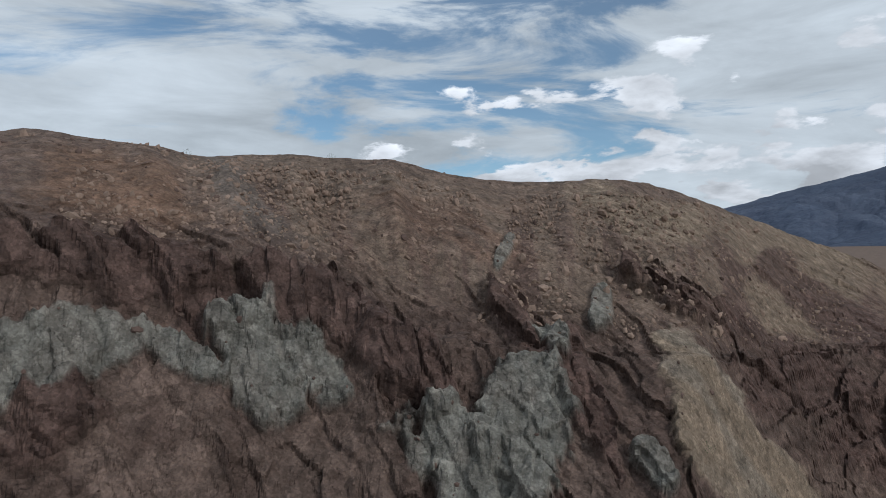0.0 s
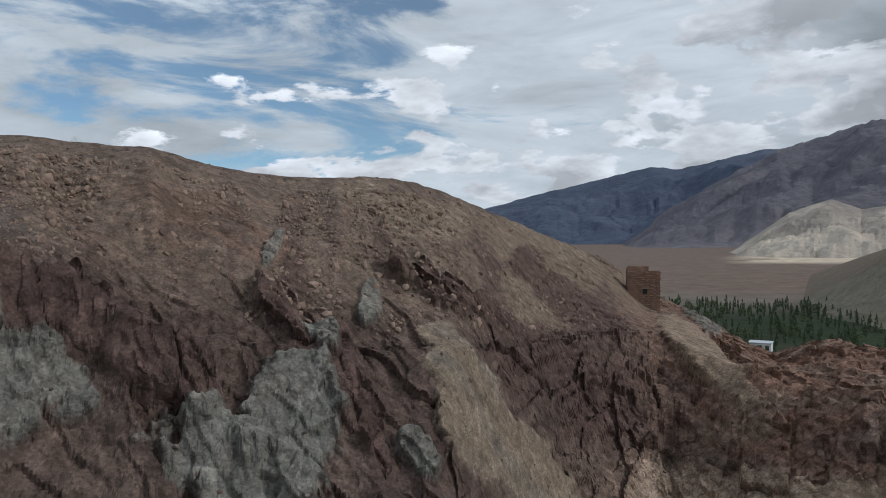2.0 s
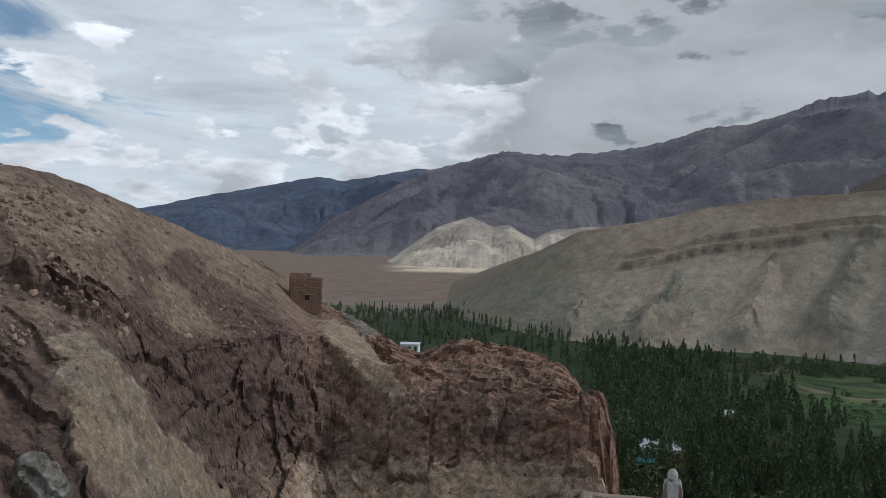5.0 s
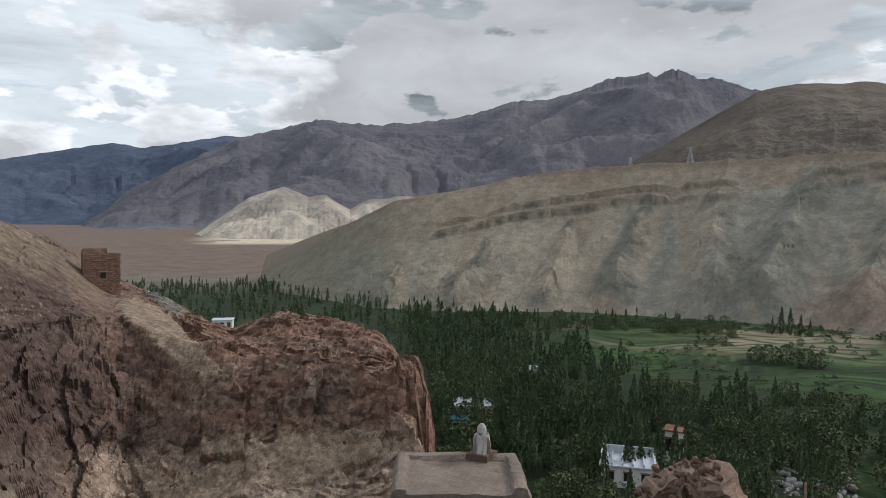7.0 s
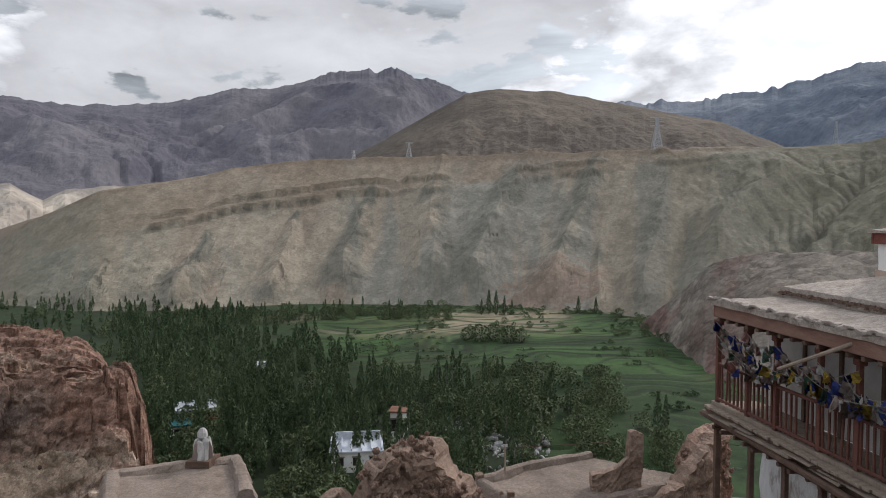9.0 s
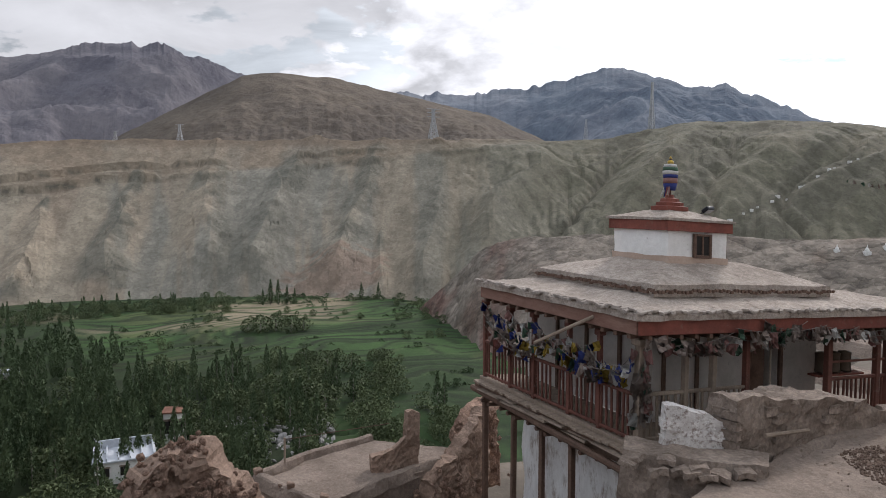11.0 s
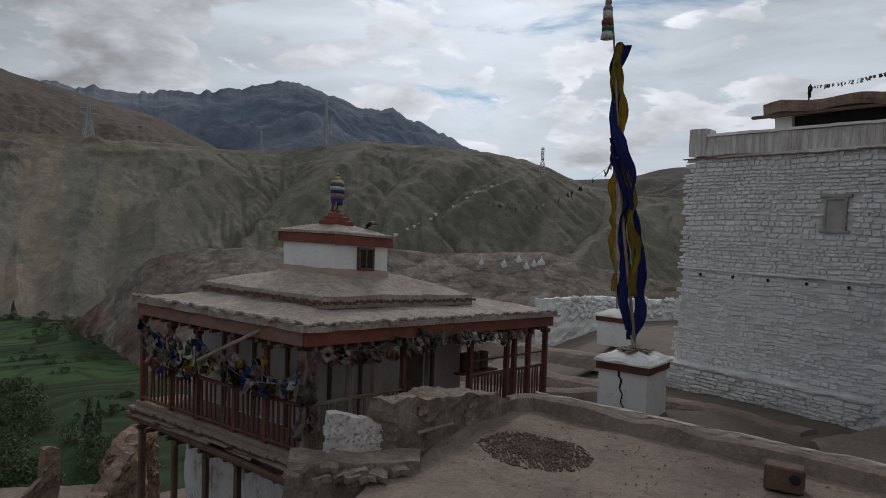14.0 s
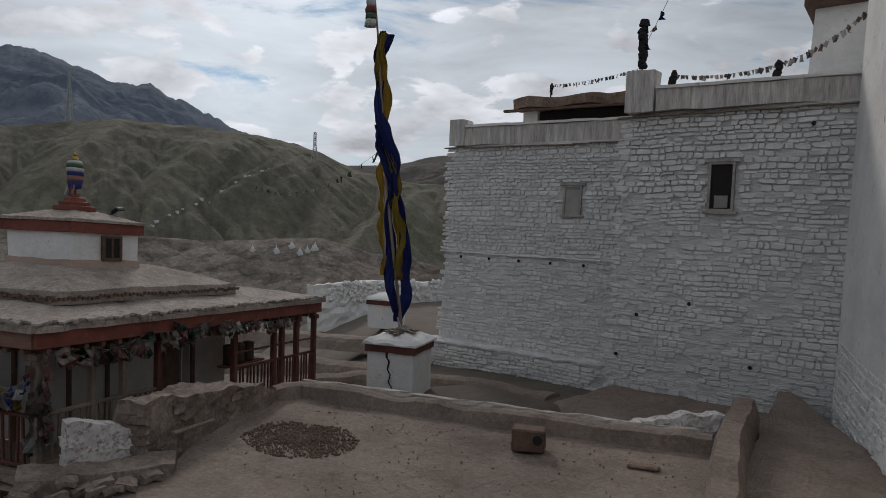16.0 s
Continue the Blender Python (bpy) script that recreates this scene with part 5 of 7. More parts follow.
def curb(points, width, height, name, label, mat, seed=0, foot=0.1, lip=None):
    """A rounded earth curb along points (x, y, z of its foot)."""
    bm = bmesh.new()
    pts = [Vector(p) for p in points]
    path = []
    for a, b in zip(pts, pts[1:]):
        n = max(2, int((b - a).length / 0.12))
        path += [a.lerp(b, k / n) for k in range(n)]
    path.append(pts[-1])
    rings = []
    for k, p in enumerate(path):
        d = (path[min(k + 1, len(path) - 1)] - path[max(k - 1, 0)]).normalized()
        side = Vector((-d.y, d.x, 0))
        h = height * (1 + 0.25 * noise.noise((p.x * 0.9, p.y * 0.9, seed)) + 0.1 * noise.noise((p.x * 3, p.y * 3, seed)))
        w = width * (1 + 0.2 * noise.noise((p.x * 1.2, p.y * 1.2, seed + 5)))
        rings.append([bm.verts.new(p + side * (w * s + 0.05 * noise.noise((p.x * 3, p.y * 3, seed + s * 9)) + 0.03 * noise.noise((p.x * 9, p.y * 9, seed + s * 9))) + Vector((0, 0, z * h - foot * (z == 0)))) for s, z in ((-0.75, 0), (-0.52, 0.45), (-0.38, 0.88), (-0.1, 1.0), (0.25, 0.98), (0.42, 0.8), (0.55, 0.4), (0.72, 0))])
    for a, b in zip(rings, rings[1:]):
        for i in range(7):
            bm.faces.new((a[i], a[i + 1], b[i + 1], b[i]))
        bm.faces.new((a[7], a[0], b[0], b[7]))
    bm.faces.new(rings[0])
    bm.faces.new(rings[-1][::-1])
    return solo(name, bm, mat, label, "wall", kind="structure")


curb(((12.05, -11.2, -4.35), (11.9, -11.9, -4.35), (9.2, -12.45, -4.35), (6.4, -13.1, -4.35), (3.2, -14.0, -4.35)), 0.42, 0.36, "curb", "rounded mud curb along the terrace edge", MUD, 1)
curb(((11.98, -12.08, -4.1), (9.2, -12.66, -4.1), (6.4, -13.32, -4.1), (3.5, -14.1, -4.1)), 0.1, 0.16, "curb_lip", "pale worn lip on the mud curb", material("pale_lip", (0.55, 0.5, 0.45), (0.36, 0.31, 0.27), 2, 0.95, 0.4, 9), 2)
curb(((9.3, -5.3, -4.5), (10.0, -6.9, -4.5), (10.7, -8.1, -4.45), (11.3, -8.9, -4.4), (11.5, -9.9, -4.35), (12.0, -11.3, -4.35)), 0.4, 0.13, "terrace_edge", "crumbled mud edge of the roof terrace", MUD, 6)


def broken_wall(points, thick, name, label, mat, seed, cell=0.2, rough=0.07, mud=0.06):
    """A ruined wall: points (x, y, foot, top) along its run."""
    bm = bmesh.new()
    cols = []
    for (x0, y0, f0, t0), (x1, y1, f1, t1) in zip(points, points[1:]):
        n = max(1, int(math.hypot(x1 - x0, y1 - y0) / cell))
        cols += [(x0 + (x1 - x0) * k / n, y0 + (y1 - y0) * k / n, f0 + (f1 - f0) * k / n, t0 + (t1 - t0) * k / n) for k in range(n)]
    cols.append(points[-1])
    rows = max(3, int((max(p[3] for p in points) - min(p[2] for p in points)) / cell))
    rings = []
    for k, (x, y, f, t) in enumerate(cols):
        a, b = cols[max(k - 1, 0)], cols[min(k + 1, len(cols) - 1)]
        d = Vector((b[0] - a[0], b[1] - a[1], 0)).normalized()
        side = Vector((-d.y, d.x, 0))
        t = t + 0.12 * noise.noise((x * 2, y * 2, seed))
        ring = []
        for sgn in (-1, 1):
            hs = range(rows + 1) if sgn < 0 else range(rows, -1, -1)
            for h in hs:
                u = h / rows
                w = thick * 0.5 * (1 - 0.25 * u - 0.25 * max(0, u - 0.85) / 0.15)
                p = Vector((x, y, f + (t - f) * u)) + side * sgn * w
                q = p * 1.6 + Vector((seed, 0, 0))
                p += Vector((noise.noise(q), noise.noise(q + Vector((9, 9, 9))), 0.6 * noise.noise(q + Vector((3, 5, 7))))) * rough + side * mud * (noise.noise(p * 5) + 0.7 * noise.noise(p * 12)) + Vector((0, 0, 0.5 * mud * noise.noise(p * 9)))
                ring.append(bm.verts.new(p))
        rings.append(ring)
    for a, b in zip(rings, rings[1:]):
        for i in range(len(a)):
            j = (i + 1) % len(a)
            bm.faces.new((a[i], a[j], b[j], b[i]))
    bm.faces.new(rings[0])
    bm.faces.new(rings[-1][::-1])
    return solo(name, bm, mat, label, "wall", kind="structure")


MUD_BRICK = material("mud_brick", (0.33, 0.235, 0.182), (0.18, 0.122, 0.092), 1.6, 0.95, 1.0, 7, spots=0.4, spot_color=(0.14, 0.094, 0.07), cells=5, contrast=0.16)
MUD_WALL = material("weathered_mud", (0.31, 0.25, 0.208), (0.155, 0.12, 0.098), 1.4, 0.95, 1.0, 9, spots=0.45, spot_color=(0.12, 0.09, 0.072), cells=6, contrast=0.16)
STUB = pose(10.79, -7.17, 0, 0, 0, -76)
bm = grid_box(bmesh.new(), 0.06, 0, -6.4, 4.3, 0.75, -3.3, 0.1)
for v in bm.verts:  # the top sinks and crumbles towards its far end
    high = (v.co.z + 6.4) / 3.14
    v.co.z -= high ** 3 * (0.07 * v.co.x + 0.14 * max(0, v.co.x - 1.7) ** 1.3 + 0.12 * max(0, v.co.y - 0.35) + 0.08 * max(0, 0.4 - v.co.x) + 0.05 * noise.noise((v.co.x * 2.5, v.co.y * 3, 4)))
stub = solo("broken_wall", lumpy(lumpy(bm, 0.12, 1.6, 3), 0.05, 6, 5), MUD_WALL, "crumbling grey-brown mud wall stub beside the terrace", "wall", STUB, kind="structure")
rng = random.Random(15)
mud_bricks = [mesh_of("brick", lumpy(grid_box(bmesh.new(), -0.17, -0.05, -0.075, 0.17, 0.05, 0.075, 0.09), 0.05, 6, k * 4.1), MUD_WALL) for k in range(4)]
for row in range(9):
    for k in range(9):
        if rng.random() < 0.22:
            piece("brick", mud_bricks[rng.randrange(4)], pose(0.2 + 0.36 * k + 0.18 * (row % 2), 0.03 + rng.uniform(-0.03, 0.02), -4.95 + 0.17 * row, rng.uniform(-3, 3), rng.uniform(-3, 3), rng.uniform(-3, 3)), stub)
    for k in range(2):
        piece("brick", mud_bricks[rng.randrange(4)], pose(0.03 + rng.uniform(-0.02, 0.02), 0.12 + 0.2 * k, -4.95 + 0.17 * row, 0, rng.uniform(-3, 3), 90 + rng.uniform(-4, 4)), stub)
solo("stick", bar(bmesh.new(), (10.8, -7.75, -3.95), (11.0, -8.75, -3.98), 0.04, 0.035, 7), GREY_WOOD, "pale wooden stick lodged in the mud wall", "stick")
# the short whitewashed brick wall by the gallery's corner
whitewall = thing("white_brick_wall", pose(11.35, -6.26, -4.34, 0, 0, -104), "short flaking whitewashed brick wall by the gallery", "wall", kind="structure")
FLAKED = material("flaked_whitewash", (0.7, 0.68, 0.66), (0.44, 0.41, 0.39), 3, 0.95, 1.0, 5, spots=0.8, spot_color=(0.2, 0.15, 0.125))
rng = random.Random(5)
white_brick = [mesh_of("brick", lumpy(grid_box(bmesh.new(), 0, -0.16, 0, 0.3, 0.16, 0.145, 0.09), 0.05, 7, k * 3.1), FLAKED) for k in range(4)]
for row in range(6):
    for k in range(4):
        if row * 0.15 + 0.15 > 0.88 - 0.29 * 0.3 * (k + 1):
            continue
        piece("brick", white_brick[rng.randrange(4)], pose(k * 0.305 - 0.14 * (row % 2), rng.uniform(-0.012, 0.012), row * 0.15 + rng.uniform(-0.006, 0.006) , rng.uniform(-2, 2), 0, rng.uniform(-2, 2)), whitewall)
white_core = grid_box(bmesh.new(), -0.1, -0.15, -1.5, 1.12, 0.15, 0.88, 0.1)
for v in white_core.verts:
    v.co.z -= ((v.co.z + 1.5) / 2.38) ** 3 * (0.29 * max(0, v.co.x) + 0.05 * noise.noise((v.co.x * 4, v.co.y, 2)))
part("core", lumpy(white_core, 0.035, 3), FLAKED, whitewall)
# the mud ledge below it, with a course of bricks on edge
broken_wall(((11.5, -5.5, -9, -4.15), (10.7, -6.7, -9, -4.1), (10.2, -7.4, -9, -4.2)), 1.5, "mud_ledge", "mud ledge with rough brick edging below the gallery", MUD_WALL, 7)
rng = random.Random(6)
ledge = thing("brick_course", pose(10.75, -5.2, -4.3, 0, 0, -122.4), "tumbled course of crumbling mud bricks", "bricks", kind="structure")
edge_brick = [mesh_of("brick", lumpy(grid_box(bmesh.new(), -0.14, -0.12, 0, 0.14, 0.12, 0.1, 0.08), 0.05, 5, k * 2.3), MUD_WALL) for k in range(4)]
for k in range(14):
    piece("brick", edge_brick[k % 4], pose(rng.uniform(-0.1, 1.8), rng.uniform(-0.2, 0.25), rng.uniform(-0.14, 0.1), rng.uniform(-10, 10), rng.uniform(-14, 14), rng.uniform(-25, 25)), ledge)

# dug earth, crate, stones
DUNG = material("dark_earth", (0.2, 0.14, 0.11), (0.1, 0.07, 0.055), 3, 0.95, 0.8, 6)
rng = random.Random(9)
stone_kinds = []
for k in range(5):
    bm = bmesh.new()
    bmesh.ops.create_icosphere(bm, subdivisions=1, radius=1.0)
    for v in bm.verts:
        v.co *= 1 + 0.35 * noise.noise(v.co * 1.1 + Vector((k * 7, 0, 0)))
        v.co.z *= 0.7
    stone_kinds.append(bm)


def scatter(name, places, mat, label, category):
    """One mesh of many small stones: places are (x, y, z, size)."""
    verts, faces = [], []
    r = random.Random(len(places))
    for x, y, z, size in places:
        src = stone_kinds[r.randrange(5)]
        m = pose(x, y, z, r.uniform(0, 360), r.uniform(0, 360), r.uniform(0, 360)) @ Matrix.Diagonal((size, size * r.uniform(0.6, 1), size * r.uniform(0.6, 1), 1))
        base = len(verts)
        src.verts.index_update()
        verts += [tuple(m @ v.co) for v in src.verts]
        faces += [[base + v.index for v in f.verts] for f in src.faces]
    me = bpy.data.meshes.new(name)
    me.from_pydata(verts, [], faces)
    me.materials.append(mat)
    return tagged(new(name, me), label, category, kind="stuff")


spots = []
while len(spots) < 2000:
    a, r = rng.uniform(0, 6.283), rng.random() ** 0.8
    x, y = 9.65 + 1.6 * r * math.cos(a), -9.75 + 1.25 * r * math.sin(a)
    if r < 0.8 + 0.25 * noise.noise((x, y, 3)):
        spots.append((x, y, -4.3 + 0.03 * (1 - r) + dirt_noise(x, y), rng.uniform(0.01, 0.045)))
scatter("dug_earth", spots, DUNG, "spread of dark crumbly earth on the terrace", "earth")
pebbles = [(rng.uniform(3.2, 11), rng.uniform(-13, -8), 0, rng.uniform(0.008, 0.028)) for k in range(420)]
scatter("pebbles", [(x, y, -4.29 + dirt_noise(x, y), r) for x, y, z, r in pebbles], MUD, "scattered pebbles and mud crumbs", "pebbles")
crate = thing("wooden_block", pose(5.95, -11.85, -4.28, 0, 0, 20), "dark weathered hollow wooden block on the terrace", "block")
part("body", lumpy(box(bmesh.new(), -0.3, -0.22, 0, 0.3, 0.22, 0.42, 0.03), 0.03, 3), DARK_WOOD, crate)
part("knot_hole", lathe(bmesh.new(), ((0.09, 0), (0.05, 0.012)), 10), INSIDE, crate).matrix_basis = pose(-0.18, 0.232, 0.26, 90, 0, 180)
solo("flat_stone", lumpy(box(bmesh.new(), -0.28, -0.12, 0, 0.28, 0.12, 0.07, 0.025), 0.03, 4), MUD_BRICK, "flat grey stone lying on the terrace", "stone", pose(3.95, -12.3, -4.3, 0, 0, 8))

# path wall and the walkway along the monastery
broken_wall(((3.15, -16.9, -6, -3.85), (2.9, -14.0, -6, -3.85), (2.35, -10.9, -6, -3.9), (2.0, -9.0, -6, -3.9)), 0.75, "path_wall", "low mud parapet between terrace and walkway", MUD, 13, rough=0.04, mud=0.02)
broken_wall(((4.9, -14.0, -6, -4.12), (4.15, -15.2, -6, -4.05), (3.3, -15.9, -6, -4.0)), 0.5, "low_white_wall", "low broken whitewashed wall end", FLAKED, 17, 0.1, 0.07, 0.06)
solo("walkway", sheet(bmesh.new(), ((3.1, -22.0), (2.6, -13.9), (2.0, -8.0), (-3.0, -8.0)), -4.5, -8, 30, 50, lambda s, t, x, y: dirt_noise(x, y, 2), 0.1), MUD, "trodden earth walkway beside the monastery", "path", kind="structure")
solo("ramp", sheet(bmesh.new(), ((8.9, -19.3), (7.6, -21.9), (2.4, -21.5), (5.0, -15.0)), -5.5, -6.5, 30, 30, lambda s, t, x, y: dirt_noise(x, y, 3) + 0.35 * s, 0.15), MUD, "sloping earth apron before the white wall", "ramp", kind="structure")
for pts, w, h in ((((17.5, -16.5, -5.9), (16.2, -19.0, -5.9), (12.6, -21.0, -5.9), (9.5, -20.6, -5.9)), 0.9, 0.26), (((22, -18.0, -6), (19.0, -19.5, -6), (16.4, -20.2, -6)), 1.3, 0.36), (((27, -22, -6), (22, -24, -6), (17.6, -25.0, -6)), 1.2, 0.35)):
    curb(pts, w, h, "earth_bank", "low trodden earth bank on the courtyard", MUD, int(w * 10), 0.2)

# ---- flag pedestals ----
def pedestal(name, m, size, height, label):
    ob = thing(name, m, label, "pedestal", "flag pedestals")
    s = size / 2
    part("base", lumpy(grid_box(bmesh.new(), -s, -s, -0.15, s, s, height, 0.22), 0.02, 2), WHITEWASH, ob)
    part("red_band", lumpy(grid_box(bmesh.new(), -s - 0.07, -s - 0.07, height + 0.003, s + 0.07, s + 0.07, height + 0.24, 0.3), 0.015, 2), OLD_RED, ob, "dark red painted band")
    def mound(a, b, x, y):
        return 0.3 * (edge_rise(x, y, -s - 0.13, -s - 0.13, s + 0.13, s + 0.13, s) ** 0.6) + 0.05 * noise.noise((x * 3, y * 3, 5))
    part("cap", sheet(bmesh.new(), ((-s - 0.13, -s - 0.13), (s + 0.13, -s - 0.13), (s + 0.13, s + 0.13), (-s - 0.13, s + 0.13)), height + 0.3, height + 0.243, 14, 14, mound, 0.05, 8), WHITEWASH, ob, "crumbling whitewashed cap")
    return ob


ped = pedestal("pedestal", pose(14.05, -18.5, -5.75, 0, 0, 14), 1.6, 1.3, "whitewashed flag pedestal with red band and a long crack")
crack = bmesh.new()
rng = random.Random(77)
line = [(0.1 - 0.16 * k / 22 + 0.035 * math.sin(k * 0.9) + rng.uniform(-0.015, 0.015), 1.3 - 1.3 * k / 22) for k in range(23)]
for (x0, z0), (x1, z1) in zip(line, line[1:]):
    w0, w1 = 0.008 + 0.03 * z0 / 1.3, 0.008 + 0.03 * z1 / 1.3
    vs = [crack.verts.new(p) for p in ((x0 - w0, 0.79, z0), (x0 + w0, 0.79, z0), (x1 + w1, 0.79, z1), (x1 - w1, 0.79, z1), (x0 - w0, 0.822, z0), (x0 + w0, 0.822, z0), (x1 + w1, 0.822, z1), (x1 - w1, 0.822, z1))]
    for q in ((3, 2, 1, 0), (4, 5, 6, 7), (0, 1, 5, 4), (1, 2, 6, 5), (2, 3, 7, 6), (3, 0, 4, 7)):
        crack.faces.new([vs[i] for i in q])
part("crack", crack, INSIDE, ped, "dark jagged crack")
rng = random.Random(19)
slates = [mesh_of("slate", lumpy(box(bmesh.new(), -0.17, -0.11, 0, 0.17, 0.11, 0.035, 0.008), 0.03, 5, k), MUD_WALL) for k in range(4)]
for k in range(20):
    a, r = rng.uniform(0, 6.283), 0.5 * rng.random() ** 0.8
    piece("slate", slates[k % 4], pose(r * math.cos(a), r * math.sin(a), 1.82 + 0.14 * (0.5 - r) + rng.uniform(0, 0.05), rng.uniform(-9, 9), rng.uniform(-9, 9), rng.uniform(0, 180)), ped)
pedestal("pedestal", pose(22.6, -28.5, -5.75, 0, 0, 14), 1.45, 1.05, "small whitewashed flag pedestal near the rubble wall")


def ribbon(bm, path, widths, angles, n_across=4, fold=0.06, seed=0):
    rows = []
    for k, p in enumerate(path):
        a = radians(angles[k])
        d = Vector((math.cos(a), math.sin(a), 0))
        f = Vector((-d.y, d.x, 0))
        rows.append([bm.verts.new(Vector(p) + d * widths[k] * (i / n_across) + f * fold * math.sin(i * 2.1 + k * 0.7 + seed) + Vector((0, 0, 0.03 * noise.noise((k * 0.5, i, seed))))) for i in range(n_across + 1)])
    for a, b in zip(rows, rows[1:]):
        for i in range(n_across):
            bm.faces.new((a[i], a[i + 1], b[i + 1], b[i]))
    bmesh.ops.solidify(bm, geom=bm.faces[:], thickness=0.006)
    return bm


def flagpole(foot, head, radius, cloths, label, top_banner=True):
    foot, head = Vector(foot), Vector(head)
    ob = thing("flagpole", Matrix.Translation(foot), label, "flagpole", "flagpoles")
    d = head - foot
    bend = lambda s: d * s + Vector((0.12 * math.sin(s * 5), 0.08 * math.sin(s * 4 + 1), 0)) * s
    bm = bmesh.new()
    rings = []
    for k in range(21):
        c, r = bend(k / 20), radius * (1 - 0.025 * k)
        rings.append([bm.verts.new(c + Vector((r * math.cos(i * 0.785), r * math.sin(i * 0.785), 0))) for i in range(8)])
    for a, b in zip(rings, rings[1:]):
        for i in range(8):
            bm.faces.new((a[i], a[(i + 1) % 8], b[(i + 1) % 8], b[i]))
    bm.faces.new(rings[-1])
    part("pole", bm, GREY_WOOD, ob)
    side = Vector((0.6, 0.8, 0))
    for key, s0, s1, w0, a0, swing, seed, sway in cloths:  # the wind has wound the cloth round the pole
        n = 60
        ss = [s0 + (s1 - s0) * k / n for k in range(n + 1)]
        path = [bend(s) + side * (sway * math.sin(3.1416 * (s - 0.47 - 0.03 * seed) / 0.38) + 0.06 * math.sin(s * 31 + seed)) + Vector((0.8, -0.6, 0)) * 0.1 * math.sin(s * 17 + seed) for s in ss]
        widths = [w0 * (0.4 + 0.6 * abs(math.sin(s * 8 + seed))) for s in ss]
        angles = [a0 + swing * math.sin(s * 9 + seed) + 14 * math.sin(s * 40 + seed) for s in ss]
        part("flag_cloth", ribbon(bmesh.new(), path, widths, angles, 7, 0.07, seed), CLOTH[key], ob, "long crumpled %s flag cloth" % key, True)
    if top_banner:
        c = d * 0.985
        for z0, z1, r0, r1, key in ((-0.75, -0.5, 0.2, 0.15, "white"), (-0.5, -0.3, 0.17, 0.16, "green"), (-0.3, -0.1, 0.18, 0.15, "red"), (-0.1, 0.15, 0.16, 0.14, "white"), (0.15, 0.35, 0.15, 0.1, "faded"), (0.35, 0.6, 0.1, 0.03, "faded")):
            part("top_banner", lumpy(lathe(bmesh.new(), ((r0, z0), (r0 * 1.05, (z0 + z1) / 2), (r1, z1)), 12, c), 0.04, 5), CLOTH[key], ob, smooth=True)
    return ob


flagpole((14.0, -18.5, -3.9), (15.35, -18.1, 7.0), 0.06, (("blue", 0.03, 0.9, 0.55, 225, 40, 0.5, 0.24), ("yellow", 0.16, 0.9, 0.5, 205, 50, 2.1, 0.16), ("blue", 0.06, 0.62, 0.36, 60, 35, 3.0, 0.14)), "tall leaning flagpole with blue and yellow prayer banner")
flagpole((22.6, -28.5, -4.4), (23.0, -28.3, 3.4), 0.06, (("yellow", 0.15, 0.97, 0.4, 20, 20, 1.0, 0.05),), "wooden flagpole with a yellow banner and green tuft", False)
tuft = thing("flag_tuft", Matrix.Translation((23.0, -28.3, 3.3)), "green and yellow cloth tuft knotted to the pole top", "flags", "prayer flags")
for k, key in enumerate(("green", "yellow", "green", "yellow", "green")):
    a = 100 + 30 * k
    part("flag_cloth", ribbon(bmesh.new(), [(0.16 * i * math.cos(radians(a)), 0.16 * i * math.sin(radians(a)), 0.12 * math.sin(i * 0.9 + k) - 0.02 * i * i) for i in range(7)], [0.2 - 0.02 * i for i in range(7)], [a + 60] * 7, 3, 0.05, k), CLOTH[key], tuft, smooth=True)
flag_string((23.0, -28.3, 3.3), (38.0, -33.0, 1.6), 1.2, 22, ("faded", "white", "green", "faded"), 205, 1.1, "long string of small prayer flags from the pole top")
for k in range(6):
    solo("scarf", lumpy(box(bmesh.new(), -0.03, -0.02, 0, 0.03, 0.02, 0.5, 0.01), 0.05, 4, k), CLOTH["white"], "white ceremonial scarf tied to the flagpole foot", "scarf", pose(14.0 + 0.06 * math.cos(k * 1.05), -18.5 + 0.06 * math.sin(k * 1.05), -3.9, 14 * math.sin(k), 14 * math.cos(k), k * 60), "scarves")

# the white rubble wall at the court's far edge
far = broken_wall(((31, -31.2, -7.5, -4.6), (30.2, -32.2, -7.5, -4.5), (28.8, -35.5, -7.5, -4.4), (27, -38, -7.5, -4.55), (25.0, -40.5, -7.5, -4.4)), 0.9, "rubble_wall", "whitewashed rubble wall at the edge of the court", WHITEWASH, 23, 0.3, 0.18, 0.16)
rng = random.Random(29)
rubble = [mesh_of("stone", bm2, WHITEWASH) for bm2 in [lumpy(b.copy(), 0.15, 1.5, k) for k, b in enumerate(stone_kinds)]]
for k in range(190):
    s = rng.random()
    a, b = ((30.2, -32.2), (28.8, -35.5)) if s < 0.5 else ((28.8, -35.5), (26.0, -39.3))
    s = (s * 2) % 1
    piece("stone", rubble[k % 5], pose(a[0] + (b[0] - a[0]) * s - 0.3, a[1] + (b[1] - a[1]) * s + 0.3, rng.uniform(-5.6, -4.45), rng.uniform(0, 360), rng.uniform(0, 360), 0) @ Matrix.Scale(rng.uniform(0.1, 0.24), 4), far)

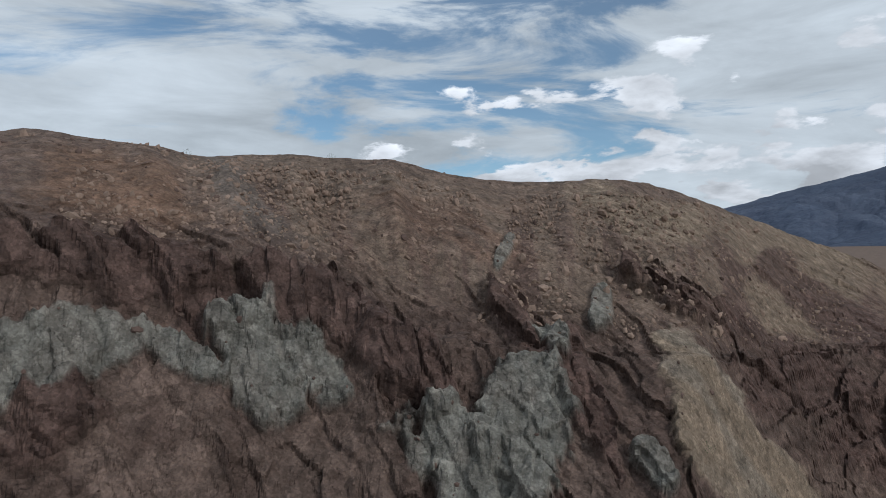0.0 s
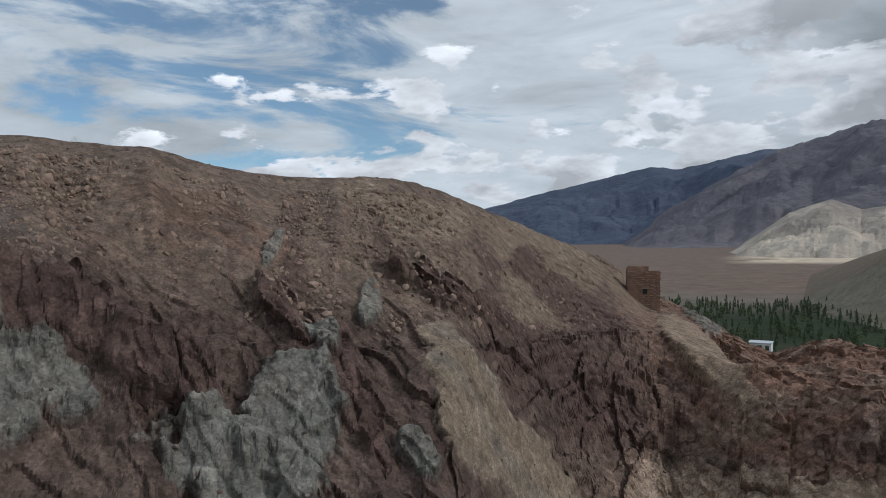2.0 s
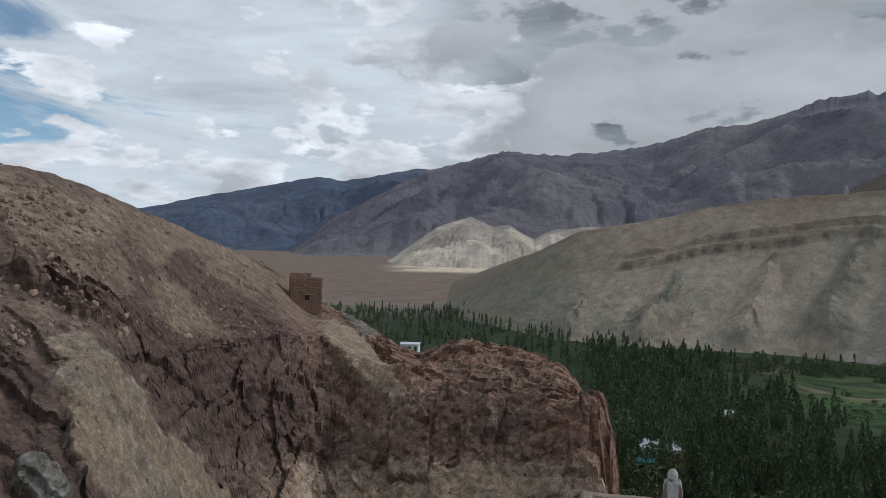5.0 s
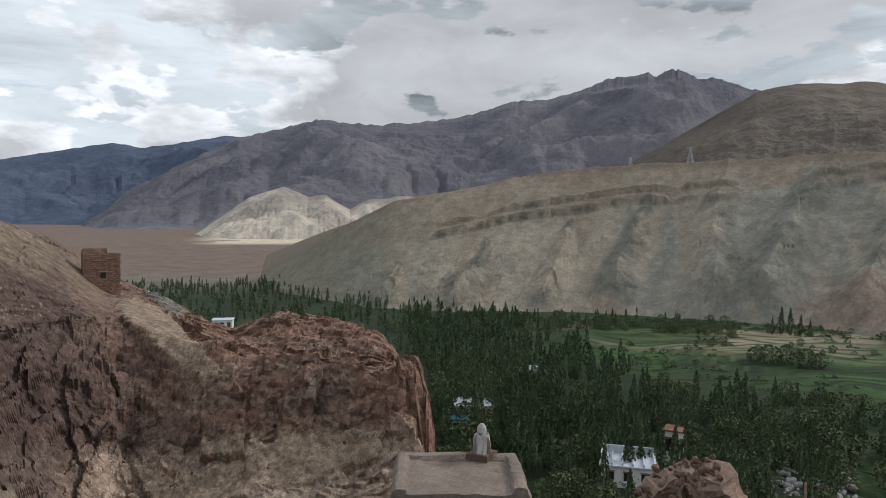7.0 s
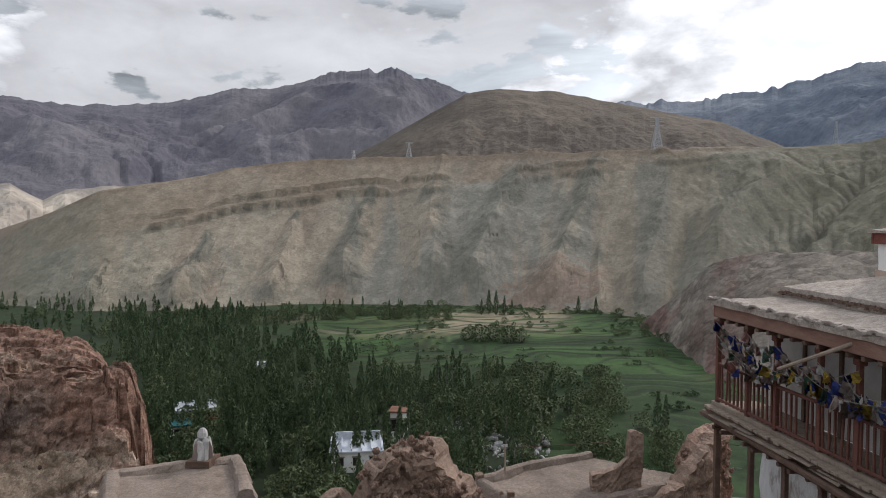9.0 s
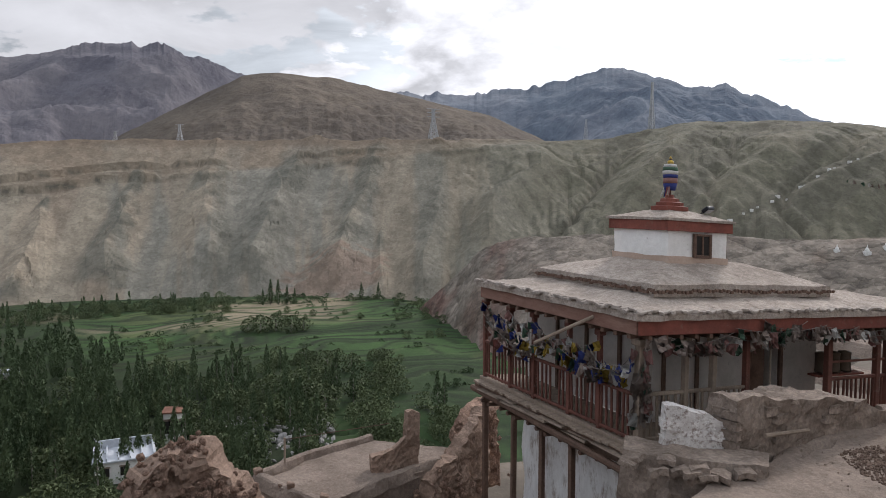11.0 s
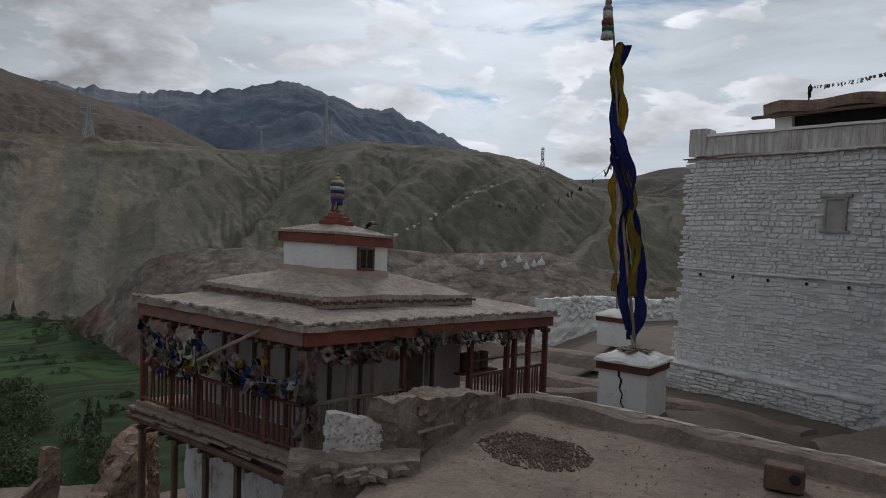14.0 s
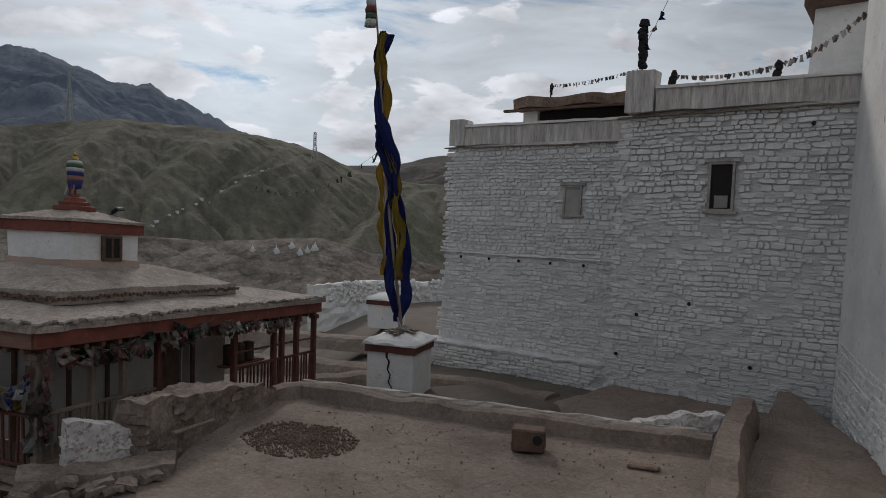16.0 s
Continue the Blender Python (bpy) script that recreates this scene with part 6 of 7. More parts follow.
# ---- the white monastery ----
JOINT = material("wall_joint", (0.8, 0.795, 0.78), (0.5, 0.49, 0.475), 1.1, 0.95, 1.0, 6, spots=0.3, spot_color=(0.34, 0.31, 0.28), stretch=(1, 1, 4.5))
STONE_WASH = material("whitewashed_stone", (0.88, 0.875, 0.86), (0.62, 0.61, 0.595), 1.6, 0.95, 0.8, 6, spots=0.28, spot_color=(0.38, 0.34, 0.3), stretch=(1, 1, 2.5), vary=0.06)
STAINED = material("stained_parapet", (0.76, 0.74, 0.71), (0.3, 0.255, 0.225), 2.0, 0.95, 0.5, 5, stretch=(3, 3, 0.3), spots=0.3, spot_color=(0.24, 0.2, 0.175))


def tapered(bm, base, z0, top, z1):
    lo, hi = [bm.verts.new((x, y, z0)) for x, y in base], [bm.verts.new((x, y, z1)) for x, y in top]
    n = len(base)
    for i in range(n):
        bm.faces.new((lo[i], lo[(i + 1) % n], hi[(i + 1) % n], hi[i]))
    bm.faces.new(lo[::-1])
    bm.faces.new(hi)
    return bm


course_stones = []
for k in range(10):  # rough stones: eight uneven corners, a smaller face, a deeper back
    rng = random.Random(400 + k)
    bm = bmesh.new()
    ring = [(x + rng.uniform(-0.07, 0.07), z + rng.uniform(-0.09, 0.09)) for x, z in ((-0.5, -0.28), (-0.36, -0.5), (0.34, -0.5), (0.5, -0.3), (0.5, 0.28), (0.36, 0.5), (-0.34, 0.5), (-0.5, 0.3))]
    tilt = rng.uniform(-0.25, 0.25)
    back, face = [bm.verts.new((x, -0.6, z)) for x, z in ring], [bm.verts.new((x * 0.9, 0.45 + tilt * z + rng.uniform(-0.12, 0.12), z * 0.84)) for x, z in ring]
    for i in range(8):
        bm.faces.new((back[i], back[(i + 1) % 8], face[(i + 1) % 8], face[i]))
    bm.faces.new(face)
    course_stones.append(mesh_of("stone", bm, STONE_WASH))


def coursed(parent, p0, p1, z0, z1, lean, seed, first, density, skip=()):
    """Courses of whitewashed stones on a wall face from p0 to p1 that leans back by lean metres per metre."""
    rng = random.Random(seed)
    p0, p1 = Vector((*p0, 0)), Vector((*p1, 0))
    d = (p1 - p0).normalized()
    n = Vector((d.y, -d.x, 0))
    length = (p1 - p0).length
    made, verts, faces = 0, [], []
    z = z0
    while z < z1 - 0.1:
        h = rng.choice((rng.uniform(0.07, 0.11), rng.uniform(0.11, 0.19)))
        x = rng.uniform(-0.2, 0)
        while x < length - 0.05:
            w = rng.choice((rng.uniform(0.12, 0.26), rng.uniform(0.2, 0.5)))
            w = min(w, length - x)
            cx, cz = x + w / 2, z + h / 2
            x += w + rng.uniform(0.004, 0.03)
            if w < 0.12 or cx < 0.05 or rng.random() > density(cx, cz) or any(a < cx < b and c < cz < e for a, b, c, e in skip):
                continue
            rough = density(cx, cz)
            depth = rng.uniform(0.025, 0.08) if rough > 0.93 else rng.uniform(0.006, 0.028)
            inset = -lean * (cz - z0)
            c = p0 + d * cx + n * inset + Vector((0, 0, cz + 0.09 * noise.noise((cx * 0.6, cz * 0.5, seed)) + rng.uniform(-0.015, 0.015)))
            m = Matrix(((*d * w + Vector((0, 0, rng.uniform(-0.07, 0.07) * w)), 0), (*n * depth, 0), (*d * rng.uniform(-0.02, 0.02), 0), (*c, 1)))
            m[2][2] = h * rng.uniform(0.86, 1.04)
            m.transpose()
            me = course_stones[rng.randrange(10)]
            if made < first:
                piece("stone", me, m, parent)
            else:
                base = len(verts)
                verts += [tuple(m @ v.co) for v in me.vertices]
                faces += [[base + i for i in f.vertices] for f in me.polygons]
            made += 1
        z += h + 0.02
    if verts:
        me = bpy.data.meshes.new("masonry")
        me.from_pydata(verts, [], faces)
        me.materials.append(STONE_WASH)
        ob = new("masonry", me)
        ob.parent = parent
        tagged(ob, kind="stuff")


LIMED_WOOD = material("limed_wood", (0.45, 0.43, 0.4), (0.24, 0.22, 0.2), 2.5, 0.9, 0.4, 8)


def window(parent, p0, p1, z_foot, lean, x0, x1, z0, z1, pane, label):
    p0, p1 = Vector((*p0, 0)), Vector((*p1, 0))
    d = (p1 - p0).normalized()
    n = Vector((d.y, -d.x, 0))
    def at(x, out, z):
        return p0 + d * x + n * (out - lean * (z - z_foot)) + Vector((0, 0, z))
    def slab(x0, x1, z0, z1, o0, o1):
        bm = bmesh.new()
        vs = [bm.verts.new(at(x, o, z)) for x, o, z in ((x0, o0, z0), (x1, o0, z0), (x1, o1, z0), (x0, o1, z0), (x0, o0, z1), (x1, o0, z1), (x1, o1, z1), (x0, o1, z1))]
        for q in ((3, 2, 1, 0), (4, 5, 6, 7), (0, 1, 5, 4), (1, 2, 6, 5), (2, 3, 7, 6), (3, 0, 4, 7)):
            bm.faces.new([vs[i] for i in q])
        return bm
    w = part("window", slab(x0, x1, z0, z1, -0.02, 0.03), pane, parent, label)
    t = 0.07
    for a, b, c, e, o in ((x0 - t, x0, z0 - t, z1 + t, 0.08), (x1, x1 + t, z0 - t, z1 + t, 0.08), (x0, x1, z1, z1 + t, 0.08), (x0, x1, z0 - t, z0, 0.08)):
        part("window_frame", slab(a, b, c, e, -0.02, o), LIMED_WOOD, w)
    part("window_sill", slab(x0 - 0.18, x1 + 0.18, z0 - t - 0.07, z0 - t - 0.003, -0.02, 0.1), LIMED_WOOD, w)
    part("lintel", slab(x0 - 0.2, x1 + 0.2, z1 + t + 0.003, z1 + t + 0.09, -0.02, 0.1), LIMED_WOOD, w)


monastery = thing("monastery", pose(0, 0, 0), "tall whitewashed stone monastery with battered walls and stained parapets", "building")
# two adjoining blocks and the tower wall that runs towards the walkway
A0, A1 = (15.85, -23.2), (8.3, -22.88)
B0, B1 = (8.2, -21.5), (1.6, -20.9)
LEAN = 0.045
part("wall", tapered(bmesh.new(), ((15.82, -23.22), (8.3, -22.9), (8.0, -34), (15.6, -34)), -6.3, ((15.45, -23.62), (8.0, -23.3), (8.0, -34), (15.2, -34)), 2.75), JOINT, monastery)
part("wall", tapered(bmesh.new(), ((8.2, -21.53), (1.5, -20.93), (0.5, -32), (8.0, -34)), -6.3, ((7.75, -21.95), (1.3, -21.35), (0.5, -32), (7.6, -34)), 3.35), JOINT, monastery)
part("side_wall", lumpy(tapered(bmesh.new(), ((1.85, -21.3), (0.42, -14.9), (-1.5, -6.5), (-9, -6.5), (-9, -32), (1.0, -32)), -6.3, ((1.35, -21.3), (-0.15, -14.9), (-2.1, -6.9), (-9, -6.9), (-9, -32), (0.6, -32)), 11), 0.0), WHITEWASH, monastery)


def upper_rough(cx, cz):
    return 0.97 if cz > -1.3 or cz < -4.6 else 0.88 - 0.3 * (noise.noise((cx * 0.5, cz * 0.5, 3)) > 0.1)


coursed(monastery, A0, A1, -6.2, 2.7, LEAN, 41, 300, upper_rough, ((5.2, 6.1, 0.05, 1.3),))
coursed(monastery, B0, B1, -6.2, 3.3, LEAN, 43, 300, lambda x, z: 0.95 if z > 0.8 + noise.noise((x * 0.5, 3, 4)) else 0.9 - 0.35 * (noise.noise((x * 0.5, z * 0.5, 5)) > 0.1), ((2.8, 3.8, 0.25, 1.9),))
coursed(monastery, (1.86, -21.2), (0.44, -14.8), -6.2, 6.0, 0.046, 45, 0, lambda x, z: 0.75 if z > -3 else 0.94)
window(monastery, A0, A1, -6.2, LEAN, 5.35, 5.9, 0.2, 1.1, plain("pale_shutter", (0.4, 0.38, 0.35), 0.7), "small wooden window with a pale shutter")
window(monastery, B0, B1, -6.2, LEAN, 3.0, 3.6, 0.42, 1.7, INSIDE, "narrow dark window with a wooden frame")
part("pale_pane", box(bmesh.new(), 4.68, -21.42, 0.45, 5.05, -21.4, 0.8), plain("grimy_pane", (0.3, 0.29, 0.27), 0.4), monastery)
# string course of slates, and holes left by scaffold poles
rng = random.Random(47)


def on_face(p0, p1, x, out, z):
    p0, p1 = Vector((*p0, 0)), Vector((*p1, 0))
    d = (p1 - p0).normalized()
    return p0 + d * x + Vector((d.y, -d.x, 0)) * (out - LEAN * (z + 6.2)) + Vector((0, 0, z))


slate = mesh_of("slate", box(bmesh.new(), -0.35, -0.08, -0.02, 0.35, 0.08, 0.02, 0.006), GREY_WOOD)
white_slate = mesh_of("slate", box(bmesh.new(), -0.35, -0.08, -0.025, 0.35, 0.08, 0.025, 0.006), WHITEWASH)
for k in range(11):
    piece("slate", white_slate, Matrix.Translation(on_face(A0, A1, 0.35 + 0.68 * k, 0.02, -1.42 + rng.uniform(-0.02, 0.02))) @ pose(0, 0, 0, 0, rng.uniform(-2, 2), -2.4), monastery)
for k in range(12):
    piece("slate", slate, Matrix.Translation(on_face(A0, A1, 0.3 + 0.62 * k, 0.06, 2.66 - 0.04 * math.sin(k * 0.26) + rng.uniform(-0.02, 0.02))) @ pose(0, 0, 0, 0, rng.uniform(-2, 2), -2.4), monastery)
    if k < 10:
        piece("slate", slate, Matrix.Translation(on_face(B0, B1, 0.35 + 0.66 * k, 0.06, 3.22 + rng.uniform(-0.02, 0.02))) @ pose(0, 0, 0, 0, rng.uniform(-2, 2), -5.1), monastery)
hole = mesh_of("putlog_hole", lathe(bmesh.new(), ((0.06, 0), (0.05, 0.01)), 8), INSIDE)
for p0, p1, x, z in [(A0, A1, 1.0 + 1.3 * k, -1.62) for k in range(5)] + [(B0, B1, 5.6, 2.75), (B0, B1, 1.0, -2.9), (B0, B1, 4.4, -4.0), (B0, B1, 2.6, -2.4), (B0, B1, 0.4, -4.2)]:
    piece("putlog_hole", hole, Matrix.Translation(on_face(p0, p1, x, 0.055, z)) @ pose(0, 0, 0, -90, 0, 0), monastery)
# parapets
part("parapet", lumpy(grid_box(bmesh.new(), 8.3, -24.0, 2.74, 15.6, -23.48, 3.42, 0.4), 0.05, 1.2), STAINED, monastery, "streaked whitewashed parapet")
part("merlon", lumpy(grid_box(bmesh.new(), 14.95, -24.1, 2.73, 15.62, -23.42, 3.75, 0.3), 0.04, 1.6), STAINED, monastery)
part("parapet", lumpy(grid_box(bmesh.new(), 1.5, -22.0, 3.34, 6.9, -21.45, 3.98, 0.4), 0.05, 1.2, 5), STAINED, monastery, "streaked whitewashed parapet")
part("merlon", lumpy(grid_box(bmesh.new(), 6.95, -22.1, 3.34, 7.85, -21.5, 4.6, 0.3), 0.05, 1.5), STAINED, monastery, "whitewashed corner turret")
for x0, x1, y, z in ((8.3, 14.9, -23.75, 3.43), (1.4, 6.9, -21.72, 3.99)):
    part("coping", lumpy(grid_box(bmesh.new(), x0, y - 0.34, z, x1, y + 0.34, z + 0.09, 0.35), 0.035, 1.8), WHITEWASH, monastery)
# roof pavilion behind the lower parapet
# The open inside is a closed box, coloured as deep shade.
part("pavilion_shade_box", box(bmesh.new(), 7.9, -29.0, 2.76, 12.6, -25.2, 4.15), INSIDE, monastery, "dark box standing for the shade inside the roof pavilion")
part("pavilion_pier", lumpy(grid_box(bmesh.new(), 12.6, -25.6, 2.76, 13.2, -25.0, 4.2, 0.25), 0.03, 2), WHITEWASH, monastery)
part("pavilion_roof", lumpy(grid_box(bmesh.new(), 7.9, -29.2, 4.22, 13.5, -24.6, 4.62, 0.4), 0.14, 0.9), MUD_BRICK, monastery, "brushwood and mud roof edge")
part("pavilion_beam", box(bmesh.new(), 7.9, -24.75, 4.1, 13.9, -24.6, 4.21, 0.02), DARK_WOOD, monastery)
part("upper_block", tapered(bmesh.new(), ((3.5, -26.5), (-2, -26), (-2, -31), (3.5, -31)), 3.36, ((3.3, -26.6), (-2, -26.1), (-2, -31), (3.3, -31)), 7.2), WHITEWASH, monastery)
part("upper_eave", box(bmesh.new(), -2, -31, 7.21, 3.6, -26.2, 7.45, 0.03), DARK_WOOD, monastery)
# rough plinth of stones along the lower block
plinth = thing("stone_plinth", pose(0, 0, 0), "rough whitewashed stone plinth at the wall's foot", "plinth", kind="structure")
part("core", lumpy(grid_box(bmesh.new(), 8.2, -23.2, -6.3, 16.0, -22.5, -4.95, 0.4), 0.05, 1.5), JOINT, plinth)
coursed(plinth, (16.0, -22.45), (8.2, -22.45), -6.1, -5.0, 0.0, 49, 110, lambda x, z: 0.95)
part("capping", lumpy(grid_box(bmesh.new(), 8.2, -23.3, -4.94, 16.1, -22.42, -4.87, 0.3), 0.05, 2.5), JOINT, plinth)
# rags on the roof corners
def rag_post(foot, height, spread, label, seed):
    ob = thing("roof_banner", Matrix.Translation(foot), label, "banner", "roof banners")
    part("stick", bar(bmesh.new(), (0, 0, -0.1), (0.03, 0, height), 0.03, n=6), DARK_WOOD, ob)
    r = random.Random(seed)
    for k in range(int(height / 0.13)):
        z = 0.1 + k * 0.13
        bm = lathe(bmesh.new(), ((spread * r.uniform(0.5, 1), 0), (spread * r.uniform(0.7, 1.1), 0.1), (spread * r.uniform(0.4, 0.8), 0.2)), 8, (r.uniform(-0.03, 0.03), 0, z))
        part("black_rag", lumpy(bm, 0.06, 5, seed + k), BLACK_CLOTH, ob)


BLACK_CLOTH = plain("black_cloth", (0.03, 0.028, 0.03), 0.95)
rag_post((7.45, -21.8, 4.6), 1.5, 0.17, "black yak-hair roof banner on the corner turret", 3)
rag_post((6.5, -21.8, 4.0), 0.5, 0.1, "small dark rag on a stick", 5)
rag_post((12.0, -24.9, 4.6), 0.5, 0.07, "small dark rag on a stick", 7)
rag_post((3.6, -21.8, 4.05), 0.4, 0.12, "dark rag bundle on the parapet", 9)
ROOFLINE = "string of small grey prayer flags strung over the roofs"
flag_string((12.0, -24.9, 5.1), (7.6, -21.9, 4.75), 0.1, 26, ("faded", "white"), 201, 0.55, ROOFLINE)
flag_string((6.5, -21.8, 4.45), (3.6, -21.8, 4.5), 0.15, 24, ("faded", "white"), 202, 0.55, ROOFLINE)
flag_string((7.4, -21.8, 5.4), (4.2, -18.5, 9.5), 0.25, 10, ("faded", "blue"), 203, 1.0, ROOFLINE)
flag_string((3.6, -21.8, 4.5), (1.0, -23.0, 6.6), 0.3, 22, ("faded", "white"), 204, 0.7, ROOFLINE)
# the ground under the walker: a plain roof, out of sight
solo("near_roof", sheet(bmesh.new(), ((-2.2, -2.2), (2.2, -2.2), (2.2, 2.2), (-2.2, 2.2)), -1.62, -17.5, 10, 10, lambda s, t, x, y: dirt_noise(x, y), 0.05), MUD, "flat mud roof underfoot", "roof", kind="structure")

# ---- ruins and roofs below the temple ----
RUBBLE_RED = material("red_rubble", (0.33, 0.22, 0.165), (0.17, 0.105, 0.08), 2.2, 0.95, 1.0, 8, vary=0.3, cells=4, contrast=0.2)
red_stones = [mesh_of("stone", lumpy(b.copy(), 0.2, 1.4, k), RUBBLE_RED) for k, b in enumerate(stone_kinds)]


def stones_on(parent, a, b, n, lo, hi, seed, spread=0.3):
    r = random.Random(seed)
    for k in range(n):
        s = r.random()
        p = Vector(a).lerp(Vector(b), s)
        piece("stone", red_stones[r.randrange(5)], pose(p.x + r.gauss(0, spread), p.y + r.gauss(0, spread), p.z + r.gauss(0, spread * 0.6), r.uniform(0, 360), r.uniform(0, 360), r.uniform(0, 360)) @ Matrix.Scale(r.uniform(lo, hi), 4), parent)


heap = broken_wall(((15.3, 3.5, -9, -5.6), (15.7, 2.9, -9, -5.15), (15.9, 2.1, -9, -5.35), (15.7, 1.4, -9, -6.0), (15.4, 0.9, -9, -6.6)), 1.5, "ruined_wall", "ruined red stone and mud wall above the village", MUD_BRICK, 31, 0.09, 0.25, 0.14)
stones_on(heap, (15.2, 3.3, -5.7), (15.8, 2.4, -5.2), 120, 0.045, 0.11, 1, 0.22)
stones_on(heap, (15.0, 3.2, -6.4), (15.0, 1.6, -6.3), 160, 0.05, 0.12, 2, 0.35)
stones_on(heap, (15.2, 3.4, -5.9), (15.5, 1.2, -6.2), 140, 0.05, 0.12, 5, 0.25)
broken_wall(((14.6, 4.6, -9, -6.2), (14.9, 4.1, -9, -6.0), (14.9, 3.7, -9, -6.3)), 0.8, "ruined_wall", "broken end of a red mud wall", MUD_BRICK, 33, 0.1, 0.15, 0.1)
solo("lower_roof", sheet(bmesh.new(), ((17.3, -0.4), (19.4, 1.3), (22.0, -2.0), (20.4, -5.0)), -7.45, -10.5, 30, 30, lambda s, t, x, y: dirt_noise(x, y, 1.5), 0.12), MUD, "flat mud roof of a lower house", "roof", kind="structure")
curb(((17.3, -0.4, -7.5), (19.4, 1.3, -7.5), (20.9, -0.2, -7.5), (22.0, -2.0, -7.5)), 0.28, 0.24, "roof_curb", "mud curb round the lower roof", MUD, 15)
curb(((17.3, -0.4, -7.5), (19.2, -2.9, -7.5), (20.4, -5.0, -7.5)), 0.28, 0.22, "roof_curb", "mud curb round the lower roof", MUD, 16)
for x, y in ((19.4, 1.3), (17.4, -0.45), (18.3, 0.4)):
    solo("roof_stone", lumpy(box(bmesh.new(), -0.12, -0.1, 0, 0.12, 0.1, 0.13, 0.02), 0.05, 4, x), MUD_BRICK, "loose block on the roof curb", "stone", pose(x, y, -7.3, 0, 0, x * 20), "roof stones")
broken_wall(((19.3, -1.75, -9, -7.0), (19.35, -2.4, -9, -6.75), (19.4, -2.75, -9, -6.5)), 0.45, "ruined_wall", "ruined mud wall with a standing corner pillar", MUD_BRICK, 35, 0.09, 0.1, 0.08)
broken_wall(((19.42, -2.72, -9, -5.85), (19.45, -2.9, -9, -5.8), (19.48, -3.1, -9, -5.9)), 0.42, "wall_pillar", "standing pillar of a fallen mud wall", MUD_BRICK, 36, 0.09, 0.07, 0.06)
low = broken_wall(((18.9, -3.2, -10, -7.6), (19.6, -4.0, -10, -7.2), (20.5, -5.0, -10, -6.6), (21.4, -5.3, -10, -6.4)), 0.7, "ruined_wall", "tumbled stone wall below the temple", MUD_BRICK, 37, 0.1, 0.18, 0.12)
stones_on(low, (18.3, -2.8, -8.3), (19.6, -4.6, -8.0), 110, 0.06, 0.14, 3, 0.4)
stones_on(low, (21.8, -5.0, -7.2), (22.1, -5.5, -7.8), 90, 0.06, 0.15, 4, 0.3)
broken_wall(((22.2, -4.9, -9.5, -7.1), (22.5, -5.4, -9.5, -6.7), (22.8, -6.2, -9.5, -6.4)), 0.9, "ruined_wall", "rubble wall behind the temple gallery", RUBBLE_RED, 39, 0.1, 0.22, 0.15)
# a strung wire and its pole by the lower roof
solo("wire", bar(bmesh.new(), (20.0, 0.6, -6.6), (20.4, -2.4, -6.45), 0.012, n=5), DARK_WOOD, "thin wire strung over the lower roof", "wire")
solo("wire_post", bar(bmesh.new(), (20.0, 0.6, -7.5), (20.0, 0.6, -6.55), 0.03, n=6), GREY_WOOD, "short wooden wire post on the roof", "post")
# the roof with the shrine
solo("shrine_roof", sheet(bmesh.new(), ((18.3, 11.7), (21.2, 13.4), (23.0, 10.0), (20.1, 8.4)), -8.45, -15, 30, 30, lambda s, t, x, y: dirt_noise(x, y, 2), 0.15, 4), MUD, "flat mud roof with crumbled parapets", "roof", kind="structure")
curb(((18.3, 11.7, -8.5), (21.2, 13.4, -8.5), (23.0, 10.0, -8.5)), 0.45, 0.24, "roof_curb", "crumbled mud parapet of the shrine roof", MUD, 18)
edge = curb(((23.0, 10.0, -8.5), (21.5, 9.1, -8.5), (20.1, 8.4, -8.5)), 0.45, 0.26, "roof_curb", "crumbled mud parapet of the shrine roof", MUD, 19)
broken_wall(((20.2, 8.2, -12, -9.0), (21.2, 7.2, -12, -9.2), (21.6, 6.4, -12, -9.6), (21.0, 5.6, -12, -9.8)), 0.8, "ruined_wall", "broken mud walls below the shrine roof", MUD_BRICK, 43, 0.25, 0.15, 0.1)
shrine = thing("roof_shrine", pose(22.5, 10.9, -8.4), "small rooftop shrine of sticks draped in white cloth", "shrine")
part("base", lumpy(grid_box(bmesh.new(), -0.45, -0.4, 0, 0.45, 0.4, 0.22, 0.2), 0.04, 3), DARK_WOOD, shrine)
for k in range(8):
    a = k * 0.8
    part("draped_cloth", lumpy(lathe(bmesh.new(), ((0.16, 0), (0.12, 0.35), (0.1, 0.6), (0.03, 0.7)), 7, (0.22 * math.cos(a), 0.18 * math.sin(a), 0.2)), 0.1, 4, k), CLOTH["white" if k % 3 else "faded"], shrine)
part("cloth_knot", lumpy(lathe(bmesh.new(), ((0.08, 0.8), (0.17, 0.95), (0.16, 1.1), (0.1, 1.2), (0.05, 1.25)), 9), 0.06, 5), CLOTH["white"], shrine)
part("stick", bar(bmesh.new(), (0, 0, 0.2), (0, 0, 1.2), 0.04, n=6), GREY_WOOD, shrine)

# ---- the ruined watchtower on the crag ----
tower = thing("watchtower", Matrix.Translation(polar(34.6, 92, -8.1)) @ pose(0, 0, 0, 0, 0, -30), "ruined brown stone watchtower with a small window", "tower")
for x0, x1, y0, y1, z1 in ((-1.95, 1.95, -1.8, -1.3, 4.4), (-1.95, -1.45, -1.297, 1.8, 4.7), (1.45, 1.95, -1.297, 1.8, 3.9), (-1.447, 1.447, 1.3, 1.8, 4.2)):
    part("wall", lumpy(grid_box(bmesh.new(), x0, y0, -3.5, x1, y1, z1, 0.5), 0.09, 1.2), STONE_WALL, tower)
part("wall_top", lumpy(grid_box(bmesh.new(), -1.94, -1.79, 4.403, 0.6, -1.31, 5.0, 0.3), 0.1, 1.6), STONE_WALL, tower)
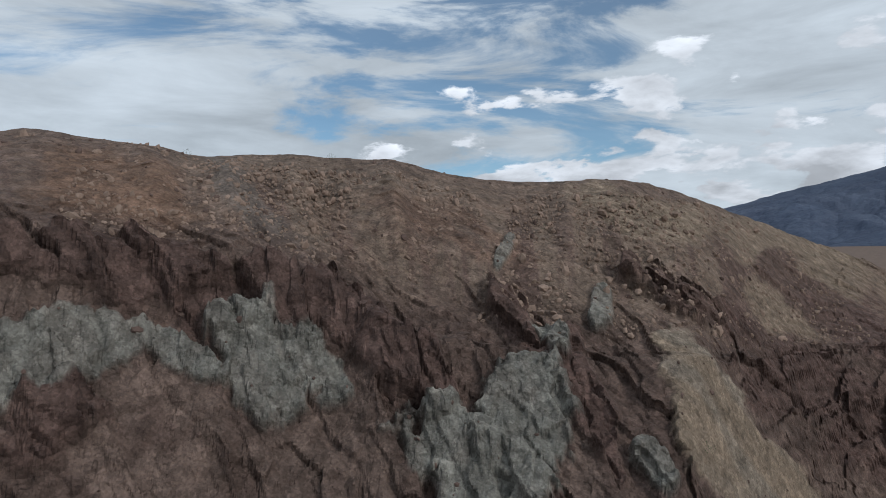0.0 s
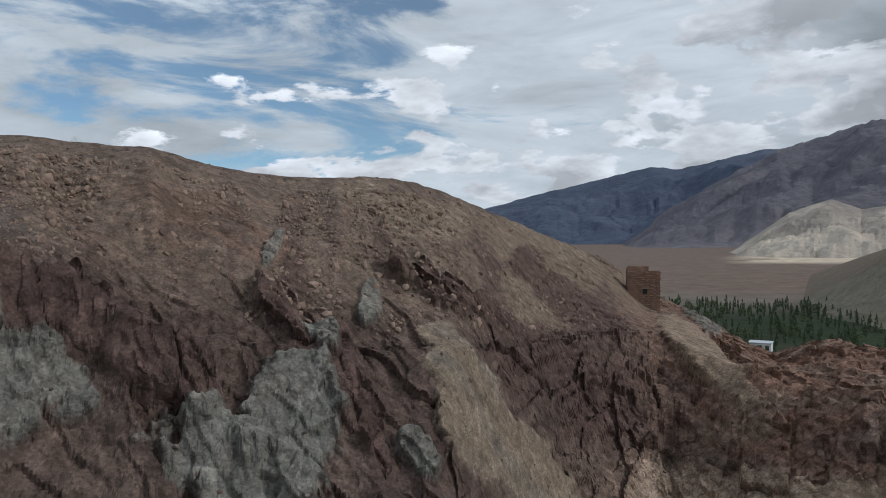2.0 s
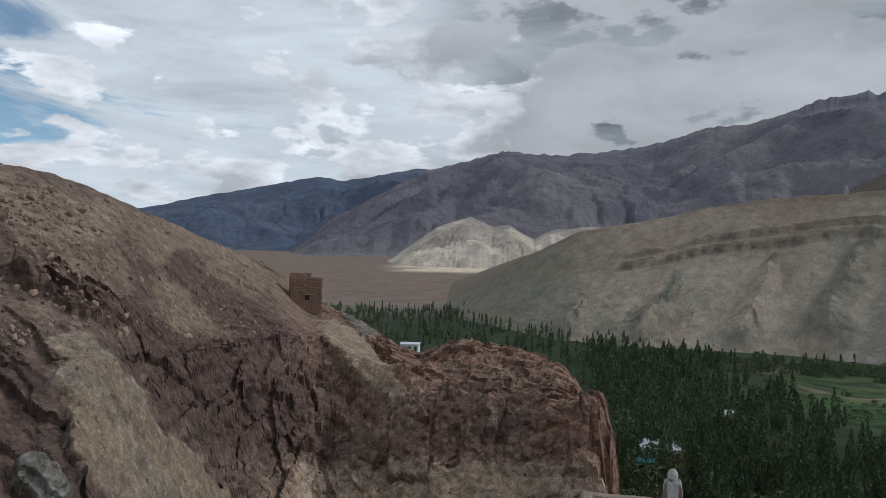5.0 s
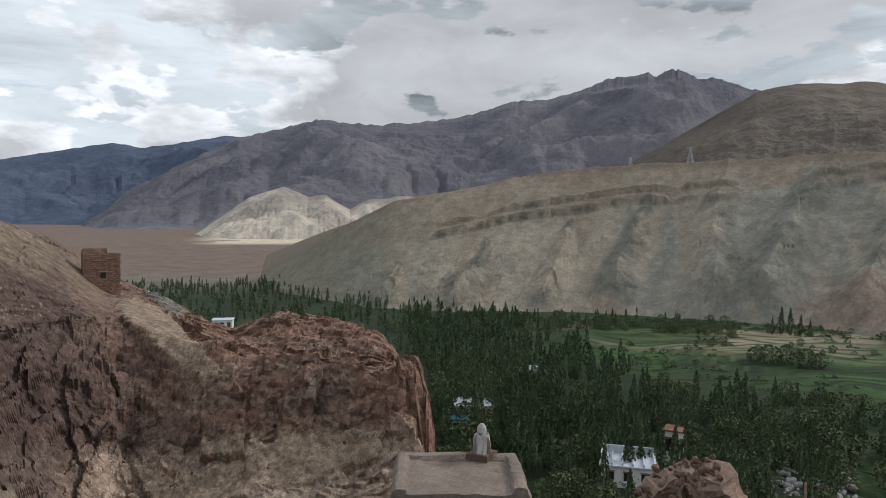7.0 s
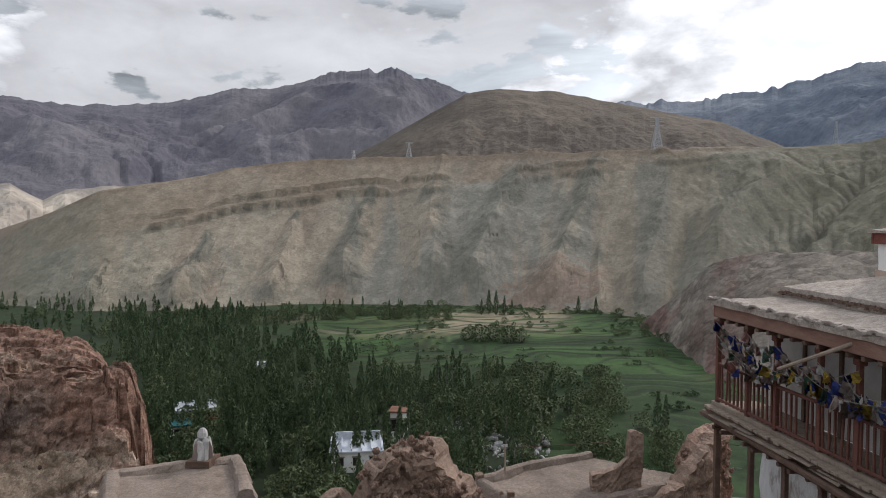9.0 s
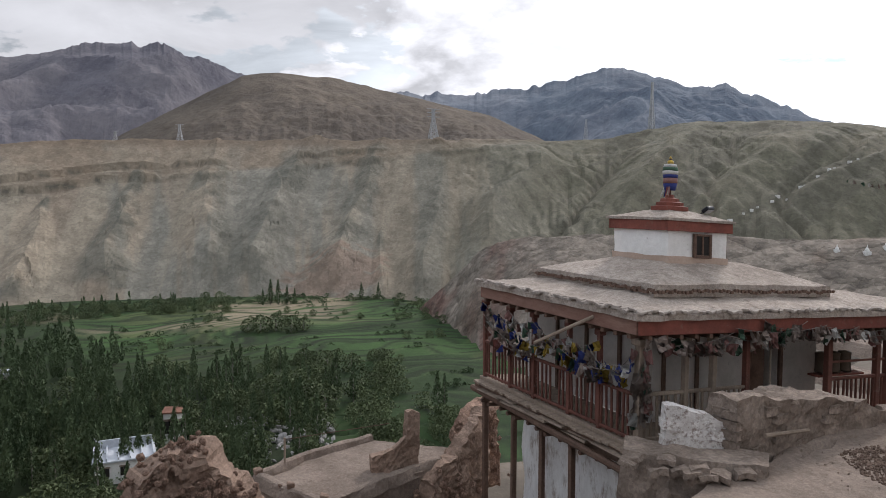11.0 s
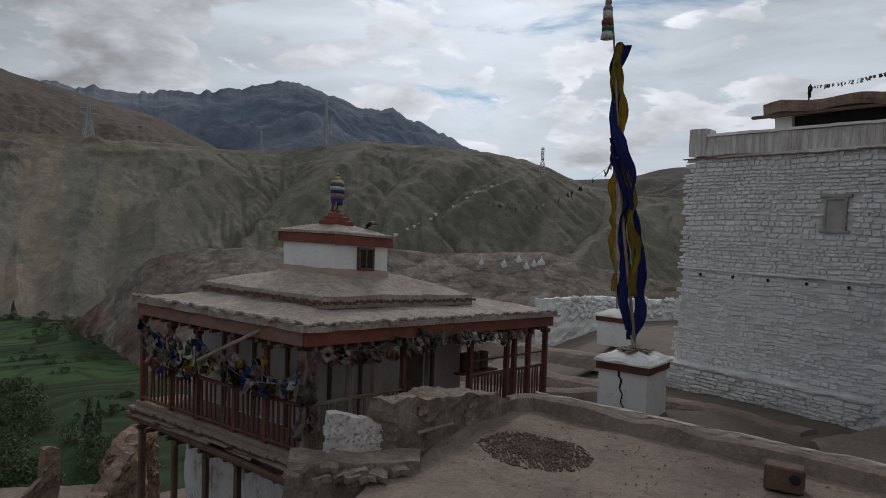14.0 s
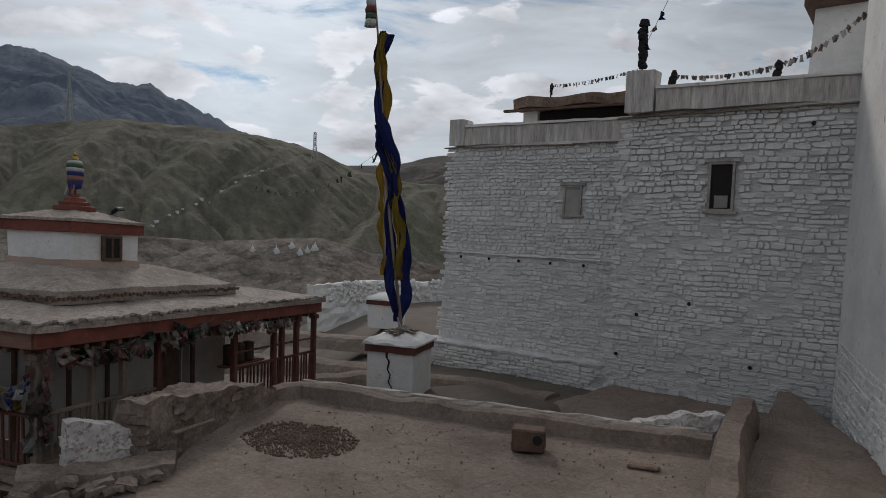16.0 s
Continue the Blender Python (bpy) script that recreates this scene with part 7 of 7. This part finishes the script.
part("window", box(bmesh.new(), -0.15, -1.93, 1.55, 0.4, -1.86, 2.2), INSIDE, tower, "small dark window")
part("lintel", box(bmesh.new(), -0.35, -1.97, 2.2, 0.6, -1.86, 2.32, 0.02), GREY_WOOD, tower)
tower_stone = mesh_of("stone", box(bmesh.new(), -0.3, -0.06, -0.1, 0.3, 0.06, 0.1, 0.02), STONE_WALL)
rng = random.Random(51)
for row in range(34):
    for k in range(6):
        if rng.random() < 0.75:
            piece("stone", tower_stone, pose(-1.65 + 0.66 * k + 0.2 * (row % 2) + rng.uniform(-0.1, 0.1), -1.86 + rng.uniform(-0.02, 0.03), -3.2 + 0.225 * row, rng.uniform(-3, 3), rng.uniform(-4, 4), rng.uniform(-4, 4)) @ Matrix.Diagonal((rng.uniform(0.5, 1.05), 1, rng.uniform(0.6, 1), 1)), tower)

# ---- trees ----
def leaf_cloud(height, radius, count, low, seed, shape, leaf=None):
    """Corners of many small leaf sprays inside a crown: columnar for a poplar, domed for a willow."""
    r = np.random.RandomState(seed)
    u = r.rand(count)
    z = low + (height - low) * u
    if shape == "column":
        reach = radius * np.clip(np.minimum((u + 0.12) * 2.6, (1.03 - u) * 1.7), 0, 1)
    else:
        reach = radius * np.sqrt(np.clip(1 - (2 * u - 0.9) ** 2 * 0.9, 0.02, 1))
    a = r.rand(count) * 2 * np.pi
    lobes = 1 + 0.28 * np.sin(a * 3 + seed + z * 0.9) + 0.16 * np.sin(a * 5 - z * 2.1 + seed)
    d = reach * np.sqrt(r.rand(count) * 0.75 + 0.25) * lobes
    c = np.stack([d * np.cos(a), d * np.sin(a), z], -1)
    e1, e2 = r.randn(count, 3), r.randn(count, 3)
    e1[:, 2] += 2.0 if shape == "column" else 0.5
    e1 /= np.linalg.norm(e1, axis=1, keepdims=True)
    e2 -= (e2 * e1).sum(1, keepdims=True) * e1
    e2 /= np.linalg.norm(e2, axis=1, keepdims=True)
    s = (r.rand(count, 1) * 0.5 + 0.5) * height * (leaf or (0.034 if shape == "column" else 0.055))
    wide = 0.42 if shape == "column" else 0.6
    quad = np.stack([c - e1 * s, c + e2 * s * wide, c + e1 * s, c - e2 * s * wide], 1)
    return quad.reshape(-1, 3)


def mesh_of_quads(name, verts, mat):
    n = len(verts) // 4
    me = bpy.data.meshes.new(name)
    me.vertices.add(len(verts))
    me.vertices.foreach_set("co", verts.astype(np.float32).ravel())
    me.loops.add(len(verts))
    me.loops.foreach_set("vertex_index", np.arange(len(verts), dtype=np.int32))
    me.polygons.add(n)
    me.polygons.foreach_set("loop_start", np.arange(0, len(verts), 4, dtype=np.int32))
    me.update(calc_edges=True)
    me.materials.append(mat)
    return me


WILLOW = material("willow_leaves", (0.115, 0.145, 0.068), (0.045, 0.062, 0.03), 0.1, 0.8, 0, 9, vary=0.14)
POPLARS = [leaf_cloud(7.2 + k * 0.5, 0.72 + 0.1 * k, 420, 0.7, 60 + k, "column", 0.05) for k in range(4)]
FAR_POPLARS = [leaf_cloud(7.2 + k * 0.5, 0.85 + 0.1 * k, 120, 0.5, 80 + k, "column", 0.1) for k in range(4)]
SHRUBS = [leaf_cloud(3.0, 2.2, 90, 0.0, 90 + k, "dome", 0.2) for k in range(3)]
DOMES = [leaf_cloud(3.6 + k * 0.4, 2.0 + 0.25 * k, 420, 0.2, 70 + k, "dome", 0.085) for k in range(3)]
poplar_meshes = [mesh_of_quads("crown", v, LEAF) for v in POPLARS]
dome_meshes = [mesh_of_quads("crown", v, WILLOW) for v in DOMES]


def trunk_mesh(height, spread, seed):
    bm = bmesh.new()
    r = random.Random(seed)
    bar(bm, (0, 0, -0.5), (0, 0, height * 0.55), 0.17, 0.1, 7)
    bar(bm, (0, 0, height * 0.55), (0.1, 0, height * 0.95), 0.1, 0.02, 6)
    for k in range(7):
        z = height * (0.2 + 0.1 * k)
        a = r.uniform(0, 6.28)
        bar(bm, (0, 0, z), (spread * math.cos(a), spread * math.sin(a), z + height * 0.13), 0.05, 0.015, 5)
    return mesh_of("trunk", bm, BARK)


poplar_trunks = [trunk_mesh(7.2 + k * 0.5, 0.55, k) for k in range(4)]
dome_trunks = [trunk_mesh(3.4, 1.2, 10 + k) for k in range(3)]


def floor_at(az, d):
    return float(ground_height(np.array([float(az)]), np.array([float(d)]))[0])


def plant(az, d, kind, k, scale, turn):
    ob = thing("poplar_tree" if kind == "column" else "willow_tree", Matrix.Translation(polar(az, d, floor_at(az, d) - 0.1)) @ pose(0, 0, 0, 0, 0, turn) @ Matrix.Scale(scale, 4),
               "slender dark green poplar tree in the valley" if kind == "column" else "bushy grey-green willow tree in the valley", "tree", "poplars" if kind == "column" else "willows")
    piece("trunk", (poplar_trunks if kind == "column" else dome_trunks)[k], Matrix(), ob)
    piece("crown", (poplar_meshes if kind == "column" else dome_meshes)[k], Matrix(), ob)


rng = random.Random(61)
# lone and grouped trees that stand out
for az, d, scale in ((94.3, 243, 0.75), (95.7, 243, 0.78), (86.4, 236, 0.8), (87.0, 238, 1.0), (87.6, 236, 1.05), (88.3, 238, 0.9), (88.9, 236, 0.7), (79.6, 92, 1.0), (80.4, 95, 1.05), (92.2, 118, 0.95), (93.6, 116, 0.9), (100.6, 108, 0.85), (101.2, 112, 0.8),
                     (76.2, 79, 0.82), (83.5, 128, 1.0), (84.0, 130, 1.05), (82.8, 131, 0.95), (84.6, 133, 1.0)):
    plant(az, d, "column", rng.randrange(4), scale * rng.uniform(0.95, 1.05), rng.uniform(0, 360))
for k in range(58):
    az = rng.uniform(63, 92)
    d = rng.uniform(80, 150)
    plant(az, d, "column", rng.randrange(4), rng.uniform(0.5, 0.95), rng.uniform(0, 360))
for az, d, s in ((70.5, 74, 1.1), (72, 72, 1.2), (73.6, 73, 1.0), (86.2, 185, 1.2), (87.4, 187, 1.3), (88.6, 184, 1.2), (89.6, 186, 1.0), (85.2, 186, 0.9), (91.3, 112, 1.1), (89.5, 116, 1.2), (88, 121, 1.2), (93.8, 120, 1.0), (96.2, 112, 0.9), (91.5, 140, 1.1), (93.5, 138, 1.0), (89.6, 146, 1.1)):
    plant(az, d, "dome", rng.randrange(3), s, rng.uniform(0, 360))


def woods(name, clouds, places, mat, label):
    parts = []
    for x, y, z, s, a, k in places:
        v = clouds[k] * s
        c, sn = math.cos(a), math.sin(a)
        parts.append(np.stack([v[:, 0] * c - v[:, 1] * sn + x, v[:, 0] * sn + v[:, 1] * c + y, v[:, 2] + z], -1))
    return tagged(new(name, mesh_of_quads(name, np.concatenate(parts), mat)), label, "trees", kind="stuff")


def sites(n, az0, az1, d0, d1, s0, s1, kinds, seed, keep=lambda a, d: True):
    r = random.Random(seed)
    out = []
    while len(out) < n:
        a, d = r.uniform(az0, az1), math.sqrt(r.uniform(d0 ** 2, d1 ** 2))
        if keep(a, d):
            p = polar(a, d)
            out.append((p.x, p.y, floor_at(a, d), r.uniform(s0, s1), r.uniform(0, 6.28), r.randrange(kinds)))
    return out


clumped = lambda a, d: noise.noise((a * 0.22, d * 0.03, 5)) > -0.1
near_poplars = sites(300, 58, 77, 92, 150, 0.5, 1.0, 4, 2, lambda a, d: noise.noise((a * 0.3, d * 0.04, 6)) > -0.25) + sites(95, 77, 90, 86, 135, 0.45, 0.85, 4, 3, clumped)
woods("poplar_woods", POPLARS, near_poplars, LEAF, "dense dark green poplar plantation on the valley floor")
far_poplars = sites(680, 36, 62, 150, 400, 0.35, 0.68, 4, 1) + sites(360, 58, 76, 150, 245, 0.4, 0.8, 4, 12, lambda a, d: a < 67 or d < 170 or noise.noise((a * 0.4, d * 0.05, 2)) > 0.2) + sites(40, 64, 82, 225, 255, 0.35, 0.6, 4, 4)
woods("poplar_woods", FAR_POPLARS, far_poplars, LEAF, "distant rows of dark poplars on the valley floor")
far_domes = (sites(330, 60, 98, 78, 150, 0.35, 1.0, 3, 5, clumped) + sites(150, 62, 84, 222, 252, 0.3, 0.75, 3, 6) + sites(60, 74, 112, 150, 245, 0.25, 0.55, 3, 7, lambda a, d: noise.noise((a * 0.3, d * 0.06, 9)) > 0.25)
             + sites(60, 97, 112, 190, 240, 0.4, 0.8, 3, 8) + sites(70, 38, 60, 140, 380, 0.5, 0.9, 3, 9) + sites(45, 88, 103, 70, 112, 0.4, 0.8, 3, 10))
terrace_line = lambda a, d: abs((d * math.sin(radians(a)) * 0.11 + 0.02 * d * math.cos(radians(a))) % 1 - 0.5) > 0.42 and noise.noise((a * 0.25, d * 0.03, 12)) > 0.0
hedges = sites(650, 70, 108, 120, 246, 0.16, 0.5, 3, 21, terrace_line) + sites(260, 62, 100, 236, 256, 0.2, 0.55, 3, 22)
woods("hedge_shrubs", SHRUBS, hedges, LEAF, "dark green shrubs along the field terraces")
woods("willow_woods", DOMES, far_domes, WILLOW, "bushy willows and orchard trees along the fields")

# ---- houses in the valley ----
METAL = material("painted_sheet", (0.6, 0.63, 0.68), (0.45, 0.48, 0.53), 2, 0.5, 0.1, 6)
TEAL = plain("teal_sheet", (0.05, 0.22, 0.24), 0.5)
RUST = plain("rust_roof", (0.26, 0.13, 0.09), 0.8)


def house(az, d, turn, w, l, h, roof, label, ribs=False):
    z = floor_at(az, d)
    ob = thing("house", Matrix.Translation(polar(az, d, z)) @ pose(0, 0, 0, 0, 0, turn), label, "house", "valley houses")
    part("wall", box(bmesh.new(), -w / 2, -l / 2, -1, w / 2, l / 2, h, 0.03), WHITEWASH, ob)
    part("roof", box(bmesh.new(), -w / 2 - 0.3, -l / 2 - 0.3, h + 0.004, w / 2 + 0.3, l / 2 + 0.3, h + 0.25, 0.04), roof, ob)
    for k in range(3):
        y = -l / 2 + l * (k + 0.5) / 3
        win = part("window", box(bmesh.new(), -w / 2 - 0.03, y - 0.5, h * 0.35, -w / 2 - 0.005, y + 0.5, h * 0.75), INSIDE, ob)
        part("window_frame", box(bmesh.new(), -w / 2 - 0.06, y - 0.62, h * 0.75 + 0.003, -w / 2 - 0.002, y + 0.62, h * 0.82), GREY_WOOD, win)
    if ribs:
        for k in range(6):
            y = -l / 2 + l * k / 5
            part("roof_rib", box(bmesh.new(), -w / 2 - 0.2, y - 0.09, h + 0.255, w / 2 + 0.2, y + 0.09, h + 0.6, 0.02), METAL, ob)
        part("back_screen", box(bmesh.new(), w / 2 - 0.1, -l / 2, h + 0.254, w / 2 + 0.1, l / 2, h + 1.3), METAL, ob)
        part("side_screen", box(bmesh.new(), -w / 2, l / 2 - 0.1, h + 0.254, w / 2 - 0.105, l / 2 + 0.1, h + 1.7), METAL, ob)
    return ob


house(76.0, 94, 14, 5, 6.6, 2.7, METAL, "white village house with a ribbed metal roof frame", ribs=True)
house(63.4, 118, 30, 5, 6, 2.8, METAL, "white house with a flat pale roof among poplars")
house(62.0, 112, 30, 3, 3.4, 1.7, TEAL, "small shed with a teal sheet roof")
house(64.9, 115, 25, 3, 3.6, 1.9, RUST, "low brown-roofed village house")
house(43.2, 228, 40, 5, 6, 3, METAL, "distant small white house in the trees")
house(79.6, 104, 0, 2.5, 2.5, 4.4, RUST, "tall narrow mud-coloured house among trees")
house(68.3, 150, 20, 4, 5, 2.4, METAL, "pale-roofed house half hidden by poplars")

# pale boulders of the stream bed between the trees
r = random.Random(71)
bed = []
for k in range(420):
    az, d = r.uniform(76, 92), r.gauss(103, 5)
    p = polar(az, d + 6 * math.sin(az * 0.4))
    bed.append((p.x, p.y, floor_at(az, d) + 0.1, r.uniform(0.2, 0.7)))
scatter("stream_boulders", bed, material("stream_stone", (0.42, 0.41, 0.4), (0.25, 0.24, 0.23), 0.6, 0.9, 0.4, 6), "pale boulders of a dry stream bed", "boulders")

# ---- stones on the hillside ----
r = np.random.RandomState(81)
n = 9000
az = r.uniform(-34, 34, n)
d = belt_d(az) + 1 + (crest_d(az) - belt_d(az)) * r.rand(n)
keep = (fbm(az * 0.25, d * 0.06, 83, 3) > -0.25) & (d < crest_d(az) - 3)
az, d = az[keep], d[keep]
size = np.exp(r.normal(-2.5, 0.6, len(az))).clip(0.035, 0.4)
zz = hill_height(az, d)
HILL_STONE = material("hill_stone", (0.34, 0.25, 0.195), (0.19, 0.135, 0.105), 0.8, 0.95, 0.4, 5, vary=0.3)
scatter("scree_stones", [(dd * math.sin(radians(a)), dd * math.cos(radians(a)), z + s * 0.2, s) for a, dd, z, s in zip(az, d, zz, size)], HILL_STONE, "loose stones scattered over the scree slope", "stones")
n = 800
az, d = r.uniform(-34, 58, n), r.uniform(25.5, 60, n)
size = np.exp(r.normal(-2.3, 0.5, n)).clip(0.04, 0.3)
zz = hill_height(az, d)
out = np.clip(hill_parts(az, d)[0], -2, 2.5) * 0.55
scatter("crag_blocks", [((dd - o) * math.sin(radians(a)), (dd - o) * math.cos(radians(a)), z, s) for a, dd, z, s, o in zip(az, d, zz, size, out)], material("crag_stone", (0.17, 0.118, 0.098), (0.09, 0.062, 0.052), 0.8, 0.95, 0.5, 6, vary=0.25), "fallen blocks among the crags", "stones")


def shrub(az, d, size):
    z = float(hill_height(np.array([az]), np.array([d]))[0])
    ob = new("shrub", mesh_of_quads("shrub", leaf_cloud(size, size * 0.6, 120, 0.0, int(az * 10) % 97, "dome"), LEAF))
    ob.matrix_world = Matrix.Translation(polar(az, d, z - 0.05))
    tagged(ob, "small dark green thorn shrub on the bare slope", "shrub", "shrubs")


for az, d, s in ((20.3, 31.9, 0.55), (-9.0, 49.5, 0.5), (8.2, 43.5, 0.4), (-20, 49.4, 0.5), (2.0, 28.5, 0.3), (24, 62.5, 0.4)):
    shrub(az, d, s)

# ---- stupas, pylons ----
LIME = plain("limewash", (0.72, 0.71, 0.68), 0.9)


def stupa(az, d, s, z):
    ob = thing("stupa", Matrix.Translation(polar(az, d, z)) @ pose(0, 0, 0, 0, 0, 20 - az) @ Matrix.Scale(s * 0.85, 4), "small whitewashed stupa on the stony ridge", "stupa", "stupas")
    part("plinth", box(bmesh.new(), -0.6, -0.6, -0.5, 0.6, 0.6, 0.5, 0.04), LIME, ob)
    part("dome", lathe(bmesh.new(), ((0.52, 0.5), (0.46, 0.75), (0.34, 1.0), (0.2, 1.1)), 10), LIME, ob, smooth=True)
    part("spire", lathe(bmesh.new(), ((0.2, 1.1), (0.1, 1.5), (0.03, 1.8)), 8), LIME, ob)


def on_ridge(height, a, d):
    return float(height(np.array([float(a)]), np.array([float(d)]))[0])


for a, s in ((130.7, 1.1), (132.55, 1.35), (133.75, 1.4), (134.4, 1.3), (135.0, 1.2), (135.6, 1.4), (135.4, 0.9)):
    dd = 178 + (a * 37) % 7
    stupa(a, dd, s, on_ridge(stupa_height, a, dd))
WHITE_STONE = thing("mani_wall", pose(0, 0, 0), "broken line of white mani stones up the ridge", "wall", kind="structure")
mani = mesh_of("stone", lumpy(box(bmesh.new(), -0.8, -0.5, -0.6, 0.8, 0.5, 0.6, 0.1), 0.1, 2), LIME)
for k in range(16):
    a = 122.5 + 0.62 * k + 0.2 * math.sin(k * 2.3)
    dd = 285 + 4.5 * k
    p = polar(a, dd, on_ridge(ridge_height, a, dd) + 0.2)
    piece("stone", mani, Matrix.Translation(p) @ pose(0, 0, 0, 0, 0, k * 40) @ Matrix.Scale(0.6 + 0.7 * ((k * 7) % 5) / 5, 4), WHITE_STONE)

STEEL = plain("galvanised_steel", (0.45, 0.46, 0.47), 0.6, 0.2)


def pylon(az, d, height, z, width, arms, label, name="pylon"):
    ob = thing(name, Matrix.Translation(polar(az, d, z)) @ pose(0, 0, 0, 0, 0, az), label, "pylon", "pylons")
    t = 0.26 if height > 18 else 0.09
    def corner(k, s):
        w = width * (1 - 0.85 * min(1, s / 0.75)) * 0.5 + 0.25
        return Vector(((1, 1, -1, -1)[k] * w, (1, -1, -1, 1)[k] * w, height * s))
    for k in range(4):
        bm = bmesh.new()
        rings = [[bm.verts.new(corner(k, i / 8) + Vector((dx * t, dy * t, 0))) for dx, dy in ((-0.7, -0.7), (0.7, -0.7), (0.7, 0.7), (-0.7, 0.7))] for i in range(9)]
        for low, high in zip(rings, rings[1:]):
            for i in range(4):
                bm.faces.new((low[i], low[(i + 1) % 4], high[(i + 1) % 4], high[i]))
        bm.faces.new(rings[-1])
        part("leg", bm, STEEL, ob)
    bm = bmesh.new()
    for i in range(8):
        for k in range(4):
            j = (k + 1) % 4
            bar(bm, corner(k, i / 8), corner(j, (i + 1) / 8), t * 0.6, n=3)
            bar(bm, corner(j, i / 8), corner(k, (i + 1) / 8), t * 0.6, n=3)
            bar(bm, corner(k, (i + 1) / 8), corner(j, (i + 1) / 8), t * 0.6, n=3)
    part("lattice", bm, STEEL, ob)
    for s in arms:
        part("cross_arm", bar(bmesh.new(), (-width * 0.75, 0, height * s), (width * 0.75, 0, height * s), t, n=4), STEEL, ob)
    return ob


pylon(100.25, 418, 21, 35.5, 5.5, (0.78, 0.9, 1.0), "steel lattice power pylon on the ridge")
pylon(80.4, 430, 11, 34.5, 3.2, (0.8, 0.92, 1.0), "steel lattice power pylon on the ridge")
pylon(75.9, 432, 8, 32.5, 2.6, (0.85, 1.0), "steel lattice power pylon on the ridge")
pylon(135.4, 395, 25, 18, 5.5, (0.75, 0.88, 1.0), "steel lattice power pylon on the ridge")
pylon(117.65, 440, 28, 45, 2.4, (), "tall slim lattice radio mast on the ridge", "radio_mast")
pylon(112.6, 440, 14, 38, 1.8, (), "short lattice radio mast beside a hut", "radio_mast")
